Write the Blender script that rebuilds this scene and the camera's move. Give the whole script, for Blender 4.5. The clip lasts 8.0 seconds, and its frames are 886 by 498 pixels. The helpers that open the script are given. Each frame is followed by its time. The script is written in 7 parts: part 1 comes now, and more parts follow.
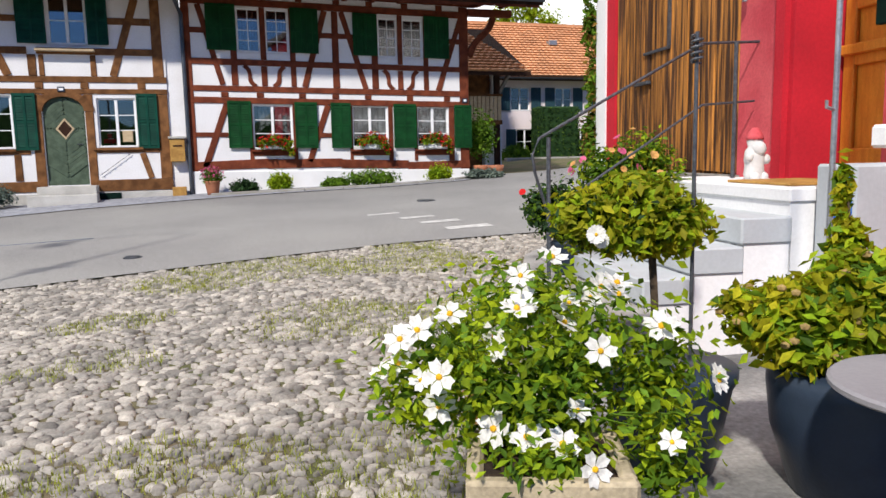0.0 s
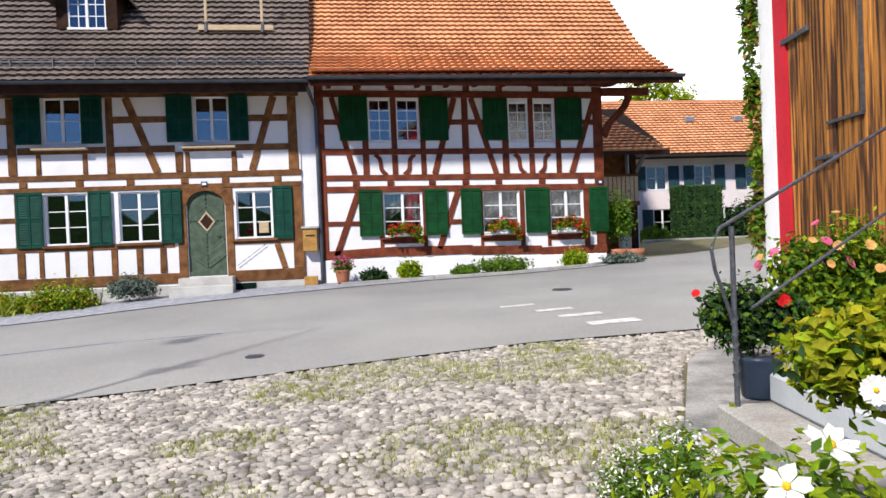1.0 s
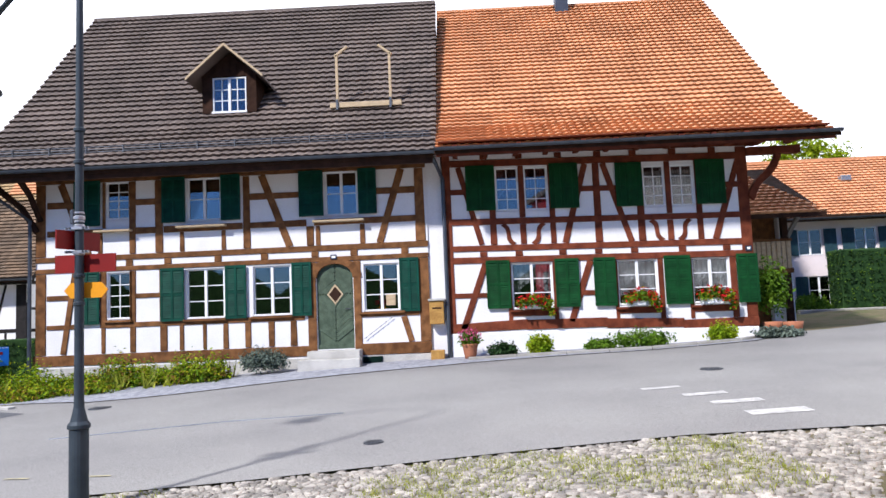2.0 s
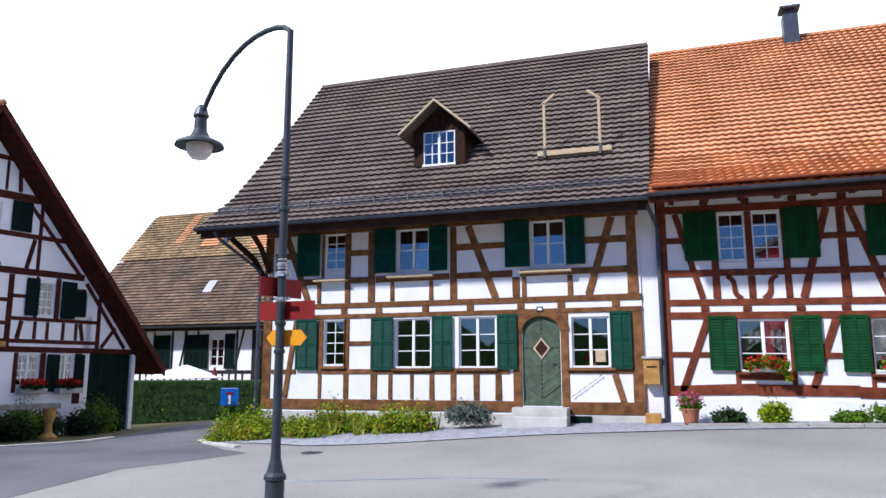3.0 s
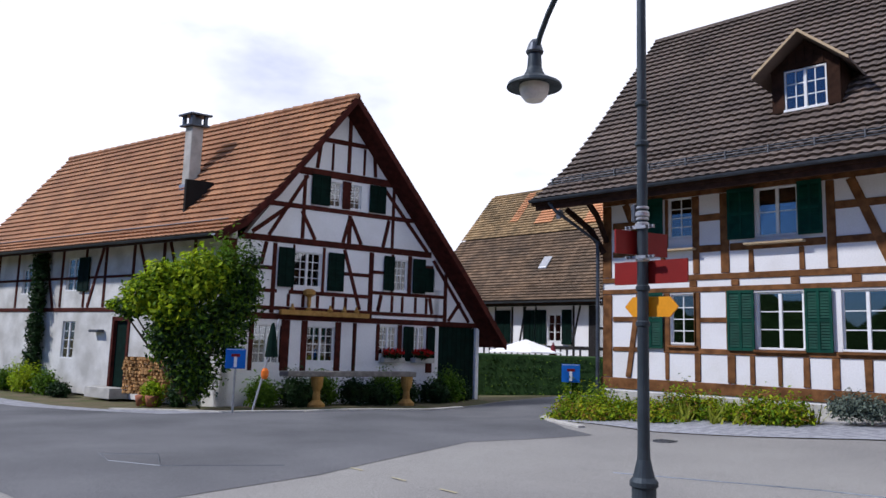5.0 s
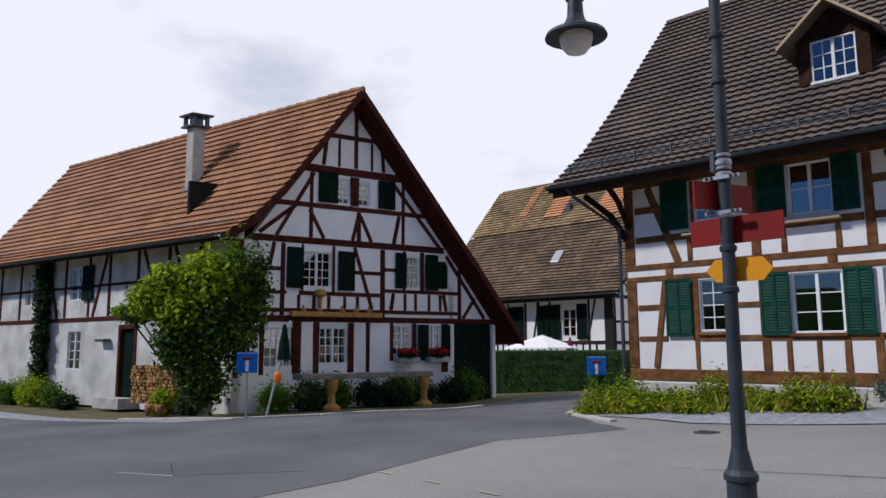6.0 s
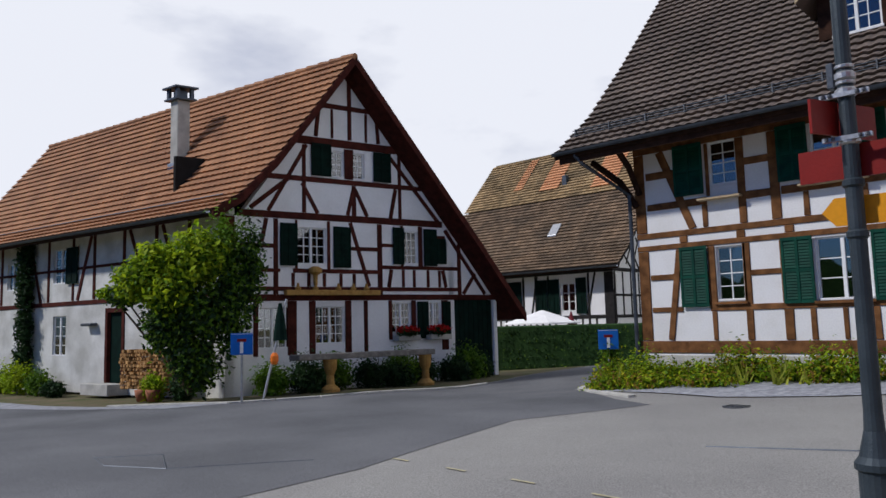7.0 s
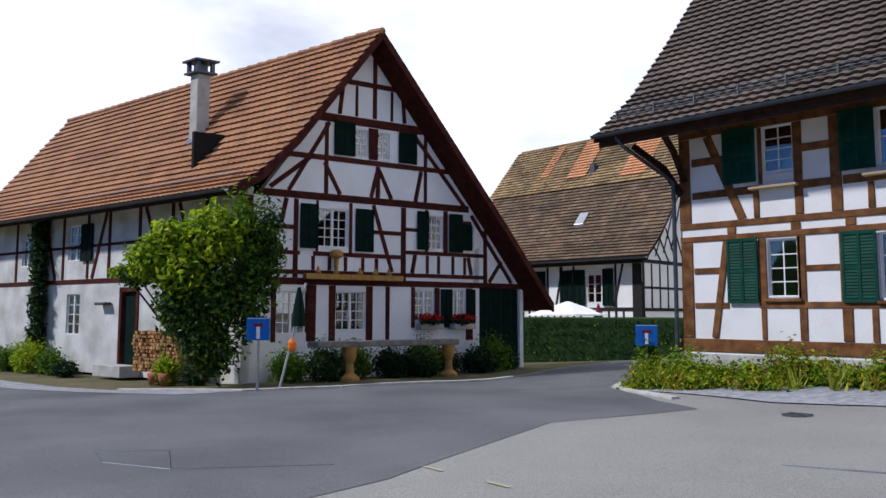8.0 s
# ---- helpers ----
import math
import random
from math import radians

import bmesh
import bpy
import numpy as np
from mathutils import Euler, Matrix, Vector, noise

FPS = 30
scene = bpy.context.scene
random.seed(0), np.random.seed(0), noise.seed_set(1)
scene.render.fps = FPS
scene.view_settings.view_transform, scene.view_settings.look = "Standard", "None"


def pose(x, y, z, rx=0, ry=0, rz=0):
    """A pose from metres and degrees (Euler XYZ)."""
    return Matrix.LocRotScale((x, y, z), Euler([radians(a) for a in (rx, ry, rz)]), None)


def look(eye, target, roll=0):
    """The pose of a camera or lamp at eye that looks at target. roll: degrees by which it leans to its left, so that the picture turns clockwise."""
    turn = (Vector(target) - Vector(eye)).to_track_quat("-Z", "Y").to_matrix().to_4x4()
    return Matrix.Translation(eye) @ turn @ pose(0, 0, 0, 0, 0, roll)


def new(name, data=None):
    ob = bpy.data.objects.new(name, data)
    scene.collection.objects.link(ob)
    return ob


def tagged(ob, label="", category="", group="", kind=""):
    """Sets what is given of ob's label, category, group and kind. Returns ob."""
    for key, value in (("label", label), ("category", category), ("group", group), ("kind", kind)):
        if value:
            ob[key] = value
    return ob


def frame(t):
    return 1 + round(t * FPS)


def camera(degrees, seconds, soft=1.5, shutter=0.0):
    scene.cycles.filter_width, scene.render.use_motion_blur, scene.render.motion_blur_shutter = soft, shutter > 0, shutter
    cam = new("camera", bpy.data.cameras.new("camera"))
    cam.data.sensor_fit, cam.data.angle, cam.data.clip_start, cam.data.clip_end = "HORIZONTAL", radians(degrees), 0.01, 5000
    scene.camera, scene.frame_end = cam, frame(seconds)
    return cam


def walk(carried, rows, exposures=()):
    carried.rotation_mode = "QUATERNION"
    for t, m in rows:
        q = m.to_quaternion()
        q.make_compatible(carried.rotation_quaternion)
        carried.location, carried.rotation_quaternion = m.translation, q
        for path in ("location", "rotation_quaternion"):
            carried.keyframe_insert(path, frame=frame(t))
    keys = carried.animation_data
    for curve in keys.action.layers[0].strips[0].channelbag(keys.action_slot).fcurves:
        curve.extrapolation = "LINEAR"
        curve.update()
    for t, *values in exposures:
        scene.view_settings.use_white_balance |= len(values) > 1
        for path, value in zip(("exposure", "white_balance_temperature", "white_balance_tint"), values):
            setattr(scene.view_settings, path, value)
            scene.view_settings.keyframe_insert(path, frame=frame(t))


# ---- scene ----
cam = camera(62.4, 8.0)
PATH = [
    (0, (0.415, -0.172, 0.969), (1.038, 1.711, 0.712), -1.2),
    (0.5, (0.479, 0.313, 1.009), (0.896, 2.266, 0.897), -2.5),
    (1, (0.579, 0.772, 1.066), (0.871, 2.751, 1.042), -2.3),
    (1.5, (0.678, 1.131, 1.138), (0.798, 3.124, 1.257), -1.4),
    (1.7, (0.687, 1.262, 1.152), (0.733, 3.256, 1.306), -1.8),
    (2.8, (0.598, 2.047, 1.198), (0.147, 3.978, 1.459), -1.4),
    (3, (0.606, 2.157, 1.209), (0.003, 4.035, 1.541), -0.1),
    (3.5, (0.523, 2.353, 1.193), (-0.234, 4.19, 1.421), -0.5),
    (4, (0.177, 2.651, 1.206), (-0.844, 4.349, 1.48), 0.1),
    (4.5, (-0.037, 2.904, 1.159), (-1.243, 4.493, 1.307), 0.5),
    (5, (-0.289, 3.278, 1.21), (-1.654, 4.717, 1.469), 1.7),
    (5.2, (-0.383, 3.348, 1.194), (-1.792, 4.746, 1.442), 0.8),
    (6.3, (-1.284, 3.734, 1.047), (-2.649, 5.171, 1.315), -0.5),
    (6.5, (-1.449, 3.789, 1.052), (-2.844, 5.195, 1.331), -1.0),
    (7, (-1.885, 4.082, 1.013), (-3.242, 5.537, 1.22), -1.5),
    (7.5, (-2.318, 4.295, 1.029), (-3.65, 5.783, 1.14), -1.7),
    (8, (-2.748, 4.632, 1.069), (-4.143, 6.055, 1.242), 0.1),
]
walk(cam, [(t, look(eye, target, roll)) for t, eye, target, roll in PATH],
     [(0.0, -0.06, 6450, 13), (1.0, 0.2, 6350, 13), (1.5, 0.26, 6200, 14), (3.0, 0.2, 5800, 16), (4.5, -0.15, 5850, 16), (6.5, -0.75, 6100, 14), (7.1, -0.74, 6100, 13), (8.0, -0.42, 5950, 14)])

# ---- world and sun ----
SUN = Vector((-0.45, -0.58, 0.68)).normalized()
world = bpy.data.worlds.new("sky")
scene.world = world
world.use_nodes = True
wn, wl = world.node_tree.nodes, world.node_tree.links
sky = wn.new("ShaderNodeTexSky")
sky.sky_type, sky.sun_disc = "NISHITA", False
sky.sun_elevation = math.asin(SUN.z)
sky.sun_rotation = math.atan2(SUN.x, SUN.y)
sky.air_density, sky.dust_density, sky.ozone_density = 1.4, 0.15, 4.0
tc = wn.new("ShaderNodeTexCoord")
mp = wn.new("ShaderNodeMapping")
mp.inputs["Scale"].default_value = (1.0, 1.0, 2.6)
cl = wn.new("ShaderNodeTexNoise")
cl.inputs["Scale"].default_value, cl.inputs["Detail"].default_value, cl.inputs["Roughness"].default_value = 2.3, 8, 0.55
cr = wn.new("ShaderNodeValToRGB")
cr.color_ramp.elements[0].position, cr.color_ramp.elements[1].position = 0.30, 0.47
mixw = wn.new("ShaderNodeMixRGB")
mixw.inputs[2].default_value = (23.0, 23.2, 23.5, 1)
cr.color_ramp.elements[0].color = (0.62, 0.62, 0.62, 1)
wl.new(tc.outputs["Generated"], mp.inputs["Vector"])
wl.new(mp.outputs["Vector"], cl.inputs["Vector"])
wl.new(cl.outputs["Fac"], cr.inputs["Fac"])
sx = wn.new("ShaderNodeSeparateXYZ")
thin = wn.new("ShaderNodeMapRange")
thin.inputs["From Min"].default_value, thin.inputs["From Max"].default_value = -0.40, 0.02
thin.inputs["To Min"].default_value, thin.inputs["To Max"].default_value = 0.0, 1.0
cover = wn.new("ShaderNodeMath")
cover.operation = "MULTIPLY"
wl.new(tc.outputs["Generated"], sx.inputs["Vector"])
wl.new(sx.outputs["Y"], thin.inputs["Value"])
wl.new(thin.outputs["Result"], cover.inputs[0])
wl.new(cr.outputs["Color"], cover.inputs[1])
wl.new(cover.outputs["Value"], mixw.inputs["Fac"])
clear = wn.new("ShaderNodeMixRGB")
clear.blend_type = "MULTIPLY"
clear.inputs["Fac"].default_value = 1.0
clear.inputs[2].default_value = (0.5, 0.82, 1.5, 1)
wl.new(sky.outputs["Color"], clear.inputs[1])
wl.new(clear.outputs["Color"], mixw.inputs[1])
wl.new(mixw.outputs["Color"], wn["Background"].inputs["Color"])
wn["Background"].inputs["Strength"].default_value = 0.062
sun = new("sun", bpy.data.lights.new("sun", "SUN"))
sun.data.energy, sun.data.angle, sun.data.color = 5.0, radians(3.0), (1.0, 0.95, 0.86)
sun.matrix_world = look(SUN * 60, (0, 0, 0))


# ---- materials ----
def mat(name, base, var=None, scale=6.0, rough=0.8, bump=0.15, bscale=60.0, metal=0.0, stretch=(1, 1, 1), island=0.0, obj=0.0, spec=0.2, ramp=(0.35, 0.65), grain=0.2):
    """Two-scale noise colour between base and var, fine bump, and variation from piece to piece."""
    m = bpy.data.materials.new(name)
    m.use_nodes = True
    n, l = m.node_tree.nodes, m.node_tree.links
    b = n["Principled BSDF"]
    b.inputs["Roughness"].default_value, b.inputs["Metallic"].default_value = rough, metal
    b.inputs["Specular IOR Level"].default_value = spec
    co = n.new("ShaderNodeTexCoord")
    mpn = n.new("ShaderNodeMapping")
    mpn.inputs["Scale"].default_value = stretch
    l.new(co.outputs["Object"], mpn.inputs["Vector"])
    no = n.new("ShaderNodeTexNoise")
    no.inputs["Scale"].default_value, no.inputs["Detail"].default_value = scale, 6
    l.new(mpn.outputs["Vector"], no.inputs["Vector"])
    rp = n.new("ShaderNodeValToRGB")
    rp.color_ramp.elements[0].position, rp.color_ramp.elements[1].position = ramp
    rp.color_ramp.elements[0].color = (*base, 1)
    rp.color_ramp.elements[1].color = (*(var or tuple(c * 0.75 for c in base)), 1)
    l.new(no.outputs["Fac"], rp.inputs["Fac"])
    col = rp.outputs["Color"]
    fine = n.new("ShaderNodeTexNoise")
    fine.inputs["Scale"].default_value, fine.inputs["Detail"].default_value = bscale, 4
    l.new(mpn.outputs["Vector"], fine.inputs["Vector"])
    hs = n.new("ShaderNodeHueSaturation")
    val = n.new("ShaderNodeMapRange")
    val.inputs["From Min"].default_value, val.inputs["From Max"].default_value = 0.3, 0.7
    val.inputs["To Min"].default_value, val.inputs["To Max"].default_value = 1 - grain, 1 + grain
    l.new(fine.outputs["Fac"], val.inputs["Value"])
    v = val.outputs["Result"]
    for amount, node, sock in ((island, "ShaderNodeNewGeometry", "Random Per Island"), (obj, "ShaderNodeObjectInfo", "Random")):
        if amount:
            g = n.new(node)
            mr = n.new("ShaderNodeMapRange")
            mr.inputs["To Min"].default_value, mr.inputs["To Max"].default_value = 1 - amount, 1 + amount
            l.new(g.outputs[sock], mr.inputs["Value"])
            mu = n.new("ShaderNodeMath")
            mu.operation = "MULTIPLY"
            l.new(v, mu.inputs[0])
            l.new(mr.outputs["Result"], mu.inputs[1])
            v = mu.outputs["Value"]
    l.new(v, hs.inputs["Value"])
    l.new(col, hs.inputs["Color"])
    l.new(hs.outputs["Color"], b.inputs["Base Color"])
    if bump:
        bp = n.new("ShaderNodeBump")
        bp.inputs["Strength"].default_value, bp.inputs["Distance"].default_value = bump, 0.02
        l.new(fine.outputs["Fac"], bp.inputs["Height"])
        l.new(bp.outputs["Normal"], b.inputs["Normal"])
    return m


def leafmat(name, base, var, trans=0.35, island=0.45):
    m = mat(name, base, var, scale=3.0, rough=0.6, bump=0.0, island=island, spec=0.15)
    n, l = m.node_tree.nodes, m.node_tree.links
    b = n["Principled BSDF"]
    t = n.new("ShaderNodeBsdfTranslucent")
    l.new(b.inputs["Base Color"].links[0].from_socket, t.inputs["Color"])
    mx = n.new("ShaderNodeMixShader")
    mx.inputs["Fac"].default_value = trans
    l.new(b.outputs["BSDF"], mx.inputs[1])
    l.new(t.outputs["BSDF"], mx.inputs[2])
    l.new(mx.outputs["Shader"], n["Material Output"].inputs["Surface"])
    return m


def glassmat():
    m = bpy.data.materials.new("window glass")
    m.use_nodes = True
    n, l = m.node_tree.nodes, m.node_tree.links
    g, t, mx, fr = n.new("ShaderNodeBsdfGlossy"), n.new("ShaderNodeBsdfTransparent"), n.new("ShaderNodeMixShader"), n.new("ShaderNodeFresnel")
    g.inputs["Roughness"].default_value = 0.02
    t.inputs["Color"].default_value = (0.68, 0.71, 0.72, 1)
    fr.inputs["IOR"].default_value = 2.7
    l.new(fr.outputs["Fac"], mx.inputs["Fac"])
    l.new(t.outputs["BSDF"], mx.inputs[1])
    l.new(g.outputs["BSDF"], mx.inputs[2])
    l.new(mx.outputs["Shader"], n["Material Output"].inputs["Surface"])
    return m


PLASTER = mat("white limewash plaster", (0.76, 0.76, 0.76), (0.68, 0.67, 0.65), 1.6, 0.9, 0.10, 30, ramp=(0.45, 0.8), grain=0.05)
PLASTER_C = mat("aged white plaster", (0.83, 0.83, 0.84), (0.74, 0.73, 0.73), 1.3, 0.9, 0.10, 30, ramp=(0.4, 0.8), grain=0.06)
ROUGHCAST = mat("stained rendered wall", (0.70, 0.70, 0.67), (0.46, 0.455, 0.42), 1.1, 0.95, 0.3, 40, grain=0.12)
PINK = mat("pale pink render", (0.80, 0.71, 0.69), (0.73, 0.64, 0.62), 1.0, 0.9, 0.1, 50, grain=0.06)
TIMBER_A = mat("weathered brown oak", (0.215, 0.100, 0.040), (0.110, 0.050, 0.021), 5.0, 0.85, 0.4, 40, obj=0.22, spec=0.08)
TIMBER_DK = mat("dark stained oak", (0.052, 0.026, 0.017), (0.028, 0.015, 0.010), 5.0, 0.85, 0.4, 40, obj=0.2, spec=0.08)
TIMBER_B = mat("oxblood painted timber", (0.185, 0.050, 0.024), (0.105, 0.028, 0.015), 5.0, 0.8, 0.35, 40, obj=0.18, spec=0.08)
TIMBER_C = mat("red brown timber", (0.085, 0.021, 0.015), (0.045, 0.013, 0.010), 5.0, 0.8, 0.35, 40, obj=0.18, spec=0.08)
TIMBER_E = mat("grey black timber", (0.026, 0.023, 0.023), (0.015, 0.014, 0.014), 5.0, 0.8, 0.3, 40)
GREEN_A = mat("blue green shutter paint", (0.006, 0.062, 0.040), (0.004, 0.042, 0.028), 4.0, 0.6, 0.1, 60, obj=0.12, spec=0.12)
GREEN_B = mat("bright green shutter paint", (0.006, 0.062, 0.016), (0.004, 0.042, 0.011), 4.0, 0.6, 0.1, 60, obj=0.12, spec=0.12)
GREEN_DK = mat("dark green shutter paint", (0.004, 0.018, 0.013), (0.003, 0.011, 0.008), 4.0, 0.7, 0.1, 60, obj=0.12, spec=0.06)
BLUEGREY = mat("blue grey shutter paint", (0.03, 0.072, 0.088), (0.022, 0.052, 0.065), 4.0, 0.5, 0.1, 60)
DOORGREEN = mat("sage green door boards", (0.085, 0.12, 0.08), (0.055, 0.08, 0.052), 7.0, 0.55, 0.3, 60, obj=0.1)
WHITEPAINT = mat("white window paint", (0.82, 0.83, 0.83), (0.74, 0.75, 0.75), 8.0, 0.4, 0.05, 80, grain=0.05)
GLASS = glassmat()
# near-black colour standing in for the gloom of unlit rooms
ROOM = mat("painted room darkness", (0.018, 0.017, 0.017), (0.012, 0.011, 0.011), 2.0, 0.9, 0.1)
# white net greyed so that its colour holds the dimness indoors
CURTAIN = mat("white net curtain with painted dimness", (0.36, 0.37, 0.39), (0.22, 0.23, 0.25), 14.0, 0.9, 0.3, 30)
TILE_DK = mat("dark brown concrete tile", (0.165, 0.130, 0.110), (0.105, 0.084, 0.073), 0.9, 0.75, 0.3, 50, island=0.09, obj=0.09)
TILE_OR = mat("orange clay tile", (0.62, 0.31, 0.155), (0.49, 0.235, 0.115), 0.9, 0.75, 0.3, 50, island=0.09, obj=0.09)
TILE_C = mat("faded red clay tile", (0.38, 0.19, 0.095), (0.27, 0.13, 0.068), 0.9, 0.75, 0.3, 50, island=0.12, obj=0.12)
TILE_E = mat("mossy brown plain tile", (0.20, 0.135, 0.085), (0.11, 0.08, 0.055), 0.8, 0.85, 0.4, 50, island=0.3)
TILE_E2 = mat("old lichen tile", (0.36, 0.25, 0.13), (0.17, 0.125, 0.07), 0.7, 0.9, 0.4, 50, island=0.3)
METAL = mat("dark grey sheet metal", (0.10, 0.115, 0.135), (0.07, 0.08, 0.10), 4.0, 0.45, 0.05, 60, metal=0.6)
IRON = mat("wrought iron", (0.13, 0.14, 0.155), (0.08, 0.085, 0.095), 30.0, 0.5, 0.25, 120, metal=0.7)
POLEPAINT = mat("grey green lamp post paint", (0.048, 0.062, 0.075), (0.032, 0.044, 0.055), 5.0, 0.5, 0.15, 90, metal=0.3, grain=0.05)
ASPHALT = mat("worn grey asphalt", (0.275, 0.27, 0.255), (0.205, 0.20, 0.195), 0.35, 0.9, 0.5, 70, ramp=(0.3, 0.7), grain=0.36)
# asphalt colour darkened to stand in for a shadow lying on the road
ASPHALT_SHADE = mat("shade-darkened asphalt", (0.130, 0.133, 0.142), (0.085, 0.088, 0.096), 0.4, 0.9, 0.4, 70, grain=0.36)
SETT = mat("grey stone setts", (0.25, 0.257, 0.28), (0.15, 0.155, 0.17), 7.0, 0.85, 0.5, 40, island=0.25, obj=0.25)
SAND = mat("sandy joint soil", (0.15, 0.12, 0.075), (0.085, 0.095, 0.035), 1.4, 0.95, 0.6, 60)
PEBBLE = mat("river cobble", (0.31, 0.285, 0.245), (0.165, 0.155, 0.138), 6.0, 0.75, 0.4, 60, island=0.38, obj=0.38)
STAINED = mat("stained grey concrete", (0.30, 0.295, 0.28), (0.13, 0.13, 0.125), 2.2, 0.9, 0.35, 40, ramp=(0.38, 0.66))
CONCRETE = mat("pale concrete", (0.52, 0.51, 0.47), (0.38, 0.37, 0.34), 2.5, 0.9, 0.35, 60)
STEPSTONE = mat("grey step stone", (0.36, 0.35, 0.32), (0.27, 0.255, 0.22), 3.0, 0.9, 0.35, 60)
STEPPAINT = mat("light grey masonry paint", (0.47, 0.50, 0.51), (0.40, 0.42, 0.43), 2.0, 0.7, 0.04, 40, grain=0.04)
WHITEWALL = mat("white masonry paint", (0.80, 0.80, 0.79), (0.74, 0.74, 0.73), 2.0, 0.85, 0.06, 40, grain=0.04)
RED = mat("carmine red render", (0.52, 0.018, 0.032), (0.40, 0.015, 0.026), 1.4, 0.75, 0.15, 40, grain=0.08)
REDPALE = mat("faded pink red render", (0.58, 0.10, 0.11), (0.45, 0.05, 0.065), 2.2, 0.8, 0.15, 40, grain=0.10)
OCHRE = mat("ochre varnished door", (0.66, 0.26, 0.03), (0.55, 0.19, 0.02), 4.0, 0.5, 0.1, 60, stretch=(6, 6, 1))
BARN = mat("sun browned barn boards", (0.44, 0.18, 0.035), (0.055, 0.024, 0.011), 4.0, 0.7, 0.5, 30, stretch=(5, 5, 0.25), obj=0.45, ramp=(0.40, 0.56))
PALEWOOD = mat("pale raw timber", (0.55, 0.43, 0.27), (0.44, 0.33, 0.2), 6.0, 0.8, 0.2, 40, stretch=(1, 6, 6))
GOLDWOOD = mat("ochre carved wood", (0.45, 0.26, 0.07), (0.32, 0.17, 0.045), 6.0, 0.7, 0.2, 40)
GREYWOOD = mat("silvered bench wood", (0.27, 0.25, 0.22), (0.17, 0.155, 0.135), 6.0, 0.85, 0.3, 40)
LOGEND = mat("split firewood", (0.48, 0.28, 0.11), (0.25, 0.13, 0.05), 9.0, 0.85, 0.4, 50, island=0.4, obj=0.4)
BARK = mat("bark", (0.12, 0.085, 0.055), (0.06, 0.045, 0.03), 14.0, 0.9, 0.5, 40)
SOIL = mat("potting soil", (0.06, 0.04, 0.025), (0.03, 0.02, 0.014), 12.0, 0.95, 0.6, 60)
TERRA = mat("terracotta", (0.42, 0.17, 0.09), (0.33, 0.13, 0.07), 5.0, 0.8, 0.2, 60)
NAVY = mat("slate blue glazed pot", (0.030, 0.045, 0.070), (0.020, 0.030, 0.05), 3.0, 0.35, 0.05, 60, grain=0.05)
STONEPOT = mat("beige stone planter", (0.50, 0.42, 0.28), (0.36, 0.30, 0.2), 5.0, 0.85, 0.3, 50)
TABLEGREY = mat("grey lacquered table", (0.28, 0.27, 0.28), (0.24, 0.23, 0.24), 3.0, 0.5, 0.05, 60, grain=0.05)
SIGNRED = mat("red direction board", (0.22, 0.012, 0.009), (0.17, 0.010, 0.008), 3.0, 0.5, 0.05, 60, grain=0.05)
SIGNYEL = mat("yellow direction board", (0.75, 0.32, 0.01), (0.66, 0.27, 0.01), 3.0, 0.5, 0.05, 60, grain=0.05)
SIGNBLUE = mat("blue traffic sign", (0.015, 0.15, 0.55), (0.012, 0.12, 0.46), 3.0, 0.4, 0.03, 60, grain=0.05)
ORANGE = mat("signal orange plastic", (0.8, 0.2, 0.02), (0.7, 0.16, 0.02), 3.0, 0.4, 0.03, 60, grain=0.05)
GALV = mat("galvanised steel", (0.42, 0.43, 0.45), (0.33, 0.34, 0.36), 8.0, 0.4, 0.08, 60, metal=0.7)
ROADWHITE = mat("worn road paint", (0.56, 0.55, 0.53), (0.34, 0.335, 0.32), 6.0, 0.8, 0.2, 60)
ROADYELLOW = mat("worn yellow road paint", (0.46, 0.41, 0.24), (0.32, 0.30, 0.22), 6.0, 0.8, 0.2, 60)
CLOTH = mat("white parasol cloth", (0.80, 0.80, 0.80), (0.72, 0.72, 0.73), 3.0, 0.8, 0.1, 60, grain=0.05)
MAROON = mat("maroon cloth", (0.16, 0.02, 0.03), (0.11, 0.015, 0.02), 3.0, 0.8, 0.1, 60)
PORCELAIN = mat("painted plaster figure", (0.66, 0.65, 0.63), (0.55, 0.54, 0.52), 6.0, 0.5, 0.05, 40, grain=0.06)
LEAF = leafmat("mid green leaves", (0.135, 0.24, 0.016), (0.06, 0.135, 0.010))
LEAF_LT = leafmat("yellow green leaves", (0.37, 0.45, 0.014), (0.20, 0.32, 0.012), 0.5)
LEAF_DK = leafmat("dark green leaves", (0.028, 0.065, 0.018), (0.016, 0.04, 0.012), 0.25)
LEAF_GOLD = leafmat("golden green leaves", (0.48, 0.43, 0.018), (0.26, 0.29, 0.014), 0.5)
LEAF_GREY = leafmat("grey green leaves", (0.15, 0.19, 0.15), (0.09, 0.12, 0.095), 0.2)
LEAF_RUST = leafmat("rusty autumn leaves", (0.30, 0.16, 0.035), (0.17, 0.13, 0.03))
BUD = leafmat("tan buds", (0.36, 0.25, 0.10), (0.25, 0.18, 0.07), 0.2, 0.3)
GRASS = leafmat("grass blades", (0.32, 0.34, 0.04), (0.2, 0.24, 0.03), 0.3)
PETAL_W = leafmat("white petals", (0.85, 0.84, 0.80), (0.78, 0.77, 0.72), 0.3, 0.06)
PETAL_R = leafmat("red petals", (0.62, 0.015, 0.015), (0.5, 0.01, 0.012), 0.25, 0.2)
PETAL_P = leafmat("pink petals", (0.72, 0.16, 0.30), (0.6, 0.1, 0.22), 0.3, 0.2)
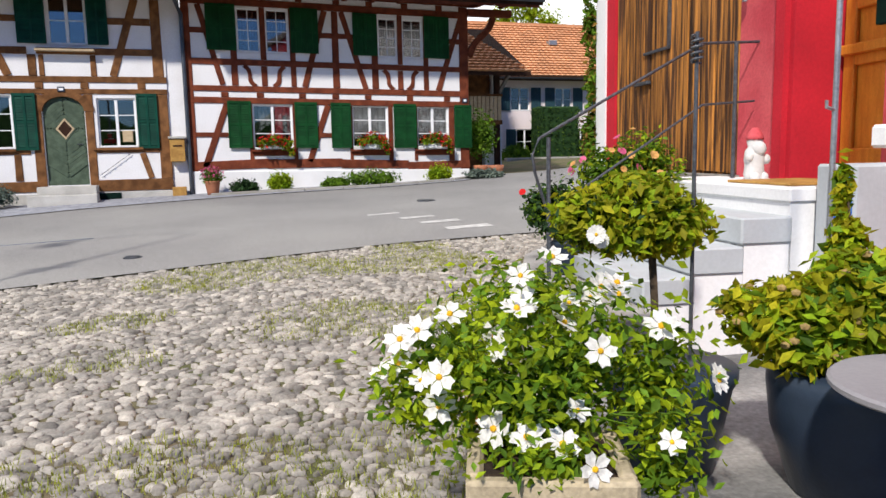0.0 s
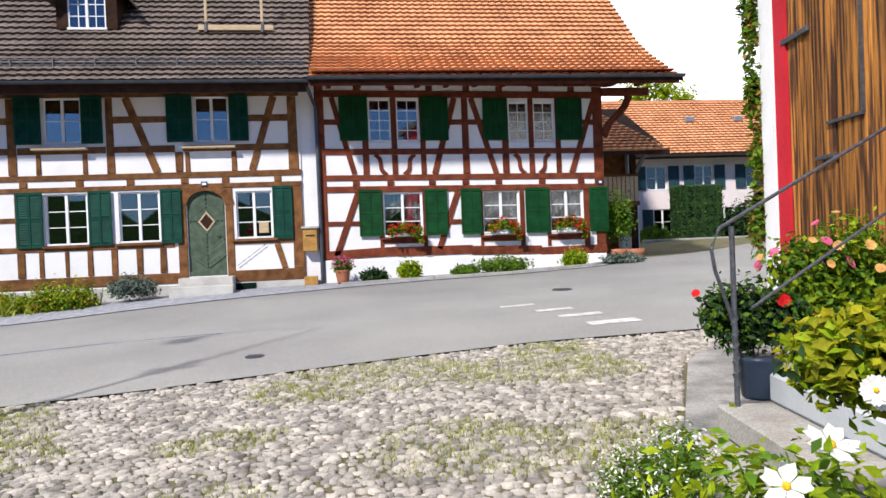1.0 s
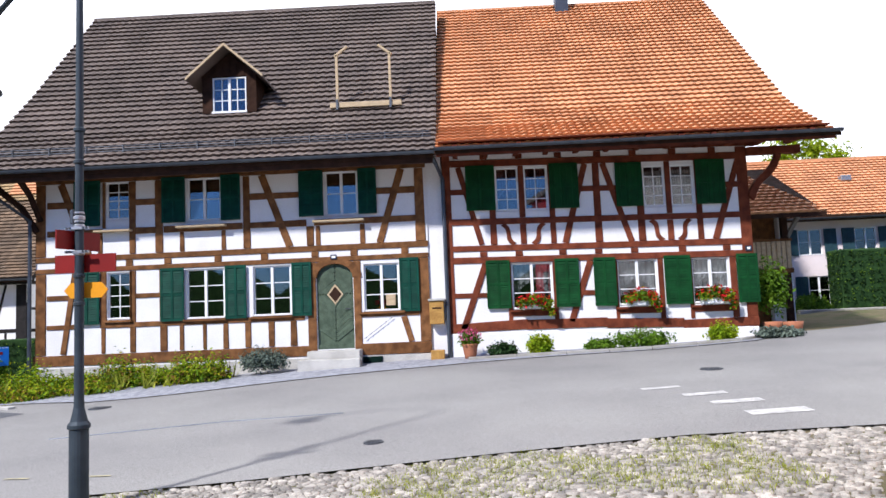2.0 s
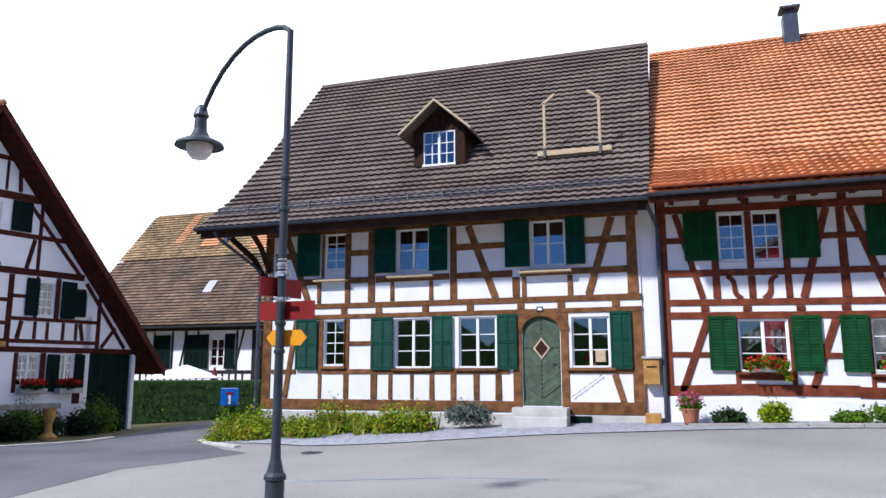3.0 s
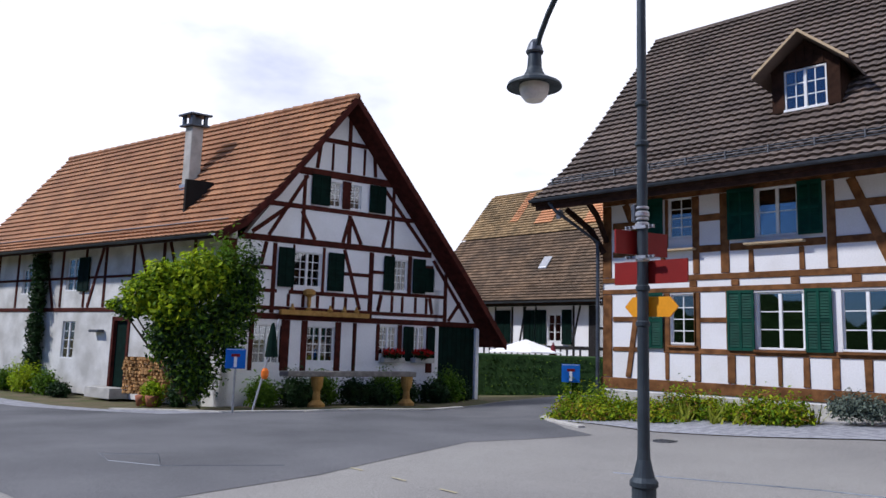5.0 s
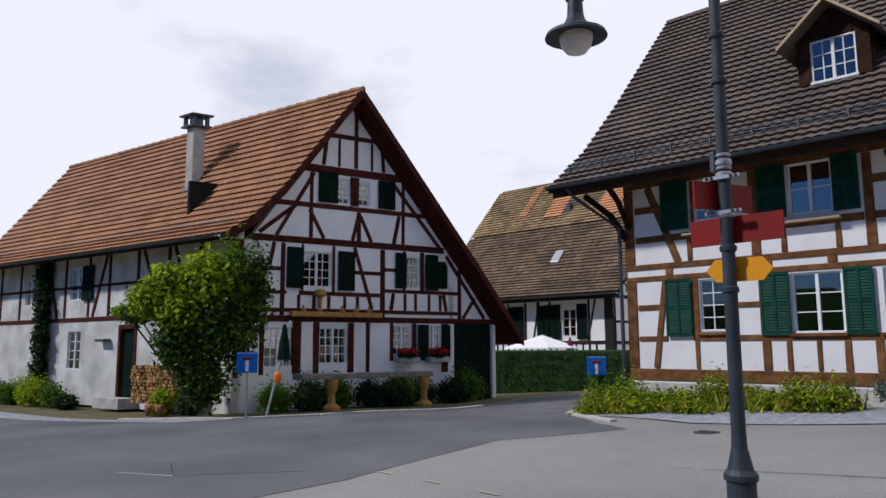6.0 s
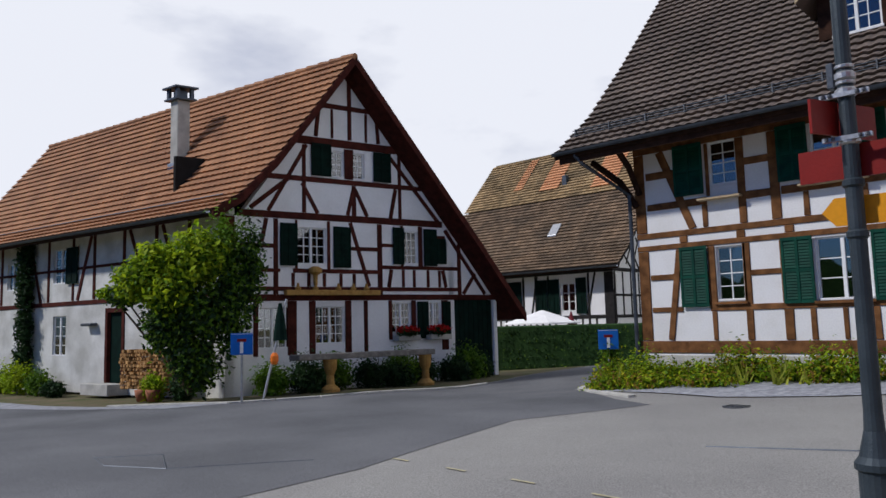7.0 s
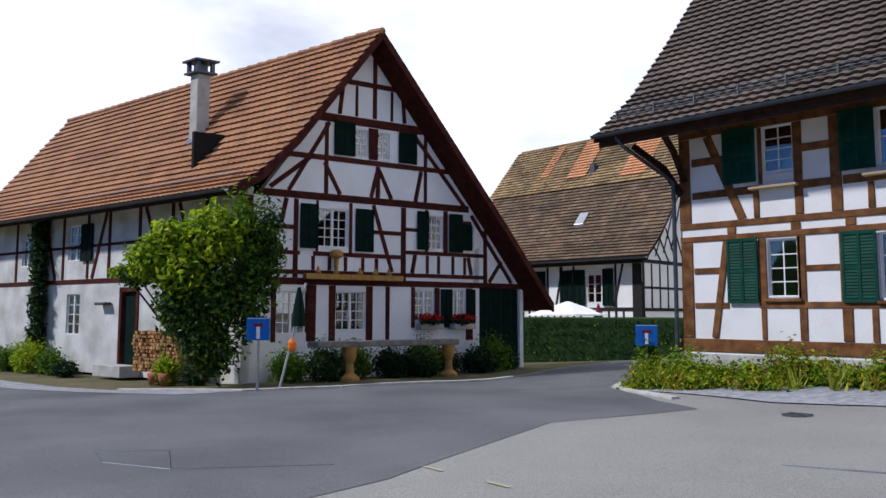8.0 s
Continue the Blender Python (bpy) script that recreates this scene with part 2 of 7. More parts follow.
PETAL_A = leafmat("apricot petals", (0.75, 0.45, 0.16), (0.6, 0.32, 0.1), 0.3, 0.2)
PETAL_Y = leafmat("yellow stamens", (0.8, 0.5, 0.02), (0.7, 0.4, 0.02), 0.2, 0.1)


# ---- building blocks ----
class Frame:
    """A facade's own axes: u along the wall, d behind it, z up, with a sag along u."""

    def __init__(self, ox, oy, v, w, sag=0.0, u0=0.0):
        self.o, self.v, self.w, self.sag, self.u0 = Vector((ox, oy, 0)), Vector((*v, 0)), Vector((*w, 0)), sag, u0

    def at(self, u, d, z):
        return self.o + self.v * u + self.w * d + Vector((0, 0, z + self.sag * (u - self.u0)))


WORLDF = Frame(0, 0, (1, 0), (0, 1))


def link(name, verts, faces, material, parent=None, label="", smooth=False):
    me = bpy.data.meshes.new(name)
    me.from_pydata([tuple(v) for v in verts], [], faces)
    me.materials.append(material)
    if smooth:
        me.polygons.foreach_set("use_smooth", [True] * len(me.polygons))
    ob = new(name, me)
    if parent:
        ob.parent = parent
        ob.matrix_parent_inverse = parent.matrix_world.inverted()
    if label:
        ob["label"] = label
    return ob


def part(name, bm, material, parent=None, label="", smooth=False):
    me = bpy.data.meshes.new(name)
    bmesh.ops.recalc_face_normals(bm, faces=bm.faces)
    bm.to_mesh(me)
    bm.free()
    me.materials.append(material)
    if smooth:
        me.polygons.foreach_set("use_smooth", [True] * len(me.polygons))
    ob = new(name, me)
    if parent:
        ob.parent = parent
        ob.matrix_parent_inverse = parent.matrix_world.inverted()
    if label:
        ob["label"] = label
    return ob


def thing(name, x, y, z, label, category, group="", kind=""):
    ob = new(name)
    ob.matrix_world = Matrix.Translation((x, y, z))
    bpy.context.view_layer.update()
    return tagged(ob, label, category, group, kind)


def bevelled(bm, width, seg=1):
    bmesh.ops.bevel(bm, geom=list(bm.edges), offset=width, segments=seg, affect="EDGES", clamp_overlap=True)
    return bm


def hexa(pts, bevel=0.0, bm=None):
    """A block from its eight corners: the lower four in order, then the upper four."""
    bm = bm or bmesh.new()
    v = [bm.verts.new(p) for p in pts]
    for f in ((3, 2, 1, 0), (4, 5, 6, 7), (0, 1, 5, 4), (1, 2, 6, 5), (2, 3, 7, 6), (3, 0, 4, 7)):
        bm.faces.new([v[i] for i in f])
    bmesh.ops.recalc_face_normals(bm, faces=bm.faces)
    return bevelled(bm, bevel) if bevel else bm


def slab(F, u0, u1, d0, d1, z0, z1, bevel=0.0, bm=None):
    return hexa([F.at(*p) for p in ((u0, d0, z0), (u1, d0, z0), (u1, d1, z0), (u0, d1, z0), (u0, d0, z1), (u1, d0, z1), (u1, d1, z1), (u0, d1, z1))], bevel, bm)


def timber(F, a, b, width, d0, d1, material, parent, name="timber_beam", curve=0.0, steps=1):
    """A timber in the wall from (u, z) to (u, z), straight or bowed like an S."""
    a, b = Vector(a), Vector(b)
    along = b - a
    side = Vector((-along.y, along.x)).normalized() * width / 2
    n = steps if curve else 1
    verts, faces = [], []
    for i in range(n + 1):
        s = i / n
        c = a + along * s + side * (2 / width) * curve * math.sin(s * math.tau)
        wob = 1 + 0.08 * math.sin(7.1 * c.x + 5.3 * c.y)
        for k, d in ((1, d0), (1, d1), (-1, d1), (-1, d0)):
            p = c + side * k * wob
            verts.append(F.at(p.x, d, p.y))
    for i in range(n):
        q = 4 * i
        for k in range(4):
            faces.append((q + k, q + (k + 1) % 4, q + 4 + (k + 1) % 4, q + 4 + k))
    faces += [(3, 2, 1, 0), (4 * n, 4 * n + 1, 4 * n + 2, 4 * n + 3)]
    bm = bmesh.new()
    vs = [bm.verts.new(p) for p in verts]
    for f in faces:
        bm.faces.new([vs[i] for i in f])
    bmesh.ops.recalc_face_normals(bm, faces=bm.faces)
    return part(name, bevelled(bm, 0.008), material, parent)


def tube(points, radius, sides=8, bm=None, taper=None, caps=True):
    """A round bar along points; taper gives a radius for each point."""
    bm = bm or bmesh.new()
    pts = [Vector(p) for p in points]
    rings = []
    up = Vector((0, 0, 1))
    for i, p in enumerate(pts):
        t = (pts[min(i + 1, len(pts) - 1)] - pts[max(i - 1, 0)]).normalized()
        ref = up if abs(t.z) < 0.95 else Vector((1, 0, 0))
        x = t.cross(ref).normalized()
        y = t.cross(x)
        r = taper[i] if taper else radius
        rings.append([bm.verts.new(p + (x * math.cos(a) + y * math.sin(a)) * r) for a in (math.tau * k / sides for k in range(sides))])
    for a, b in zip(rings, rings[1:]):
        for k in range(sides):
            bm.faces.new((a[k], a[(k + 1) % sides], b[(k + 1) % sides], b[k]))
    if caps:
        bm.faces.new(list(reversed(rings[0])))
        bm.faces.new(rings[-1])
    return bm


def lathe(x, y, z, profile, sides=24, bm=None):
    """A turned body from (radius, height) pairs."""
    bm = bm or bmesh.new()
    rings = [[bm.verts.new((x + r * math.cos(math.tau * k / sides), y + r * math.sin(math.tau * k / sides), z + h)) for k in range(sides)] for r, h in profile]
    for a, b in zip(rings, rings[1:]):
        for k in range(sides):
            bm.faces.new((a[k], a[(k + 1) % sides], b[(k + 1) % sides], b[k]))
    bm.faces.new(list(reversed(rings[0])))
    bm.faces.new(rings[-1])
    return bm


def cells(us, zs, holes):
    """The rectangles of a wall that lie outside its openings, merged upwards along each column."""
    out = []
    for u0, u1 in zip(us, us[1:]):
        run = None
        for z0, z1 in zip(zs, zs[1:]):
            um, zm = (u0 + u1) / 2, (z0 + z1) / 2
            hole = any(a < um < b and c < zm < d for a, b, c, d in holes)
            if hole:
                if run:
                    out.append((u0, u1, *run))
                run = None
            else:
                run = (run[0], z1) if run else (z0, z1)
        if run:
            out.append((u0, u1, *run))
    return out


def plaster_wall(F, u0, u1, z0, z1, holes, material, parent, d0=0.0, d1=0.25, name="plaster_panel"):
    us = sorted({u0, u1, *(h[0] for h in holes), *(h[1] for h in holes)})
    zs = sorted({z0, z1, *(h[2] for h in holes), *(h[3] for h in holes)})
    for a, b, c, d in cells(us, zs, holes):
        part(name, slab(F, a, b, d0, d1, c, d), material, parent)


def window(F, u0, u1, z0, z1, parent, leaves=2, rows=3, cols=1, d=0.05, curtain=0.0, frame_mat=None):
    """A casement window set in its opening: frame, leaves with glazing bars, panes, sill and a net curtain."""
    fm = frame_mat or WHITEPAINT
    w = part("window", slab(F, u0, u1, d, d + 0.07, z1 - 0.04, z1, 0.006), fm, parent)
    part("window_frame", slab(F, u0, u0 + 0.04, d, d + 0.07, z0 + 0.045, z1 - 0.04), fm, w)
    part("window_frame", slab(F, u1 - 0.04, u1, d, d + 0.07, z0 + 0.045, z1 - 0.04), fm, w)
    part("window_sill", slab(F, u0 - 0.02, u1 + 0.02, d - 0.05, d + 0.07, z0 - 0.02, z0 + 0.045, 0.006), fm, w)
    a, b, c, e = u0 + 0.04, u1 - 0.04, z0 + 0.045, z1 - 0.04
    step = (b - a) / leaves
    for i in range(1, leaves):
        part("mullion", slab(F, a + i * step - 0.035, a + i * step + 0.035, d - 0.012, d + 0.06, c, e, 0.005), fm, w)
    for i in range(leaves):
        p, q = a + i * step, a + (i + 1) * step
        for k in range(1, cols):
            m = p + (q - p) * k / cols
            part("glazing_bar", slab(F, m - 0.011, m + 0.011, d + 0.012, d + 0.045, c, e), fm, w)
        for k in range(1, rows):
            m = c + (e - c) * k / rows
            part("glazing_bar", slab(F, p, q, d + 0.014, d + 0.043, m - 0.011, m + 0.011), fm, w)
        pane = part("pane", slab(F, p, q, d + 0.026, d + 0.032, c, e), GLASS, w)
        pane.visible_shadow = False
    if curtain:
        verts, faces = [], []
        n = 24
        for i in range(n + 1):
            s = i / n
            dd = d + 0.16 + 0.03 * math.sin(s * 40)
            droop = curtain * (0.55 + 0.45 * abs(2 * s - 1) ** 1.5)
            verts += [F.at(a + (b - a) * s, dd, e), F.at(a + (b - a) * s, dd, e - (e - c) * droop)]
            if i:
                faces.append((2 * i - 2, 2 * i - 1, 2 * i + 1, 2 * i))
        part_ob = link("curtain", verts, faces, CURTAIN, w)
        part_ob["label"] = "white net curtain behind the glass, dimmed in its colour"
    return w


def shutter(F, u0, u1, z0, z1, parent, material, d=-0.075, slats=True, lean=0.0):
    """A board shutter with a frame and louvre slats, folded back against the wall."""
    s = part("shutter", slab(F, u0, u1, d + 0.012, d + 0.03, z0, z1, 0.004), material, parent)
    fw = 0.055
    part("stile", slab(F, u0, u0 + fw, d - 0.008, d + 0.012, z0, z1, 0.004), material, s)
    part("stile", slab(F, u1 - fw, u1, d - 0.008, d + 0.012, z0, z1, 0.004), material, s)
    um = (u0 + u1) / 2
    part("stile", slab(F, um - 0.03, um + 0.03, d - 0.012, d + 0.012, z0, z1, 0.004), material, s)
    mid = (z0 + z1) / 2
    for za, zb in ((z0, z0 + 0.07), (mid - 0.03, mid + 0.03), (z1 - 0.07, z1)):
        part("rail", slab(F, u0 + fw, u1 - fw, d - 0.006, d + 0.012, za, zb), material, s)
    if slats:
        n = max(4, round((z1 - z0 - 0.2) / 0.062))
        h = (z1 - z0 - 0.2) / n
        for i in range(n):
            za = z0 + 0.085 + i * h + (0.03 if za_mid(z0, i, h, mid) else 0)
            pts = ((u0 + fw, d - 0.004, za), (u1 - fw, d - 0.004, za), (u1 - fw, d + 0.010, za + h * 0.8), (u0 + fw, d + 0.010, za + h * 0.8))
            low = [F.at(*p) for p in pts]
            up = [F.at(p[0], p[1] + 0.007, p[2] + 0.004) for p in pts]
            part("slat", hexa(low + up), material, s)
    else:
        n = max(2, round((u1 - u0) / 0.14))
        for i in range(1, n):
            u = u0 + (u1 - u0) * i / n
            part("cover_strip", slab(F, u - 0.009, u + 0.009, d - 0.003, d + 0.012, z0 + 0.07, z1 - 0.07), material, s)
    return s


def za_mid(z0, i, h, mid):
    return z0 + 0.085 + i * h > mid - 0.03


def tiled_roof(F, u0, u1, profile, material, parent, tw=0.24, th=0.34, singles=0, thick=0.078, name="roof_tiles", u_of=None, label=""):
    """Interlocking tiles laid in courses up a profile of (d, z); each has a rounded roll and a raised lower edge."""
    P = [Vector(p) for p in profile]
    lens = [(b - a).length for a, b in zip(P, P[1:])]
    total = sum(lens)

    def on(s):
        for a, b, n in zip(P, P[1:], lens):
            if s <= n or b is P[-1]:
                return a + (b - a) * (s / n), (b - a).normalized()
            s -= n

    rows = round(total / th)
    rnd = random.Random(7)
    verts, faces = [], []
    made = 0
    shape = ((0.0, 0.0), (0.28, 0.0), (0.5, 0.02), (0.78, 0.021), (1.0, 0.003))
    for r in range(rows):
        p, t = on(total * r / rows)
        q, t2 = on(min(total, total * (r + 1.12) / rows))
        nrm = Vector((-t.y, t.x))
        a0, a1 = (u0, u1) if not u_of else u_of(r / rows)
        cols = max(1, round((a1 - a0) / tw))
        for c in range(cols):
            ua, ub = a0 + (a1 - a0) * c / cols, a0 + (a1 - a0) * (c + 1) / cols
            lift = rnd.uniform(0, 0.004)
            vs = []
            for s, h in shape:
                u = ua + (ub - ua) * s * 1.02
                lo = p + nrm * (h + thick + lift)
                hi = q + nrm * (h + 0.004)
                un = p + t * 0.045 + nrm * (h * 0.6 - 0.01)
                vs += [F.at(u, lo.x, lo.y), F.at(u, hi.x, hi.y), F.at(u, un.x, un.y)]
            fs = []
            for k in range(len(shape) - 1):
                b0, b1 = 3 * k, 3 * k + 3
                fs += [(b0, b1, b1 + 1, b0 + 1), (b0 + 2, b1 + 2, b1, b0)]
            if made < singles:
                made += 1
                link("roof_tile", vs, fs, material, parent)
            else:
                off = len(verts)
                verts += vs
                faces += [tuple(i + off for i in f) for f in fs]
    if faces:
        ob = link(name, verts, faces, material, parent, label)
        ob["kind"] = "stuff"


def roof_deck(F, u0, u1, profile, material, parent, thick=0.12, name="roof_deck"):
    bm = bmesh.new()
    rings = [[bm.verts.new(F.at(u, d, z + h)) for u, h in ((u0, -thick), (u1, -thick), (u1, 0), (u0, 0))] for d, z in profile]
    for a, b in zip(rings, rings[1:]):
        for k in range(4):
            bm.faces.new((a[k], a[(k + 1) % 4], b[(k + 1) % 4], b[k]))
    bm.faces.new(rings[0])
    bm.faces.new(rings[-1][::-1])
    return part(name, bm, material, parent)


def leaf_cloud(blobs, count, size, material, parent, name="leaves", seed=1, ragged=0.35, label="", flat=0.5, shell=0.6):
    """Many small bent leaves scattered through overlapping ellipsoids (x, y, z, rx, ry, rz), thicker towards the outside, in one uneven mass."""
    rng = np.random.default_rng(seed)
    vol = np.array([b[3] * b[4] * b[5] for b in blobs]) ** (2 / 3)
    pick = rng.choice(len(blobs), count, p=vol / vol.sum())
    B = np.array(blobs, float)[pick]
    dirs = rng.normal(size=(count, 3))
    dirs /= np.linalg.norm(dirs, axis=1)[:, None]
    rad = (shell + (1 - shell) * rng.random(count)) * (1 + ragged * rng.normal(size=count) * 0.45)
    rad = np.clip(rad, 0.05, 1.6)
    c = B[:, :3] + dirs * B[:, 3:] * rad[:, None]
    n = dirs * (1 - flat) + np.array([0, 0, 1.0]) * flat + rng.normal(size=(count, 3)) * 0.55
    n /= np.linalg.norm(n, axis=1)[:, None]
    a = np.cross(n, rng.normal(size=(count, 3)))
    a /= np.linalg.norm(a, axis=1)[:, None] + 1e-9
    b = np.cross(n, a)
    s = size * (0.6 + 0.8 * rng.random(count))[:, None]
    tip, base = c + a * s, c - a * s
    l, r = c + b * s * 0.5 + n * s * 0.18, c - b * s * 0.5 + n * s * 0.18
    mid = c - n * s * 0.06
    V = np.stack([base, l, mid, r, tip], 1).reshape(-1, 3)
    i = np.arange(count)[:, None] * 5
    Fc = np.concatenate([i + [0, 2, 1], i + [1, 2, 4], i + [0, 3, 2], i + [2, 3, 4]], 1).reshape(-1, 3)
    me = bpy.data.meshes.new(name)
    me.vertices.add(len(V))
    me.vertices.foreach_set("co", V.ravel())
    me.loops.add(len(Fc) * 3)
    me.loops.foreach_set("vertex_index", Fc.ravel().astype(np.int32))
    me.polygons.add(len(Fc))
    me.polygons.foreach_set("loop_start", np.arange(0, len(Fc) * 3, 3, dtype=np.int32))
    me.update(calc_edges=True)
    me.materials.append(material)
    ob = new(name, me)
    if parent:
        ob.parent = parent
        ob.matrix_parent_inverse = parent.matrix_world.inverted()
    ob["kind"] = "stuff"
    if label:
        ob["label"] = label
    return ob


def flower(x, y, z, r, face, material, parent, petals=5, rng=random, centre=True, name="flower"):
    """One open bloom of cupped petals with a yellow middle, facing a direction."""
    f = Vector(face).normalized()
    a = f.orthogonal().normalized()
    b = f.cross(a)
    turn = rng.uniform(0, math.tau)
    verts, faces = [], []
    o = Vector((x, y, z))
    for k in range(petals):
        t = turn + math.tau * k / petals
        e, s = a * math.cos(t) + b * math.sin(t), -a * math.sin(t) + b * math.cos(t)
        cup = rng.uniform(0.05, 0.3)
        i = len(verts)
        verts += [o, o + e * r * 0.55 + s * r * 0.36 + f * r * cup * 0.6, o + e * r * 1.0 + s * r * 0.26 + f * r * cup, o + e * r * 0.9 + f * r * cup * 0.8, o + e * r * 1.0 - s * r * 0.26 + f * r * cup, o + e * r * 0.55 - s * r * 0.36 + f * r * cup * 0.6, o + e * r * 0.5 + f * r * cup * 0.15]
        faces += [(i, i + 1, i + 6), (i + 1, i + 2, i + 3, i + 6), (i + 6, i + 3, i + 4, i + 5), (i, i + 6, i + 5)]
    ob = link(name, verts, faces, material, parent)
    if centre:
        bm = bmesh.new()
        bmesh.ops.create_icosphere(bm, subdivisions=1, radius=r * 0.2, matrix=Matrix.Translation(o + f * r * 0.08))
        part("flower_centre", bm, PETAL_Y, ob)
    return ob


# ---- the lie of the land ----
LEVELS = [(-0.65, 6.05, -0.44), (0.19, 5.34, -0.39), (1.29, 5.17, -0.37), (2.13, 5.37, -0.28), (-1.07, 7.13, -0.45), (4.4, 10.5, -0.17), (-0.46, 10.1, -0.26), (-6.6, 15.9, -0.43), (-12.5, 8.2, -0.62), (-11.8, 19.4, -0.74), (0.4, 19.7, 0.04), (7.4, 19.5, 0.24), (-17.8, 23.8, -0.70), (-2.6, 19.4, 0.0), (-16.0, 14.6, -0.62), (-9.5, 19.6, -0.30), (11.0, 24.0, 0.38), (0.4, -1.0, -0.52)]


def ground(x, y):
    xx, yy = max(-24, min(14, x)), max(-4, min(26, y))
    base = -0.54 + 0.0137 * xx + 0.0277 * yy + 0.0014 * xx * yy
    num, den = 0.0, 0.12
    for a, b, c in LEVELS:
        w = math.exp(-((xx - a) ** 2 + (yy - b) ** 2) / 9.0)
        num += w * (c - (-0.54 + 0.0137 * a + 0.0277 * b + 0.0014 * a * b))
        den += w
    return base + num / den


def sheet(name, outline, material, lift, step=0.5, label="", category="", thick=0.0):
    """A patch of ground that follows the land, cut to an outline."""
    xs, ys = [p[0] for p in outline], [p[1] for p in outline]
    bm = bmesh.new()
    face = bm.faces.new([bm.verts.new((x, y, 0)) for x, y in outline])
    for axis, lo, hi in ((0, min(xs), max(xs)), (1, min(ys), max(ys))):
        n = int((hi - lo) / step)
        for i in range(1, n + 1):
            co = [0, 0, 0]
            co[axis] = lo + i * (hi - lo) / (n + 1)
            no = [0, 0, 0]
            no[axis] = 1
            bmesh.ops.bisect_plane(bm, geom=[*bm.verts, *bm.edges, *bm.faces], plane_co=co, plane_no=no)
    if thick:
        ext = bmesh.ops.extrude_face_region(bm, geom=list(bm.faces))
        for v in ext["geom"]:
            if isinstance(v, bmesh.types.BMVert):
                v.co.z = thick
    for v in bm.verts:
        v.co.z += ground(v.co.x, v.co.y) + lift
    ob = part(name, bm, material)
    return tagged(ob, label, category, kind="structure")


# ---- ground, road, cobbles ----
gx = [-400, -150, -60, -35] + [-28 + i for i in range(48)] + [25, 40, 80, 200, 400]
gy = [-300, -80, -20, -8] + [-5 + i for i in range(38)] + [38, 50, 100, 300, 600]
gv = [(x, y, ground(x, y) - 0.03) for y in gy for x in gx]
gf = [(j * len(gx) + i, j * len(gx) + i + 1, (j + 1) * len(gx) + i + 1, (j + 1) * len(gx) + i) for j in range(len(gy) - 1) for i in range(len(gx) - 1)]
tagged(link("ground", gv, gf, SAND, smooth=True), "sandy ground under the village square", "ground", kind="structure")
ROADLINE = [(-30, 6.0), (-6.5, 4.8), (-5.1, 6.65), (-4.6, 7.45), (-3.95, 8.05), (-3.0, 8.55), (-1.65, 8.7), (0.7, 9.1), (3.0, 9.45), (5.3, 9.4), (9, 9.6), (20, 12), (20, 26), (9.5, 21.0), (7.5, 19.0), (5.1, 18.7), (1.0, 18.3), (-2.7, 17.4), (-7.4, 17.0), (-10.5, 18.2), (-11.7, 19.2), (-12.2, 21.5), (-13.0, 27.0), (-15.0, 29.5), (-17.0, 28.5), (-15.8, 21.5), (-15.9, 16.0), (-17.4, 13.4), (-21, 11.9), (-30, 10.5)]
sheet("road", ROADLINE, ASPHALT, 0.0, 0.8, "worn grey asphalt road through the village", "road")
# sheet in the outline of the road's shadow, shade carried by its colour
sheet("road_shade", [(-30, 6.0), (-8.0, 6.1), (-8.05, 9.3), (-9.2, 13.5), (-8.1, 15.9), (-9.2, 16.6), (-10.6, 18.0), (-11.8, 19.2), (-12.3, 21.5), (-13.1, 26.9), (-15.0, 29.3), (-16.9, 28.4), (-15.7, 21.5), (-15.8, 16.0), (-17.3, 13.5), (-21, 12.0), (-30, 10.6)], ASPHALT_SHADE, 0.006, 0.8, "asphalt with shade painted in at the side lane", "road")
sheet("pavement", [(-10.4, 18.2), (-7.4, 17.05), (-2.7, 17.45), (1.0, 18.35), (5.1, 18.75), (7.5, 19.05), (9.2, 20.6), (9.0, 22.5), (8.0, 20.0), (-10.3, 20.0), (-11.2, 19.3)], SETT, 0.012, 0.7, "grey stone sett strip before the houses", "pavement")
sheet("terrace", [(1.7, -4.0), (1.75, 2.0), (2.3, 3.4), (2.75, 5.2), (4.0, 7.6), (5.3, 8.9), (5.6, 8.9), (4.3, -4.0)], STAINED, 0.012, 0.7, "stained grey concrete forecourt by the steps", "pavement")


sheet("pavement", [(-30, 9.2), (-18.0, 12.0), (-17.3, 13.3), (-21, 11.95), (-30, 10.6)], SETT, 0.014, 0.7, "grey stone sett apron beside the gabled house", "pavement")


def strip(points, width, material, lift, name, label, thick=0.05):
    for (a, b), (c, d) in zip(points, points[1:]):
        v = Vector((c - a, d - b, 0))
        n = max(1, int(v.length / 0.9))
        s = Vector((-v.y, v.x, 0)).normalized() * width / 2
        for i in range(n):
            p, q = Vector((a, b, 0)) + v * (i / n), Vector((a, b, 0)) + v * ((i + 0.985) / n)
            pts = [p - s, q - s, q + s, p + s]
            lo = [Vector((k.x, k.y, ground(k.x, k.y) - 0.05)) for k in pts]
            up = [Vector((k.x, k.y, ground(k.x, k.y) + lift + thick)) for k in pts]
            tagged(part(name, hexa(lo + up, 0.008), material), label, "kerb", "kerb stones", "structure")


strip([(-9.0, 16.9), (-10.5, 18.0), (-11.55, 19.1), (-11.9, 19.9), (-12.3, 22.5)], 0.16, CONCRETE, 0.0, "kerb", "pale concrete kerb stone by the grass")
strip([(-21, 12.0), (-17.4, 13.3), (-16.2, 15.0), (-15.75, 17.5), (-15.6, 20.5)], 0.14, CONCRETE, 0.0, "kerb", "pale concrete kerb stone by the flower bed")
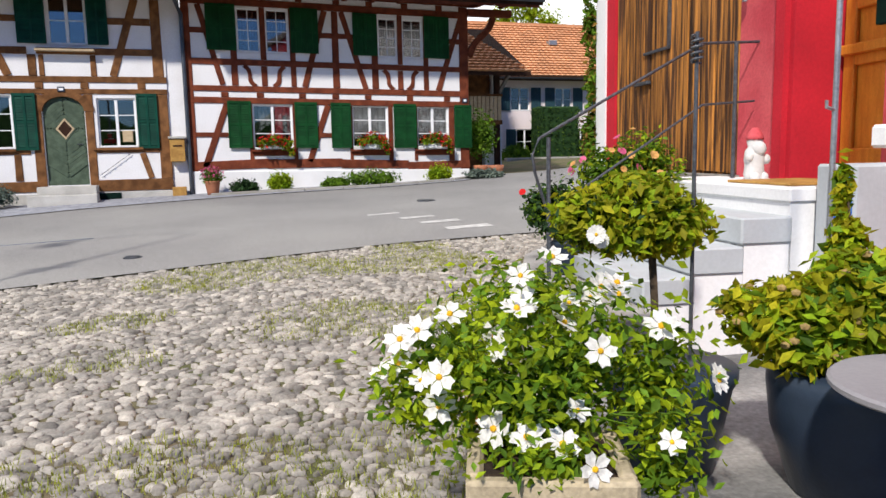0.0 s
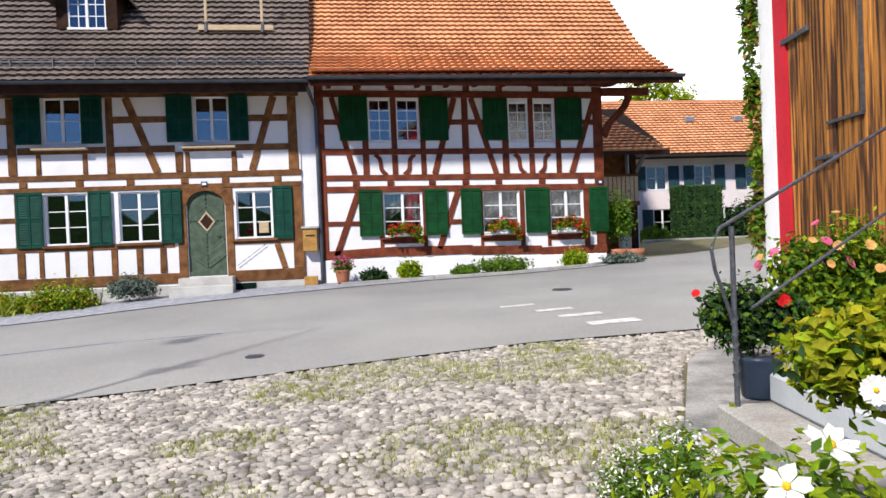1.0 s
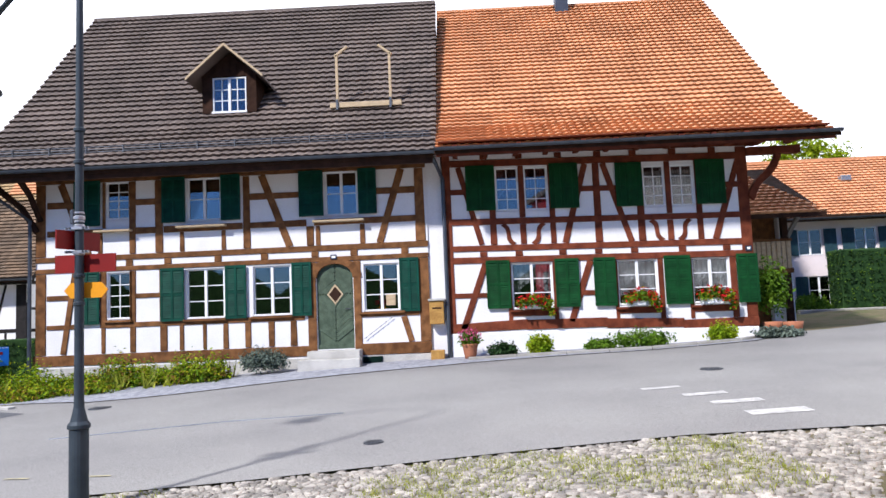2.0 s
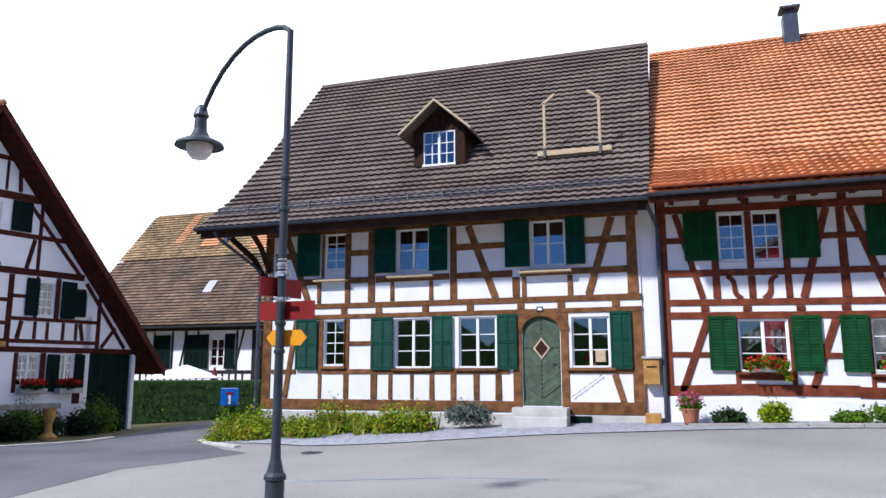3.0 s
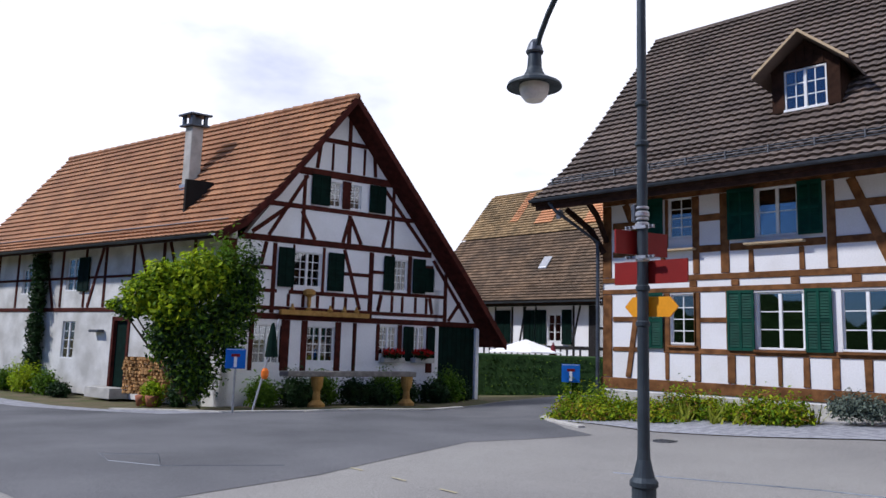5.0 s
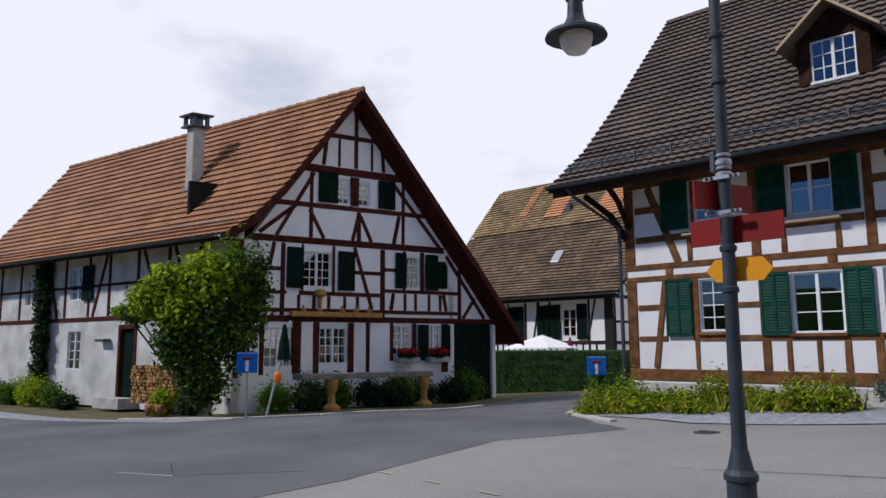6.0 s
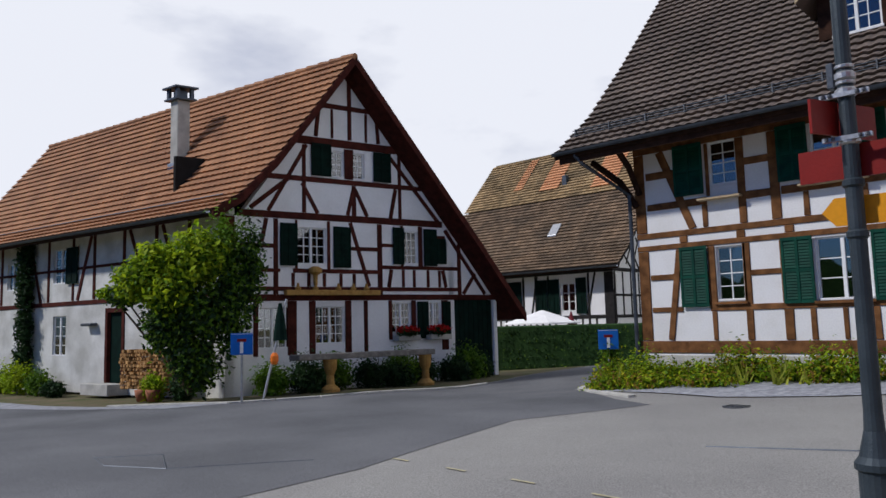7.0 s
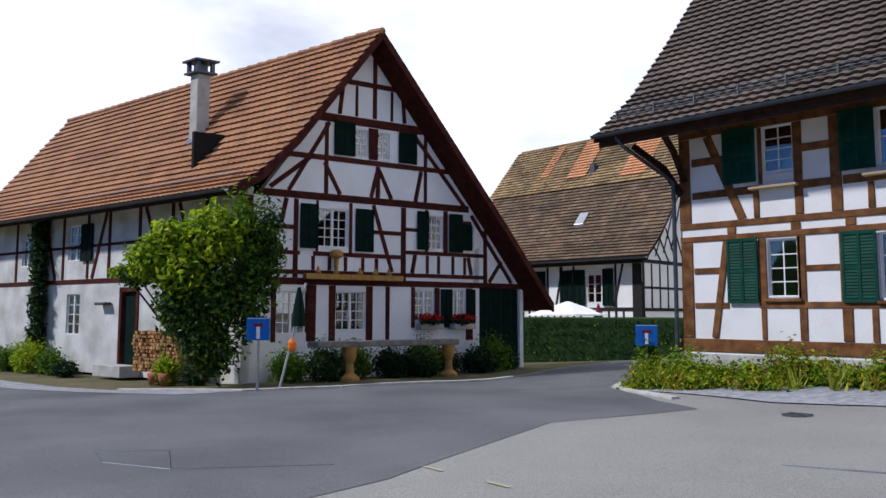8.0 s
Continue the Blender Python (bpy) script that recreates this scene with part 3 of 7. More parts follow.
strip([(0.7, 19.0), (3.0, 18.85), (5.0, 18.9), (7.2, 19.3), (8.3, 19.9)], 0.14, STEPSTONE, 0.02, "kerb", "grey stone edging of the flower bed")

for a, b, c, d in ((4.0, 10.5, 0.75, 0.36), (3.85, 11.35, 0.68, 0.3), (3.7, 12.1, 0.62, 0.26), (3.3, 12.9, 0.6, 0.22)):
    tagged(sheet("road_marking", [(a, b - d / 2), (a + c, b - d / 2 + 0.05), (a + c, b + d / 2), (a, b + d / 2 - 0.05)], ROADWHITE, 0.006, 0.3, "worn white dash on the road", "road marking"), group="white dashes")
for i in range(6):
    x = -8.2 + 0.95 * i
    tagged(sheet("road_marking", [(x, 9.9 - 0.12 * i), (x + 0.3, 9.86 - 0.12 * i), (x + 0.3, 9.9 - 0.12 * i), (x, 9.94 - 0.12 * i)], ROADYELLOW, 0.010, 0.3, "faint yellow dash on the road", "road marking"), group="yellow dashes")
for x, y, r in ((-0.46, 10.1, 0.12), (-6.6, 15.9, 0.22), (4.95, 14.6, 0.2)):
    c = thing("drain_cover", x, y, ground(x, y), "dark iron drain cover in the asphalt", "drain cover", "drain covers")
    part("frame", lathe(x, y, ground(x, y) - 0.02, [(r, 0), (r, 0.032), (r * 0.9, 0.034)], 20), IRON, c)
    for k in range(5):
        u = (k - 2) * r * 0.3
        part("bar", hexa([Vector((x + u + s * 0.03 * r / 0.3, y + t * r * 0.7, ground(x, y) + h)) for h in (0.0, 0.022) for s, t in ((-1, -1), (1, -1), (1, 1), (-1, 1))]), IRON, c)
for pts in ([(-5.5, 12.2), (-3.0, 12.45), (-1.2, 12.4)], [(-12.0, 8.1), (-11.2, 7.9), (-10.2, 8.2), (-9.0, 9.4)], [(-12.0, 8.1), (-11.3, 8.7), (-10.2, 8.2)]):
    bm = tube([(x, y, ground(x, y) + 0.001) for x, y in pts], 0.012, 5)
    tagged(part("road_seam", bm, METAL), "dark tar seam in the asphalt", "seam", kind="structure")


# ---- house shells ----
def shell(F, u0, u1, depth, z0, z1, parent, material, right=True, left=True):
    if left:
        part("side_wall", slab(F, u0, u0 + 0.25, 0.25, depth, z0, z1), material, parent)
    if right:
        part("side_wall", slab(F, u1 - 0.25, u1, 0.25, depth, z0, z1), material, parent)
    part("back_wall", slab(F, u0 + 0.25, u1 - 0.25, depth - 0.25, depth, z0, z1), material, parent)
    # near-black sheet behind the windows, the unlit interior put into its colour
    part("room_darkness", slab(F, u0 + 0.26, u1 - 0.26, 3.2, 3.3, z0, z1), ROOM, parent)


def gable_fill(F, u, depth0, profile, parent, material, thick=0.25):
    """The triangular wall under a roof at one end."""
    pts = [(d, z - 0.14) for d, z in profile]
    bm = bmesh.new()
    a = [bm.verts.new(F.at(u, d, z)) for d, z in pts]
    b = [bm.verts.new(F.at(u + thick, d, z)) for d, z in pts]
    n = len(pts)
    bm.faces.new(a)
    bm.faces.new(list(reversed(b)))
    for i in range(n):
        bm.faces.new((a[i], b[i], b[(i + 1) % n], a[(i + 1) % n]))
    part("gable_wall", bm, material, parent)


def gutter(F, u0, u1, d, z, parent, down=None):
    verts, faces = [], []
    n = 7
    for i, u in enumerate((u0, u1)):
        for k in range(n):
            a = math.pi * k / (n - 1)
            verts.append(F.at(u, d - 0.07 * math.cos(a), z - 0.075 * math.sin(a)))
    faces = [(k, k + 1, n + k + 1, n + k) for k in range(n - 1)]
    g = link("gutter", verts, faces, METAL, parent, "dark metal gutter", True)
    part("fascia", slab(F, u0, u1, d + 0.075, d + 0.11, z - 0.14, z + 0.03), TIMBER_DK, parent)
    return g


def rafters(F, u0, u1, n, d0, d1, z0, slope, parent, material):
    for i in range(n):
        u = u0 + (u1 - u0) * (i + 0.5) / n
        pts = [F.at(u + s * 0.06, d, z0 + slope * (d - d0) + h) for h in (-0.16, -0.02) for d, s in ((d0, -1), (d0, 1), (d1, 1), (d1, -1))]
        part("rafter_end", hexa(pts), material, parent)


# ---- the brown half-timbered house with the dark roof ----
FA = Frame(0, 20, (1, 0), (0, 1))
house_a = thing("farmhouse", -5.2, 22, -0.3, "white half-timbered farmhouse with brown beams and dark tiled roof", "house")
WA_UP = [(-8.51, -7.9, 3.95, 4.94), (-6.38, -5.51, 3.82, 4.94), (-2.8, -1.97, 3.79, 4.94)]
WA_LO = [(-8.48, -7.88, 1.38, 2.58), (-6.43, -5.45, 1.31, 2.58), (-4.71, -3.74, 1.31, 2.58), (-1.87, -0.98, 1.31, 2.52)]
DOOR_A = (-3.08, -2.15, 0.40, 2.56)
plaster_wall(FA, -10.35, -0.2, 0.2, 5.12, WA_UP + WA_LO + [DOOR_A], PLASTER, house_a)
part("plinth", slab(FA, -10.4, -3.15, -0.03, 0.25, -1.0, 0.2, 0.01), CONCRETE, house_a, "pale stone plinth")
part("plinth", slab(FA, -2.1, -0.2, -0.03, 0.25, -1.0, 0.2, 0.01), CONCRETE, house_a, "pale stone plinth")
part("plaster_panel", slab(FA, -0.2, 0.2, 0.04, 0.3, -0.6, 5.3), PLASTER, house_a, "plain white strip between the houses")
shell(FA, -10.35, 0.2, 11.8, -0.8, 5.1, house_a, PLASTER)
TA = TIMBER_A
D0, D1 = -0.028, 0.10


def beams(F, rows, material, parent, d0=D0, d1=D1):
    """Level and upright timbers, each (u0, u1, z0, z1)."""
    for u0, u1, z0, z1 in rows:
        if u1 - u0 > z1 - z0:
            timber(F, (u0, (z0 + z1) / 2), (u1, (z0 + z1) / 2), z1 - z0, d0, d1, material, parent)
        else:
            timber(F, ((u0 + u1) / 2, z0), ((u0 + u1) / 2, z1), u1 - u0, d0 + 0.003, d1, material, parent)


beams(FA, [(-10.4, -3.2, 0.24, 0.52), (-2.0, -0.2, 0.22, 0.50), (-10.05, -9.3, 1.17, 1.29), (-8.5, -3.4, 1.17, 1.29), (-1.95, -0.48, 1.17, 1.29), (-10.35, -0.2, 2.62, 2.74), (-10.35, -0.2, 2.90, 3.04), (-10.05, -9.35, 1.92, 2.04), (-7.74, -7.12, 1.90, 2.02)], TA, house_a)
beams(FA, [(-10.05, -8.6, 3.56, 3.72), (-7.73, -7.22, 3.56, 3.72), (-7.0, -4.95, 3.56, 3.72), (-4.75, -3.3, 3.56, 3.72), (-3.1, -0.5, 3.56, 3.72), (-10.05, -9.35, 4.30, 4.46), (-7.73, -7.22, 4.30, 4.46), (-4.75, -3.48, 4.30, 4.46), (-1.48, -0.5, 4.30, 4.46), (-10.35, -0.2, 4.94, 5.10)], TA, house_a)
beams(FA, [(-10.35, -10.07, 0.53, 2.61), (-7.89, -7.74, 0.53, 2.61), (-7.12, -7.04, 1.3, 2.61), (-3.32, -3.09, 0.25, 2.61), (-2.14, -1.94, 0.25, 2.61), (-0.47, -0.2, 0.51, 2.61), (-8.63, -8.53, 0.53, 1.16), (-7.11, -6.93, 0.53, 1.16), (-6.61, -6.5, 0.53, 1.16), (-6.01, -5.92, 0.53, 1.16), (-5.49, -5.36, 0.53, 1.16), (-4.93, -4.78, 0.53, 1.16), (-4.33, -4.18, 0.53, 1.16), (-3.77, -3.61, 0.53, 1.16), (-8.66, -8.5, 1.17, 2.61), (-7.88, -7.83, 1.3, 2.61)], TA, house_a)
beams(FA, [(u - 0.09, u + 0.09, 2.745, 2.895) for u in (-9.2, -7.9, -6.9, -5.6, -4.4, -3.1, -2.1, -0.8)], TA, house_a)
beams(FA, [(-10.35, -10.09, 3.05, 4.93), (-8.6, -8.52, 3.73, 4.93), (-7.9, -7.73, 3.05, 4.93), (-7.22, -7.02, 3.05, 4.93), (-4.93, -4.75, 3.05, 4.93), (-3.3, -3.12, 3.05, 3.55), (-3.06, -2.95, 3.05, 3.55), (-1.93, -1.8, 3.05, 3.55), (-6.58, -6.47, 3.05, 3.55), (-5.5, -5.39, 3.05, 3.55), (-8.72, -8.6, 3.05, 3.55), (-0.50, -0.26, 3.05, 4.93)], TA, house_a)
for a, b in (((-4.44, 4.93), (-3.74, 3.05)), ((-0.83, 4.93), (-1.43, 3.05)), ((-9.69, 4.93), (-8.96, 3.05))):
    timber(FA, a, b, 0.17, D0 - 0.004, D1, TA, house_a)
for a, b in (((-9.32, 2.6), (-9.62, 0.54)), ((-0.88, 1.15), (-0.70, 0.52))):
    timber(FA, a, b, 0.15, D0 - 0.004, D1, TA, house_a)
window(FA, *WA_UP[0], house_a, leaves=1, rows=4, cols=2)
for w in WA_UP[1:]:
    window(FA, *w, house_a, rows=2, curtain=0.0)
window(FA, *WA_LO[0], house_a, leaves=1, rows=4, cols=2)
for w in WA_LO[1:]:
    window(FA, *w, house_a, rows=3)
for u0, u1 in ((-9.33, -8.64), (-7.03, -6.42), (-5.49, -4.99), (-3.47, -2.84), (-1.94, -1.47)):
    shutter(FA, u0, u1, 3.80, 4.98, house_a, GREEN_A)
for u0, u1 in ((-9.3, -8.66), (-7.08, -6.47), (-5.41, -4.87), (-3.70, -3.20), (-0.95, -0.46)):
    shutter(FA, u0, u1, 1.27, 2.63, house_a, GREEN_A)
for u0, u1, z in ((-8.75, -7.8, 3.62), (-6.62, -5.35, 3.64), (-3.1, -1.8, 3.62)):
    part("window_shelf", slab(FA, u0, u1, -0.22, -0.03, z, z + 0.05, 0.006), PALEWOOD, house_a, "pale wooden flower shelf")
for u0, u1, z in ((-6.5, -5.4, 1.24), (-4.8, -3.7, 1.24), (-2.0, -0.85, 1.24), (-8.55, -7.82, 1.3)):
    part("window_sill", slab(FA, u0, u1, -0.09, -0.03, z, z + 0.06, 0.006), TIMBER_A, house_a)


def arched_door(F, u0, u1, z0, z1, parent):
    """A round-headed plank door with boards in a herringbone, a diamond light and a timber surround."""
    mid, r = (u0 + u1) / 2, (u1 - u0) / 2
    rise = 0.36
    spring = z1 - rise
    arc = lambda s, k=1.0: (mid + r * k * math.cos(s), spring + rise * k * math.sin(s))
    outline = [(u0, z0), (u1, z0)] + [arc(math.pi * i / 12) for i in range(13)]
    door = part("door", hexa([F.at(u, d, z) for z in (z0, z0 + 0.12) for u, d in ((u0, 0.03), (u1, 0.03), (u1, 0.1), (u0, 0.1))]), DOORGREEN, parent, "sage green round-headed plank door, closed")
    bm = bmesh.new()
    a = [bm.verts.new(F.at(u, 0.07, z)) for u, z in outline]
    b = [bm.verts.new(F.at(u, 0.12, z)) for u, z in outline]
    bm.faces.new(a)
    bm.faces.new(list(reversed(b)))
    for i in range(len(a)):
        j = (i + 1) % len(a)
        bm.faces.new((a[i], a[j], b[j], b[i]))
    part("door_leaf", bm, DOORGREEN, door)
    cu, cz = mid, z0 + 1.38
    for k in range(-12, 9):
        reach = min(r - 0.02, abs(k) * 0.105 / 0.75)
        drop = math.copysign(reach * 0.75, k)
        for side in (-1, 1):
            lo = (cu, cz + k * 0.105)
            end = (cu + side * reach, lo[1] - drop)
            if k == 0 or min(lo[1], end[1]) < z0 + 0.16 or lo[1] > z1 - 0.04 or (abs(end[0] - mid) > r * 0.75 and end[1] > spring + 0.05):
                continue
            timber(F, lo, end, 0.092, 0.045 + 0.002 * (k % 2), 0.072, DOORGREEN, door, "door_board")
    for sz, dd, m in ((0.31, 0.035, DOORGREEN), (0.26, 0.03, PALEWOOD), (0.2, 0.025, TIMBER_DK)):
        pts = [(cu - sz * 0.8, cz), (cu, cz - sz), (cu + sz * 0.8, cz), (cu, cz + sz)]
        part("door_light", hexa([F.at(u, dd + 0.03, z) for u, z in pts] + [F.at(u, dd, z) for u, z in pts]), m, door)
    part("handle", tube([F.at(u1 - 0.1, -0.02, z0 + 1.0), F.at(u1 - 0.1, 0.05, z0 + 1.0), F.at(u1 - 0.22, 0.0, z0 + 1.0)], 0.012, 6), IRON, door)
    for side in (0, 1):
        n = 6
        for i in range(n):
            s0 = math.pi / 2 * i / n + (math.pi / 2 if side else 0)
            s1 = s0 + math.pi / 2 / n
            q = [arc(s0), arc(s1), arc(s1, 1.5), arc(s0, 1.5)]
            q = [(u, min(z, 2.63)) for u, z in q]
            part("arch_block", hexa([F.at(u, -0.035, z) for u, z in q] + [F.at(u, 0.12, z) for u, z in q]), TIMBER_A, door)
    part("wall_behind", slab(F, u0 - 0.02, u1 + 0.02, 0.13, 0.25, z0, z1), PLASTER, door)
    return door


arched_door(FA, *DOOR_A, house_a)
for i, (a, b, z) in enumerate(((0.55, 0.36, 0.38), (0.95, 0.0, 0.19))):
    part("doorstep", slab(FA, -3.25 - 0.15 * i, -1.95 + 0.05 * i, -a, 0.0 if i == 0 else -0.55, -0.3, z, 0.012), CONCRETE, house_a, "worn pale stone doorstep")
PA = [(-1.2, 5.06), (0.45, 6.3), (2.26, 8.06), (5.9, 11.9)]
roof_a = part("roof", slab(FA, -11.8, 0.1, 5.8, 6.0, 11.78, 11.93), TILE_DK, house_a, "dark brown tiled roof")
roof_deck(FA, -11.75, 0.08, PA, TIMBER_DK, roof_a)
roof_deck(FA, -11.75, 0.08, [(5.9, 11.9), (13.0, 4.9)], TILE_DK, roof_a)
tiled_roof(FA, -11.8, 0.12, PA, TILE_DK, roof_a, 0.235, 0.30, 300)
gable_fill(FA, -10.35, 0, [(0.1, 5.2)] + [(d, z - 0.05) for d, z in PA[1:]] + [(11.7, 6.2), (11.7, 5.2)], house_a, PLASTER)
gutter(FA, -11.8, 0.1, -1.30, 5.07, house_a)
part("eave_board", slab(FA, -11.7, 0.05, -1.17, -1.13, 4.80, 4.99, 0.006), TIMBER_DK, house_a, "dark eave board")
part("soffit", hexa([FA.at(u, d, z + h) for h in (0.0, 0.03) for u, d, z in ((-11.7, -1.13, 4.82), (0.05, -1.13, 4.82), (0.05, 0.0, 5.12), (-11.7, 0.0, 5.12))]), TIMBER_A, house_a, "brown board soffit")
for k in range(3):
    part("snow_guard", tube([FA.at(-11.7, -0.56 + 0.025 * k, 5.62 + 0.07 * k), FA.at(0.0, -0.56 + 0.025 * k, 5.62 + 0.07 * k)], 0.012, 6), METAL, roof_a)
for i in range(13):
    u = -11.6 + i * 0.95
    part("guard_bracket", slab(FA, u - 0.012, u + 0.012, -0.57, -0.49, 5.56, 5.78), IRON, roof_a)
bk = [FA.at(-10.3, -0.03, 3.7), FA.at(-10.7, -0.05, 4.35), FA.at(-11.45, -0.05, 4.98)]
part("knee_brace", tube(bk, 0.085, 6), TIMBER_DK, house_a)
part("knee_brace", tube([FA.at(-10.22, -0.03, 4.0), FA.at(-10.22, -0.5, 4.6), FA.at(-10.22, -1.05, 4.98)], 0.08, 6), TIMBER_DK, house_a)
part("downpipe", tube([FA.at(-11.25, -1.2, 4.98), FA.at(-11.1, -1.1, 4.75), FA.at(-10.45, -0.1, 4.0), FA.at(-10.45, -0.1, -0.3)], 0.05, 8), METAL, house_a)
part("downpipe", tube([FA.at(0.0, -1.2, 5.0), FA.at(0.1, -0.9, 4.85), FA.at(0.24, -0.09, 4.6), FA.at(0.24, -0.09, 0.05)], 0.05, 8), METAL, house_a, "brown downpipe between the houses")


def dormer(F, u, d, z, parent):
    """A small gabled roof window with dark boarded cheeks."""
    dm = part("dormer", slab(F, u - 0.75, u + 0.75, d, d + 0.08, z + 0.02, z + 0.12), TIMBER_DK, parent, "small gabled dormer with a white window")
    part("cheek", slab(F, u - 0.75, u - 0.47, d, d + 0.1, z, z + 1.15), TIMBER_DK, dm)
    part("cheek", slab(F, u + 0.47, u + 0.75, d, d + 0.1, z, z + 1.15), TIMBER_DK, dm)
    for s in (-1, 1):
        part("side_cheek", slab(F, u + s * 0.72 - 0.04, u + s * 0.72 + 0.04, d + 0.1, d + 1.8, z - 0.2, z + 1.15), TIMBER_DK, dm)
    bm = bmesh.new()
    tri = [(-0.78, 1.15), (0.78, 1.15), (0.0, 1.78)]
    a = [bm.verts.new(F.at(u + x, d, z + h)) for x, h in tri]
    b = [bm.verts.new(F.at(u + x, d + 0.1, z + h)) for x, h in tri]
    bm.faces.new(a)
    bm.faces.new(b[::-1])
    for i in range(3):
        bm.faces.new((a[i], a[(i + 1) % 3], b[(i + 1) % 3], b[i]))
    part("gable_board", bm, TIMBER_DK, dm)
    for i in range(7):
        x = -0.6 + 0.2 * i
        part("cover_strip", slab(F, u + x - 0.012, u + x + 0.012, d - 0.02, d, z + 1.15, z + 1.15 + max(0.05, 0.58 * (1 - abs(x) / 0.78))), TIMBER_DK, dm)
    for s in (-1, 1):
        for da, db, th, m, nm in ((-0.45, 2.6, 0.07, TILE_DK, "dormer_roof"), (-0.48, -0.43, 0.075, PALEWOOD, "barge_board")):
            lo = [(u + s * 1.05, z + 0.93), (u, z + 1.85)]
            pts = [F.at(a, dd, h + k) for k in (0, th) for a, h, dd in ((lo[0][0], lo[0][1], da), (lo[1][0], lo[1][1], da), (lo[1][0], lo[1][1], db), (lo[0][0], lo[0][1], db)) for dd in (d + dd,)]
            part(nm, hexa(pts), m, dm)
    window(F, u - 0.47, u + 0.47, z + 0.12, z + 1.12, dm, rows=3, cols=2, d=d + 0.02)
    # same near-black backing, for the dark inside the dormer
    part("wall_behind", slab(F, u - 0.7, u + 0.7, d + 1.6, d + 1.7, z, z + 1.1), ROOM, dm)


dormer(FA, -5.55, 0.98, 6.80, roof_a)
rack = thing("roof_frame", -1.7, 21.0, 6.9, "pale wooden scaffold frame lying on the dark roof", "frame")
part("base_board", slab(FA, -2.75, -0.8, 0.82, 0.94, 6.86, 7.0, 0.01), PALEWOOD, rack)
for u, s in ((-2.55, -1), (-1.1, 1)):
    part("upright", slab(FA, u - 0.035, u + 0.035, 0.86, 0.93, 6.95, 8.35, 0.006), PALEWOOD, rack)
    timber(FA, (u + (0.3 if u < -2 else -0.3), 8.58), (u - (0.06 if u < -2 else -0.06), 8.3), 0.07, 0.86, 0.93, PALEWOOD, rack, "arm")
    part("bracket", slab(FA, u - 0.03, u + 0.03, 0.78, 0.96, 6.8, 7.08), IRON, rack)

# ---- the red half-timbered house with the orange roof ----
FB = Frame(0, 20, (1, 0), (0, 1), -0.016, 2.7)
house_b = thing("farmhouse", 4.1, 22, 0.1, "white half-timbered farmhouse with oxblood beams and orange roof", "house")
WB_UP = [(1.58, 2.16, 3.70, 4.82), (2.31, 2.9, 3.70, 4.82), (5.33, 5.87, 3.70, 4.76), (6.02, 6.6, 3.70, 4.76)]
WB_LO = [(1.88, 2.9, 1.2, 2.36), (4.54, 5.54, 1.23, 2.38), (6.4, 7.33, 1.23, 2.38)]
plaster_wall(FB, 0.3, 7.95, 0.62, 5.25, WB_UP + WB_LO, PLASTER, house_b)
part("plinth", slab(FB, 0.3, 7.95, -0.05, 0.25, -0.8, 0.62, 0.02), WHITEWALL, house_b, "whitewashed plinth")
shell(FB, 0.3, 7.95, 12.5, -0.5, 5.2, house_b, PLASTER)
TB = TIMBER_B
for u0, u1, w in ((0.25, 2.2, 0.0), (2.2, 4.2, 0.06), (4.2, 6.1, 0.05), (6.1, 7.95, -0.03)):
    timber(FB, (u0, 0.74 + w), (u1 + 0.02, 0.76 + (0.06 if u1 < 4.5 else 0.0)), 0.23, D0 - 0.004, D1, TB, house_b)
beams(FB, [(0.42, 1.24, 1.5, 1.63), (3.57, 3.97, 1.5, 1.63), (1.85, 2.95, 1.02, 1.16), (4.5, 5.6, 1.02, 1.16), (6.35, 7.5, 1.02, 1.16), (0.25, 7.95, 2.38, 2.53), (0.25, 7.95, 2.68, 2.83), (0.42, 7.7, 3.36, 3.51), (0.42, 0.85, 4.14, 4.28), (3.1, 4.75, 4.14, 4.28), (7.35, 7.7, 4.14, 4.28), (0.25, 7.95, 4.86, 5.03), (0.25, 8.2, 5.18, 5.30)], TB, house_b)
beams(FB, [(0.22, 0.44, 0.3, 5.17), (7.70, 7.95, 0.6, 5.17), (2.16, 2.31, 3.52, 4.85), (5.87, 6.02, 3.52, 4.85), (4.05, 4.23, 2.84, 4.85), (1.40, 1.56, 2.84, 4.85), (2.92, 3.07, 2.84, 4.85), (5.14, 5.31, 2.84, 4.85), (6.62, 6.77, 2.84, 4.85), (2.16, 2.31, 2.84, 3.35), (5.87, 6.02, 2.84, 3.35), (1.76, 1.87, 0.86, 2.37), (2.92, 3.02, 0.86, 2.37), (4.45, 4.54, 0.86, 2.37), (5.56, 5.68, 0.86, 2.37), (6.3, 6.4, 0.86, 2.37), (7.35, 7.5, 0.86, 2.37)], TB, house_b)
beams(FB, [(u - 0.09, u + 0.09, 2.54, 2.67) for u in (1.2, 2.1, 3.2, 4.1, 5.0, 6.2, 7.3)] + [(u - 0.09, u + 0.09, 5.04, 5.17) for u in (1.3, 2.2, 3.2, 4.2, 5.1, 6.1, 7.1)], TB, house_b)
for a, b in (((0.64, 4.85), (1.17, 2.85)), ((3.87, 4.85), (3.28, 2.84)), ((4.32, 4.85), (4.95, 2.83)), ((7.74, 4.85), (7.05, 2.83)), ((1.24, 2.37), (0.62, 0.72)), ((3.88, 2.37), (3.33, 0.85))):
    timber(FB, a, b, 0.15, D0 - 0.004, D1, TB, house_b)
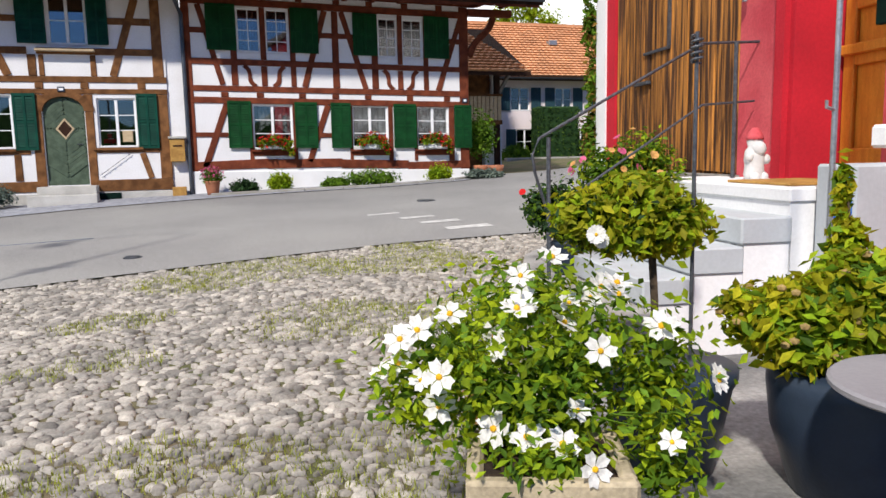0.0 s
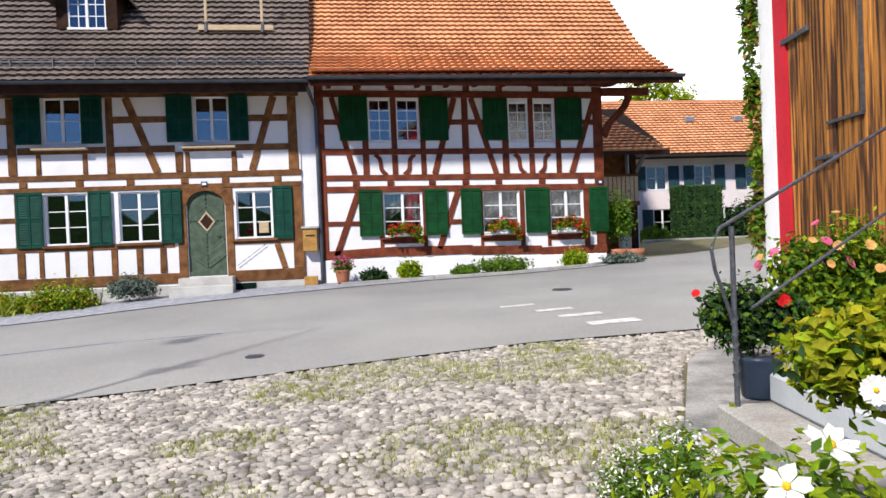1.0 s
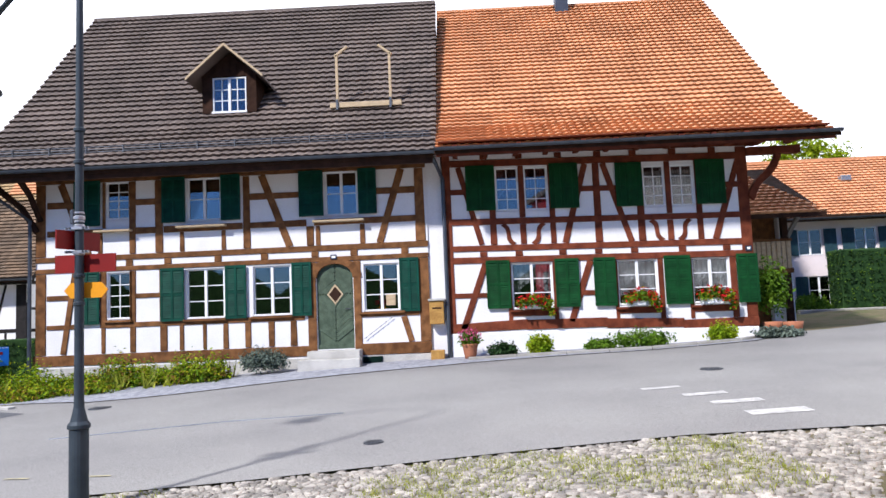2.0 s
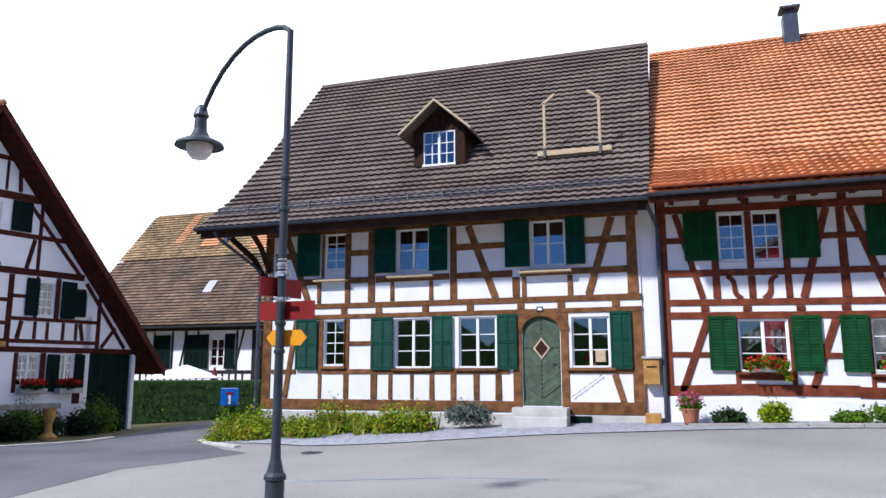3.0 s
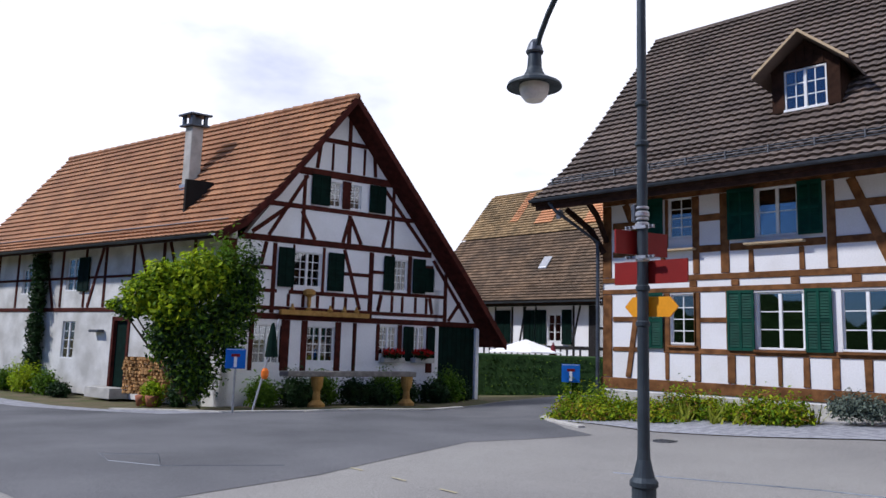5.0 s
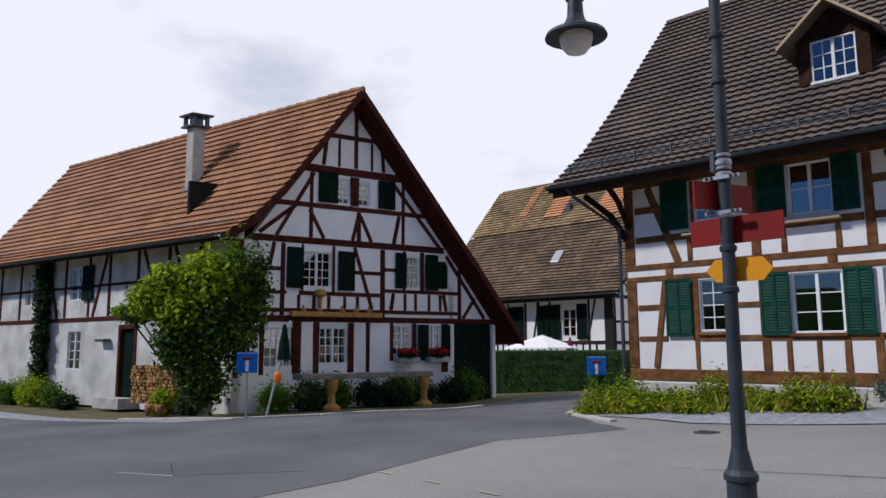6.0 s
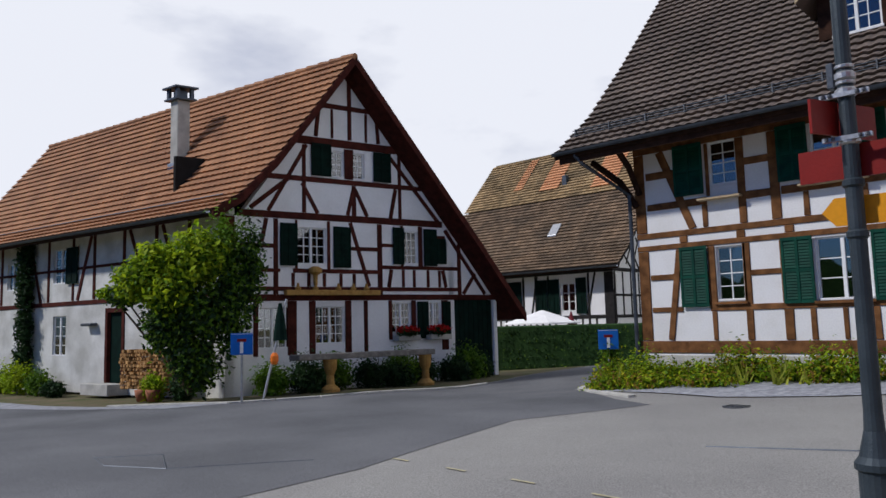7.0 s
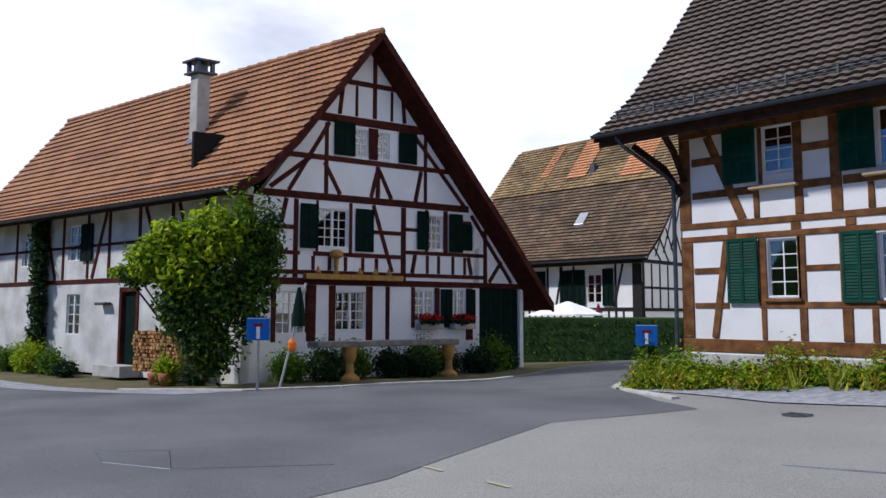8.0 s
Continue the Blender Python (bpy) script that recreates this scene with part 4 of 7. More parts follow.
for u, s in ((1.72, 1), (2.76, -1), (5.46, 1), (6.44, -1)):
    timber(FB, (u, 3.35), (u + s * 0.28, 2.84), 0.12, D0 - 0.004, D1, TB, house_b, curve=0.05 * s, steps=8)
for w in WB_UP:
    window(FB, *w, house_b, leaves=1, rows=4, cols=2, curtain=0.85)
for w in WB_LO:
    window(FB, *w, house_b, rows=3, curtain=0.75)
for u0, u1, z0, z1 in ((0.82, 1.56, 3.72, 4.88), (2.95, 3.68, 3.72, 4.88), (4.62, 5.29, 3.72, 4.84), (6.64, 7.37, 3.72, 4.86)):
    shutter(FB, u0, u1, z0, z1, house_b, GREEN_B, slats=False)
for u0, u1 in ((1.24, 1.84), (2.97, 3.57), (3.94, 4.49), (5.70, 6.36), (7.50, 8.02)):
    shutter(FB, u0, u1, 1.22, 2.44, house_b, GREEN_B)
for u0, u1, z in ((1.8, 2.98, 1.12), (4.45, 5.62, 1.12), (6.3, 7.45, 1.12)):
    part("window_sill", slab(FB, u0, u1, -0.1, -0.03, z, z + 0.06, 0.006), TB, house_b)
PB = [(-1.5, 4.98), (0.2, 5.95), (1.07, 6.55), (3.57, 8.85), (7.0, 12.0)]
FBR = Frame(0, 20, (1, 0), (0, 1))
roof_b = part("roof", slab(FBR, 0.12, 9.55, 6.9, 7.1, 11.85, 12.02), TILE_OR, house_b, "orange clay tiled roof")
roof_deck(FBR, 0.15, 9.5, PB, TIMBER_B, roof_b)
roof_deck(FBR, 0.15, 9.5, [(7.0, 12.0), (14.0, 5.0)], TILE_OR, roof_b)
tiled_roof(FBR, 0.12, 9.55, PB, TILE_OR, roof_b, 0.21, 0.27, 300)
gable_fill(FBR, 7.7, 0, [(0.1, 5.2)] + PB[1:] + [(12.4, 6.4), (12.4, 5.2)], house_b, PLASTER)
gutter(FBR, 0.1, 9.6, -1.60, 5.07, house_b)
part("soffit", slab(FBR, 0.2, 9.4, -1.45, 0.0, 5.22, 5.25), TIMBER_B, house_b)
rafters(FBR, 0.2, 9.4, 12, -1.4, 0.1, 5.2, 0.05, house_b, TIMBER_B)
part("eave_beam", slab(FBR, 7.95, 9.3, -0.1, 0.1, 4.85, 5.05, 0.01), TB, house_b)
timber(FBR, (8.0, 3.75), (8.75, 4.85), 0.17, -0.09, 0.08, TB, house_b, "knee_brace", 0.06, 8)
chim = part("chimney", slab(FBR, 4.3, 4.75, 6.4, 6.85, 11.0, 12.55, 0.02), METAL, roof_b, "dark sheet-metal chimney")
part("cap", slab(FBR, 4.22, 4.83, 6.32, 6.93, 12.72, 12.8, 0.01), METAL, chim)
part("flue", slab(FBR, 4.38, 4.67, 6.48, 6.77, 12.55, 12.72), METAL, chim)

# ---- the gabled house across the square ----
FC = Frame(-19.45, 18.7, (math.cos(radians(76)), math.sin(radians(76))), (-0.988, -0.153))
house_c = thing("gabled_house", -24, 17, -0.7, "white half-timbered gabled house with red-brown beams and faded tiles", "house")
TC = TIMBER_C
WC = [(-1.76, -0.82, 2.93, 4.05), (1.88, 2.44, 3.02, 4.1), (3.50, 3.82, 3.09, 3.82), (-2.95, -2.07, 0.46, 1.65), (-1.18, -0.23, 0.54, 1.67), (1.43, 2.12, 0.80, 1.77), (2.75, 3.28, 0.77, 1.79), (-0.62, -0.2, 5.67, 6.51), (0.12, 0.52, 5.67, 6.51)]


def c_gable(z):
    """The gable's half widths at a height, to left and right."""
    return max(-3.9, (z - 9.25) / 1.42), min(5.55, (9.0 - z) / 1.27)


levels = sorted({-0.9, 1.85, 4.3, *(h[2] for h in WC), *(h[3] for h in WC)})
plaster_wall(FC, -3.9, 3.6, -0.9, 4.3, WC[:7], PLASTER_C, house_c)
part("plaster_panel", hexa([FC.at(u, d, z) for z, (a, b) in ((1.87, (3.6, 5.5)), (4.3, (3.6, 3.62))) for u, d in ((a, 0), (b, 0), (b, 0.2), (a, 0.2))]), PLASTER_C, house_c)
zz = [4.3, 5.67, 6.51, 7.9, 9.0]
for z0, z1 in zip(zz, zz[1:]):
    (l0, r0), (l1, r1) = c_gable(z0), c_gable(z1)
    spans = [(l0, r0, l1, r1)]
    if z0 == 5.67:
        spans = [(l0, -0.62, l1, -0.62), (-0.2, 0.12, -0.2, 0.12), (0.52, r0, 0.52, r1)]
    for a0, b0, a1, b1 in spans:
        pts = [FC.at(u, d, z) for z, (a, b) in ((z0, (a0, b0)), (z1, (a1, b1))) for u, d in ((a, 0), (b, 0), (b, 0.2), (a, 0.2))]
        part("plaster_panel", hexa(pts), PLASTER_C, house_c)
beams(FC, [(-3.9, 5.55, 1.85, 2.03), (-3.9, 4.05, 2.14, 2.26), (-3.9, -2.3, 2.68, 2.80), (-0.8, 1.0, 2.68, 2.80), (-1.9, -0.7, 2.68, 2.80), (1.0, 4.05, 2.84, 2.96), (-3.5, 3.4, 4.28, 4.50), (-2.8, 2.6, 5.46, 5.62), (-1.85, 1.65, 6.62, 6.88), (-1.05, 0.82, 7.84, 8.0), (-3.9, -2.5, 3.4, 3.52), (0.0, 1.0, 3.4, 3.52), (1.1, 1.5, 3.55, 3.66), (3.1, 3.5, 3.9, 4.0)], TC, house_c)
beams(FC, [(-0.07, 0.07, 6.9, 8.95), (0.92, 1.10, 2.0, 4.27), (-3.9, -3.66, 2.0, 4.27), (-2.5, -2.36, 2.04, 4.27), (3.98, 4.12, 2.0, 3.75), (-0.2, 0.12, 5.64, 6.6), (-1.6, -1.48, 4.5, 6.6), (1.72, 1.84, 4.5, 6.6), (-0.64, -0.56, 6.9, 7.83), (0.54, 0.62, 6.9, 7.83), (-3.1, -2.96, 0.25, 1.84), (-2.07, -1.8, 0.25, 1.84), (-1.4, -1.2, 0.25, 1.84), (-0.22, -0.02, 0.25, 1.84), (0.42, 0.55, 0.25, 1.84), (1.3, 1.42, 0.6, 1.84), (2.13, 2.3, 0.6, 1.84), (3.3, 3.55, 0.2, 1.84), (0.05, 0.2, 4.5, 5.45), (-1.83, -1.76, 2.8, 4.27), (-0.8, -0.7, 2.8, 4.27), (1.78, 1.88, 2.96, 4.27), (2.45, 2.6, 2.96, 4.27)], TC, house_c)
beams(FC, [(u - 0.05, u + 0.05, 2.27, 2.67) for u in (-1.9, -1.4, -0.9, -0.35, 0.1)] + [(u - 0.05, u + 0.05, 2.27, 2.83) for u in (1.86, 2.27, 2.8, 3.25)], TC, house_c)
for a, b in (((-1.05, 7.83), (-1.05 - 0.1, 6.9)), ((1.02, 6.9), (0.95, 7.8)), ((-1.46, 6.6), (-2.66, 4.5)), ((-1.6, 5.4), (-1.1, 4.5)), ((1.62, 5.45), (1.42, 4.5)), ((1.25, 6.7), (3.25, 4.45)), ((0.16, 5.35), (0.58, 4.5)), ((0.1, 5.3), (-0.1, 4.5)), ((-0.02, 4.27), (0.62, 2.28)), ((1.42, 2.83), (1.32, 2.27)), ((3.38, 2.83), (3.5, 2.27)), ((3.5, 4.2), (5.1, 2.05)), ((4.2, 2.05), (4.7, 2.75)), ((-2.72, 4.27), (-2.86, 3.55)), ((-2.05, 5.5), (-3.2, 4.55))):
    timber(FC, a, b, 0.12, D0 - 0.004, D1, TC, house_c)
window(FC, *WC[0], house_c, leaves=2, rows=4, cols=2, curtain=0.7)
window(FC, *WC[1], house_c, leaves=1, rows=4, cols=3)
window(FC, *WC[2], house_c, leaves=1, rows=3, cols=2)
window(FC, *WC[3], house_c, leaves=2, rows=4, cols=2, curtain=0.6)
window(FC, *WC[4], house_c, leaves=2, rows=4, cols=2, curtain=0.6)
window(FC, *WC[5], house_c, leaves=2, rows=4, cols=2)
window(FC, *WC[6], house_c, leaves=2, rows=4, cols=2)
window(FC, *WC[7], house_c, leaves=1, rows=4, cols=2, curtain=0.7)
window(FC, *WC[8], house_c, leaves=1, rows=4, cols=2, curtain=0.7)
for u0, u1, z0, z1 in ((-2.33, -1.8, 2.88, 4.15), (-0.62, -0.05, 2.85, 4.12), (1.46, 1.86, 3.0, 4.2), (2.62, 3.12, 2.97, 4.2), (3.14, 3.48, 3.05, 3.9), (-1.33, -0.68, 5.66, 6.68), (0.8, 1.42, 5.64, 6.6), (2.32, 2.72, 0.6, 1.8), (3.3, 3.6, 0.6, 1.8)):
    shutter(FC, u0, u1, z0, z1, house_c, GREEN_DK)
# near-black backing in place of the gable rooms' darkness
part("room_darkness", slab(FC, -3.5, 5.2, 3.0, 3.1, -0.9, 6.5), ROOM, house_c)
part("garage_door", slab(FC, 3.62, 5.42, 0.06, 0.12, -0.8, 1.84), GREEN_DK, house_c, "dark green boarded garage door, closed")
for i in range(9):
    u = 3.66 + i * 0.195
    part("door_board", slab(FC, u, u + 0.18, 0.03, 0.06, -0.78, 1.84, 0.006), GREEN_DK, house_c)
part("door_post", slab(FC, 5.43, 5.58, -0.03, 0.2, -0.9, 1.85, 0.01), WHITEPAINT, house_c, "white painted door post")
SC = [(0.7, 2.5), (3.2, 4.9)]
FCS = Frame(*(FC.at(-3.9, 0, 0).xy), (FC.w.x, FC.w.y), (FC.v.x, FC.v.y))
WS = [(8.3, 9.15, 0.30, 1.66), (8.3, 9.2, 2.78, 4.0), (11.8, 12.5, 2.7, 3.7)]
DS = (4.85, 5.85, -0.6, 1.78)
plaster_wall(FCS, 0.0, 16.0, -0.9, 4.5, WS + [DS], ROUGHCAST, house_c)
beams(FCS, [(0.0, 16.0, 2.0, 2.16), (0.0, 16.0, 3.2, 3.3), (0.0, 16.0, 4.3, 4.5)], TC, house_c)
beams(FCS, [(u - 0.07, u + 0.07, 2.17, 4.3) for u in (0.15, 1.6, 3.2, 4.9, 6.6, 7.9, 9.5, 11.4, 12.9, 14.5)], TC, house_c)
for a, b in (((6.8, 4.3), (7.6, 2.17)), ((4.6, 4.3), (3.6, 2.17)), ((10.0, 2.17), (10.8, 4.3)), ((2.9, 4.3), (2.0, 2.17))):
    timber(FCS, a, b, 0.13, D0 - 0.004, D1, TC, house_c)
for w in WS:
    window(FCS, *w, house_c, rows=4, cols=1)
shutter(FCS, 7.55, 8.25, 2.75, 4.0, house_c, GREEN_DK)
door_c = part("door", slab(FCS, 4.95, 5.75, 0.08, 0.14, -0.55, 1.7), GREEN_DK, house_c, "dark green front door in a red-brown frame")
for u0, u1, z0, z1 in ((4.82, 4.95, -0.6, 1.8), (5.75, 5.88, -0.6, 1.8), (4.82, 5.88, 1.7, 1.84)):
    part("door_frame", slab(FCS, u0, u1, -0.03, 0.14, z0, z1), TC, door_c)
part("doorstep", slab(FCS, 4.6, 6.1, -0.6, -0.02, -0.9, -0.55, 0.01), CONCRETE, house_c)
part("lamp", slab(FCS, 6.3, 6.9, -0.25, -0.02, 1.28, 1.38, 0.02), IRON, house_c, "dark wall lamp beside the door")
part("back_wall", slab(FC, 5.3, 5.5, 0.2, 16, -0.9, 1.8), PLASTER_C, house_c)
part("back_wall", slab(FC, -3.8, 5.4, 15.8, 16, -0.9, 4.4), PLASTER_C, house_c)
RL = [(-4.75, 4.28), (-3.9, 4.85), (-2.9, 5.95), (-0.4, 9.4)]
RR = [(6.05, 1.35), (4.2, 3.75), (-0.4, 9.4)]
FCR = Frame(FC.o.x, FC.o.y, (FC.w.x, FC.w.y), (FC.v.x, FC.v.y))
roof_c = part("roof", slab(FCR, -0.75, 17.2, -0.5, -0.3, 9.3, 9.45), TILE_C, house_c, "faded red tiled roof")
roof_deck(FCR, -0.7, 17.2, RL, TIMBER_C, roof_c)
roof_deck(FCR, -0.7, 17.2, RR, TIMBER_C, roof_c, 0.2)
tiled_roof(FCR, -0.75, 17.2, RL, TILE_C, roof_c, 0.25, 0.31, 150)
for prof, nm in ((RL, "barge_board"), (RR, "barge_board")):
    for (a, b), (c, d) in zip(prof, prof[1:]):
        pts = [FCR.at(u, p, q + h) for h in (-0.26, 0.03) for u, p, q in ((-0.78, a, b), (-0.70, a, b), (-0.70, c, d), (-0.78, c, d))]
        part(nm, hexa(pts), TIMBER_C, roof_c)
for i in range(36):
    u = -0.78 + i * 0.5
    part("ridge_tile", tube([FCR.at(u, -0.4, 9.40), FCR.at(u + 0.52, -0.4, 9.42)], 0.13, 8, taper=[0.11, 0.13]), TILE_C, roof_c)
gutter(FCR, -0.7, 17.0, -4.85, 4.28, house_c)
part("snow_guard", tube([FCR.at(-0.5, -4.3, 4.80), FCR.at(17, -4.3, 4.80)], 0.018, 6), METAL, roof_c)
ch = part("chimney", slab(FCR, 4.5, 4.9, -2.55, -2.15, 6.3, 8.75, 0.02), CONCRETE, roof_c, "pale rendered chimney with a dark cap")
part("cap", slab(FCR, 4.36, 5.04, -2.69, -2.01, 8.75, 8.82, 0.01), METAL, ch)
for a in (4.42, 4.88):
    for b in (-2.63, -2.17):
        part("cap_post", slab(FCR, a, a + 0.1, b, b + 0.1, 8.82, 9.15), METAL, ch)
part("flue", slab(FCR, 4.57, 4.83, -2.5, -2.2, 8.82, 9.1), METAL, ch)
part("cap_top", slab(FCR, 4.32, 5.08, -2.73, -1.97, 9.15, 9.22, 0.01), METAL, ch)
part("flashing", slab(FCR, 4.44, 4.96, -2.60, -2.10, 6.2, 6.62, 0.01), GALV, ch)

# ---- the long brown-roofed house down the lane ----
FE = Frame(0, 35.5, (1, 0), (0, 1))
house_e = thing("barn_house", -25, 38, -0.8, "long half-timbered house with a mossy brown roof", "house")
WE = [(-23.0, -22.2, 1.55, 2.95)]
plaster_wall(FE, -32, -20.0, -1.0, 3.6, WE, PLASTER_C, house_e)
beams(FE, [(-32, -20, 3.42, 3.6), (-32, -20, 1.15, 1.32), (-32, -20, 0.3, 0.45)], TIMBER_E, house_e)
beams(FE, [(u - 0.06, u + 0.06, 0.46, 3.4) for u in (-27.4, -26.6, -25.4, -24.6, -23.8, -21.4)] + [(-20.5, -20.0, -0.8, 3.4)] + [(u - 0.05, u + 0.05, 0.46, 1.14) for u in (-27.0, -26.2, -25.8, -25.0, -24.2, -23.4, -22.6, -22.2, -21.8, -21.0)], TIMBER_E, house_e)
for a, b in (((-27.2, 3.4), (-26.8, 1.35)), ((-24.5, 3.4), (-24.9, 1.35)), ((-21.0, 3.4), (-21.5, 1.35))):
    timber(FE, a, b, 0.1, D0 - 0.004, D1, TIMBER_E, house_e)
window(FE, *WE[0], house_e, rows=3, cols=1)
for u0, u1 in ((-26.5, -25.5), (-24.55, -23.85), (-23.8, -23.1), (-22.1, -21.5)):
    shutter(FE, u0, u1, 1.4, 3.2, house_e, GREEN_DK, slats=False)
part("room_darkness", slab(FE, -31.8, -20.3, 2.0, 2.1, -1.0, 3.6), ROOM, house_e)
FES = Frame(-20.0, 35.5, (0, 1), (-1, 0))
bm = bmesh.new()
for z0, z1, a0, b0, a1, b1 in ((-1.0, 3.7, 0.02, 12.5, 0.02, 12.5), (3.7, 11.2, 0.02, 12.5, 6.2, 6.4)):
    hexa([FES.at(u, d, z) for z, (a, b) in ((z0, (a0, b0)), (z1, (a1, b1))) for u, d in ((a, 0), (b, 0), (b, 0.2), (a, 0.2))], 0, bm)
part("gable_wall", bm, PLASTER_C, house_e)
beams(FES, [(0, 12.5, 1.15, 1.3), (0, 12.5, 2.2, 2.32), (0, 12.5, 3.42, 3.6)] + [(u - 0.06, u + 0.06, 1.3, 3.4) for u in (0.1, 0.9, 1.7, 2.5, 3.3, 4.1, 5.0)], TIMBER_E, house_e)
for k in range(4):
    timber(FES, (0.5 + k * 0.8, 3.6 + k * 0.2), (1.6 + k * 0.8, 5.2 + k * 0.5), 0.09, D0, D1, TIMBER_E, house_e)
    timber(FES, (1.8 + k * 0.8, 3.6), (0.8 + k * 0.8, 4.6 + 0.3 * k), 0.09, D0 - 0.004, D1, TIMBER_E, house_e)
roof_e = part("roof", slab(FE, -32, -19.2, 6.3, 6.6, 11.3, 11.5), TILE_E2, house_e, "mossy brown tiled roof with newer orange patches")
PE = [(-0.9, 3.65), (0.4, 4.7), (3.3, 7.95)]
PE2 = [(3.3, 7.99), (6.45, 11.45)]
roof_deck(FE, -32, -19.2, [(-0.9, 3.65), (0.4, 4.7), (3.3, 7.95), (6.45, 11.45)], TIMBER_E, roof_e)
roof_deck(FE, -32, -19.2, [(6.45, 11.45), (14, 3.6)], TILE_E, roof_e)
tiled_roof(FE, -32.3, -19.2, PE, TILE_E, roof_e, 0.24, 0.26, 0)
tiled_roof(FE, -32.3, -19.2, PE2, TILE_E2, roof_e, 0.24, 0.26, 0)
for u0, u1, a, b in ((-26.9, -25.6, 0.2, 1.0), (-23.2, -21.7, 0.1, 0.97), (-29.0, -28.4, 0.3, 0.95)):
    lo, hi = Vector(PE2[0]).lerp(Vector(PE2[1]), a), Vector(PE2[0]).lerp(Vector(PE2[1]), b)
    tiled_roof(FE, u0, u1, [(lo.x - 0.03, lo.y + 0.05), (hi.x - 0.03, hi.y + 0.05)], TILE_OR, roof_e, 0.24, 0.26, 0, name="tile_patch")
part("skylight", hexa([FE.at(u, d, z) for h in (0.03, 0.12) for u, d, z in ((-24.5, 1.1, 5.55 + h), (-23.95, 1.1, 5.55 + h), (-23.95, 1.7, 6.22 + h), (-24.5, 1.7, 6.22 + h))], 0.01), GALV, roof_e, "small grey roof light")
part("chimney", slab(FE, -25.4, -25.1, 4.1, 4.4, 8.4, 9.5, 0.02), METAL, roof_e)
gutter(FE, -32, -19.2, -0.97, 3.6, house_e)

# ---- the pink house and the wooden lean-to up the road ----
FD = Frame(0, 33, (1, 0), (0, 1))
house_d = thing("rendered_house", 20, 36, 0.2, "pale pink rendered house with blue-grey shutters and orange roof", "house")
WD = [(15.0, 16.0, 3.0, 4.1), (17.4, 18.3, 3.0, 4.1), (20.0, 21.0, 3.0, 4.1), (15.3, 16.2, 0.9, 2.1), (18.4, 19.3, 0.9, 2.1)]
plaster_wall(FD, 12.0, 27, -0.3, 4.7, WD, PINK, house_d)
part("side_wall", slab(FD, 12.0, 12.25, 0.25, 9, -0.3, 4.7), PINK, house_d)
part("room_darkness", slab(FD, 12.3, 27, 2.5, 2.6, -0.3, 4.7), ROOM, house_d)
for w in WD:
    window(FD, *w, house_d, rows=2)
    for u0, u1 in ((w[0] - 0.58, w[0] - 0.06), (w[1] + 0.06, w[1] + 0.58)):
        shutter(FD, u0, u1, w[2], w[3], house_d, BLUEGREY, slats=False)
PD = [(-0.8, 4.55), (0.5, 5.3), (4.6, 7.9)]
roof_d = part("roof", slab(FD, 11.6, 27.5, 4.5, 4.8, 7.8, 8.0), TILE_OR, house_d, "orange clay tiled roof")
roof_deck(FD, 11.6, 27.5, PD, TIMBER_DK, roof_d)
roof_deck(FD, 11.6, 27.5, [(4.6, 7.9), (9.5, 4.6)], TILE_OR, roof_d)
tiled_roof(FD, 11.6, 27.5, PD, TILE_OR, roof_d, 0.3, 0.3, 0)
gutter(FD, 11.6, 27.5, -0.88, 4.5, house_d)
for u in (14.5, 18.2, 20.8):
    part("roof_light", slab(FD, u, u + 0.45, 2.2, 2.6, 6.5, 6.75, 0.02), GALV, roof_d)
FL = Frame(0, 25, (1, 0), (0, 1))
lean = thing("lean_to", 10, 26, 0.3, "brown wooden lean-to with a balcony and orange roof", "shed")
part("side_wall", slab(FL, 8.2, 10.9, 0.6, 0.8, 0.0, 3.9), TIMBER_A, lean, "brown boarded wall")
part("side_wall", slab(FL, 10.9, 11.1, 0.3, 5, 0.0, 3.9), PLASTER, lean)
part("plaster_panel", slab(FL, 10.45, 11.1, 0.0, 0.3, 0.0, 2.0), PLASTER, lean)
for u in (8.6, 10.75):
    part("post", slab(FL, u, u + 0.18, -0.3, -0.12, 0.1, 3.9), TIMBER_DK, lean)
part("balcony_floor", slab(FL, 8.3, 11.0, -0.35, 0.6, 2.0, 2.15), TIMBER_A, lean)
for i in range(17):
    part("baluster", slab(FL, 8.35 + i * 0.155, 8.48 + i * 0.155, -0.35, -0.31, 2.12, 3.0, 0.005), PALEWOOD, lean)
part("handrail", slab(FL, 8.3, 11.0, -0.38, -0.28, 3.0, 3.08), TIMBER_A, lean)
timber(FL, (10.9, 3.1), (11.3, 3.75), 0.12, -0.3, -0.15, GREYWOOD, lean, "knee_brace")
PL = [(-1.3, 3.75), (3.0, 5.9)]
roof_deck(FL, 8.0, 11.7, PL, TIMBER_DK, lean)
tiled_roof(FL, 8.0, 11.7, PL, TILE_OR, lean, 0.25, 0.3, 0, u_of=lambda s: (8.0, 11.7 - 1.2 * s))
tagged(link("backdrop_hill", [(-300, 260, -2), (300, 260, -2), (300, 262, 6), (-300, 262, 6)], [(0, 1, 2, 3)], LEAF_DK), "distant wooded rise beyond the roofs", "backdrop", kind="structure")
tv = [(-90 + 3 * i, -45 + 2 * math.sin(i), z) for i in range(61) for z in (-2.0, 6.5 + 1.6 * math.sin(i * 1.3) + 1.1 * math.sin(i * 2.9))]
tagged(link("backdrop_trees", tv, [(2 * i, 2 * i + 2, 2 * i + 3, 2 * i + 1) for i in range(60)], LEAF_DK), "dark tree line closing the square behind", "backdrop", kind="structure")

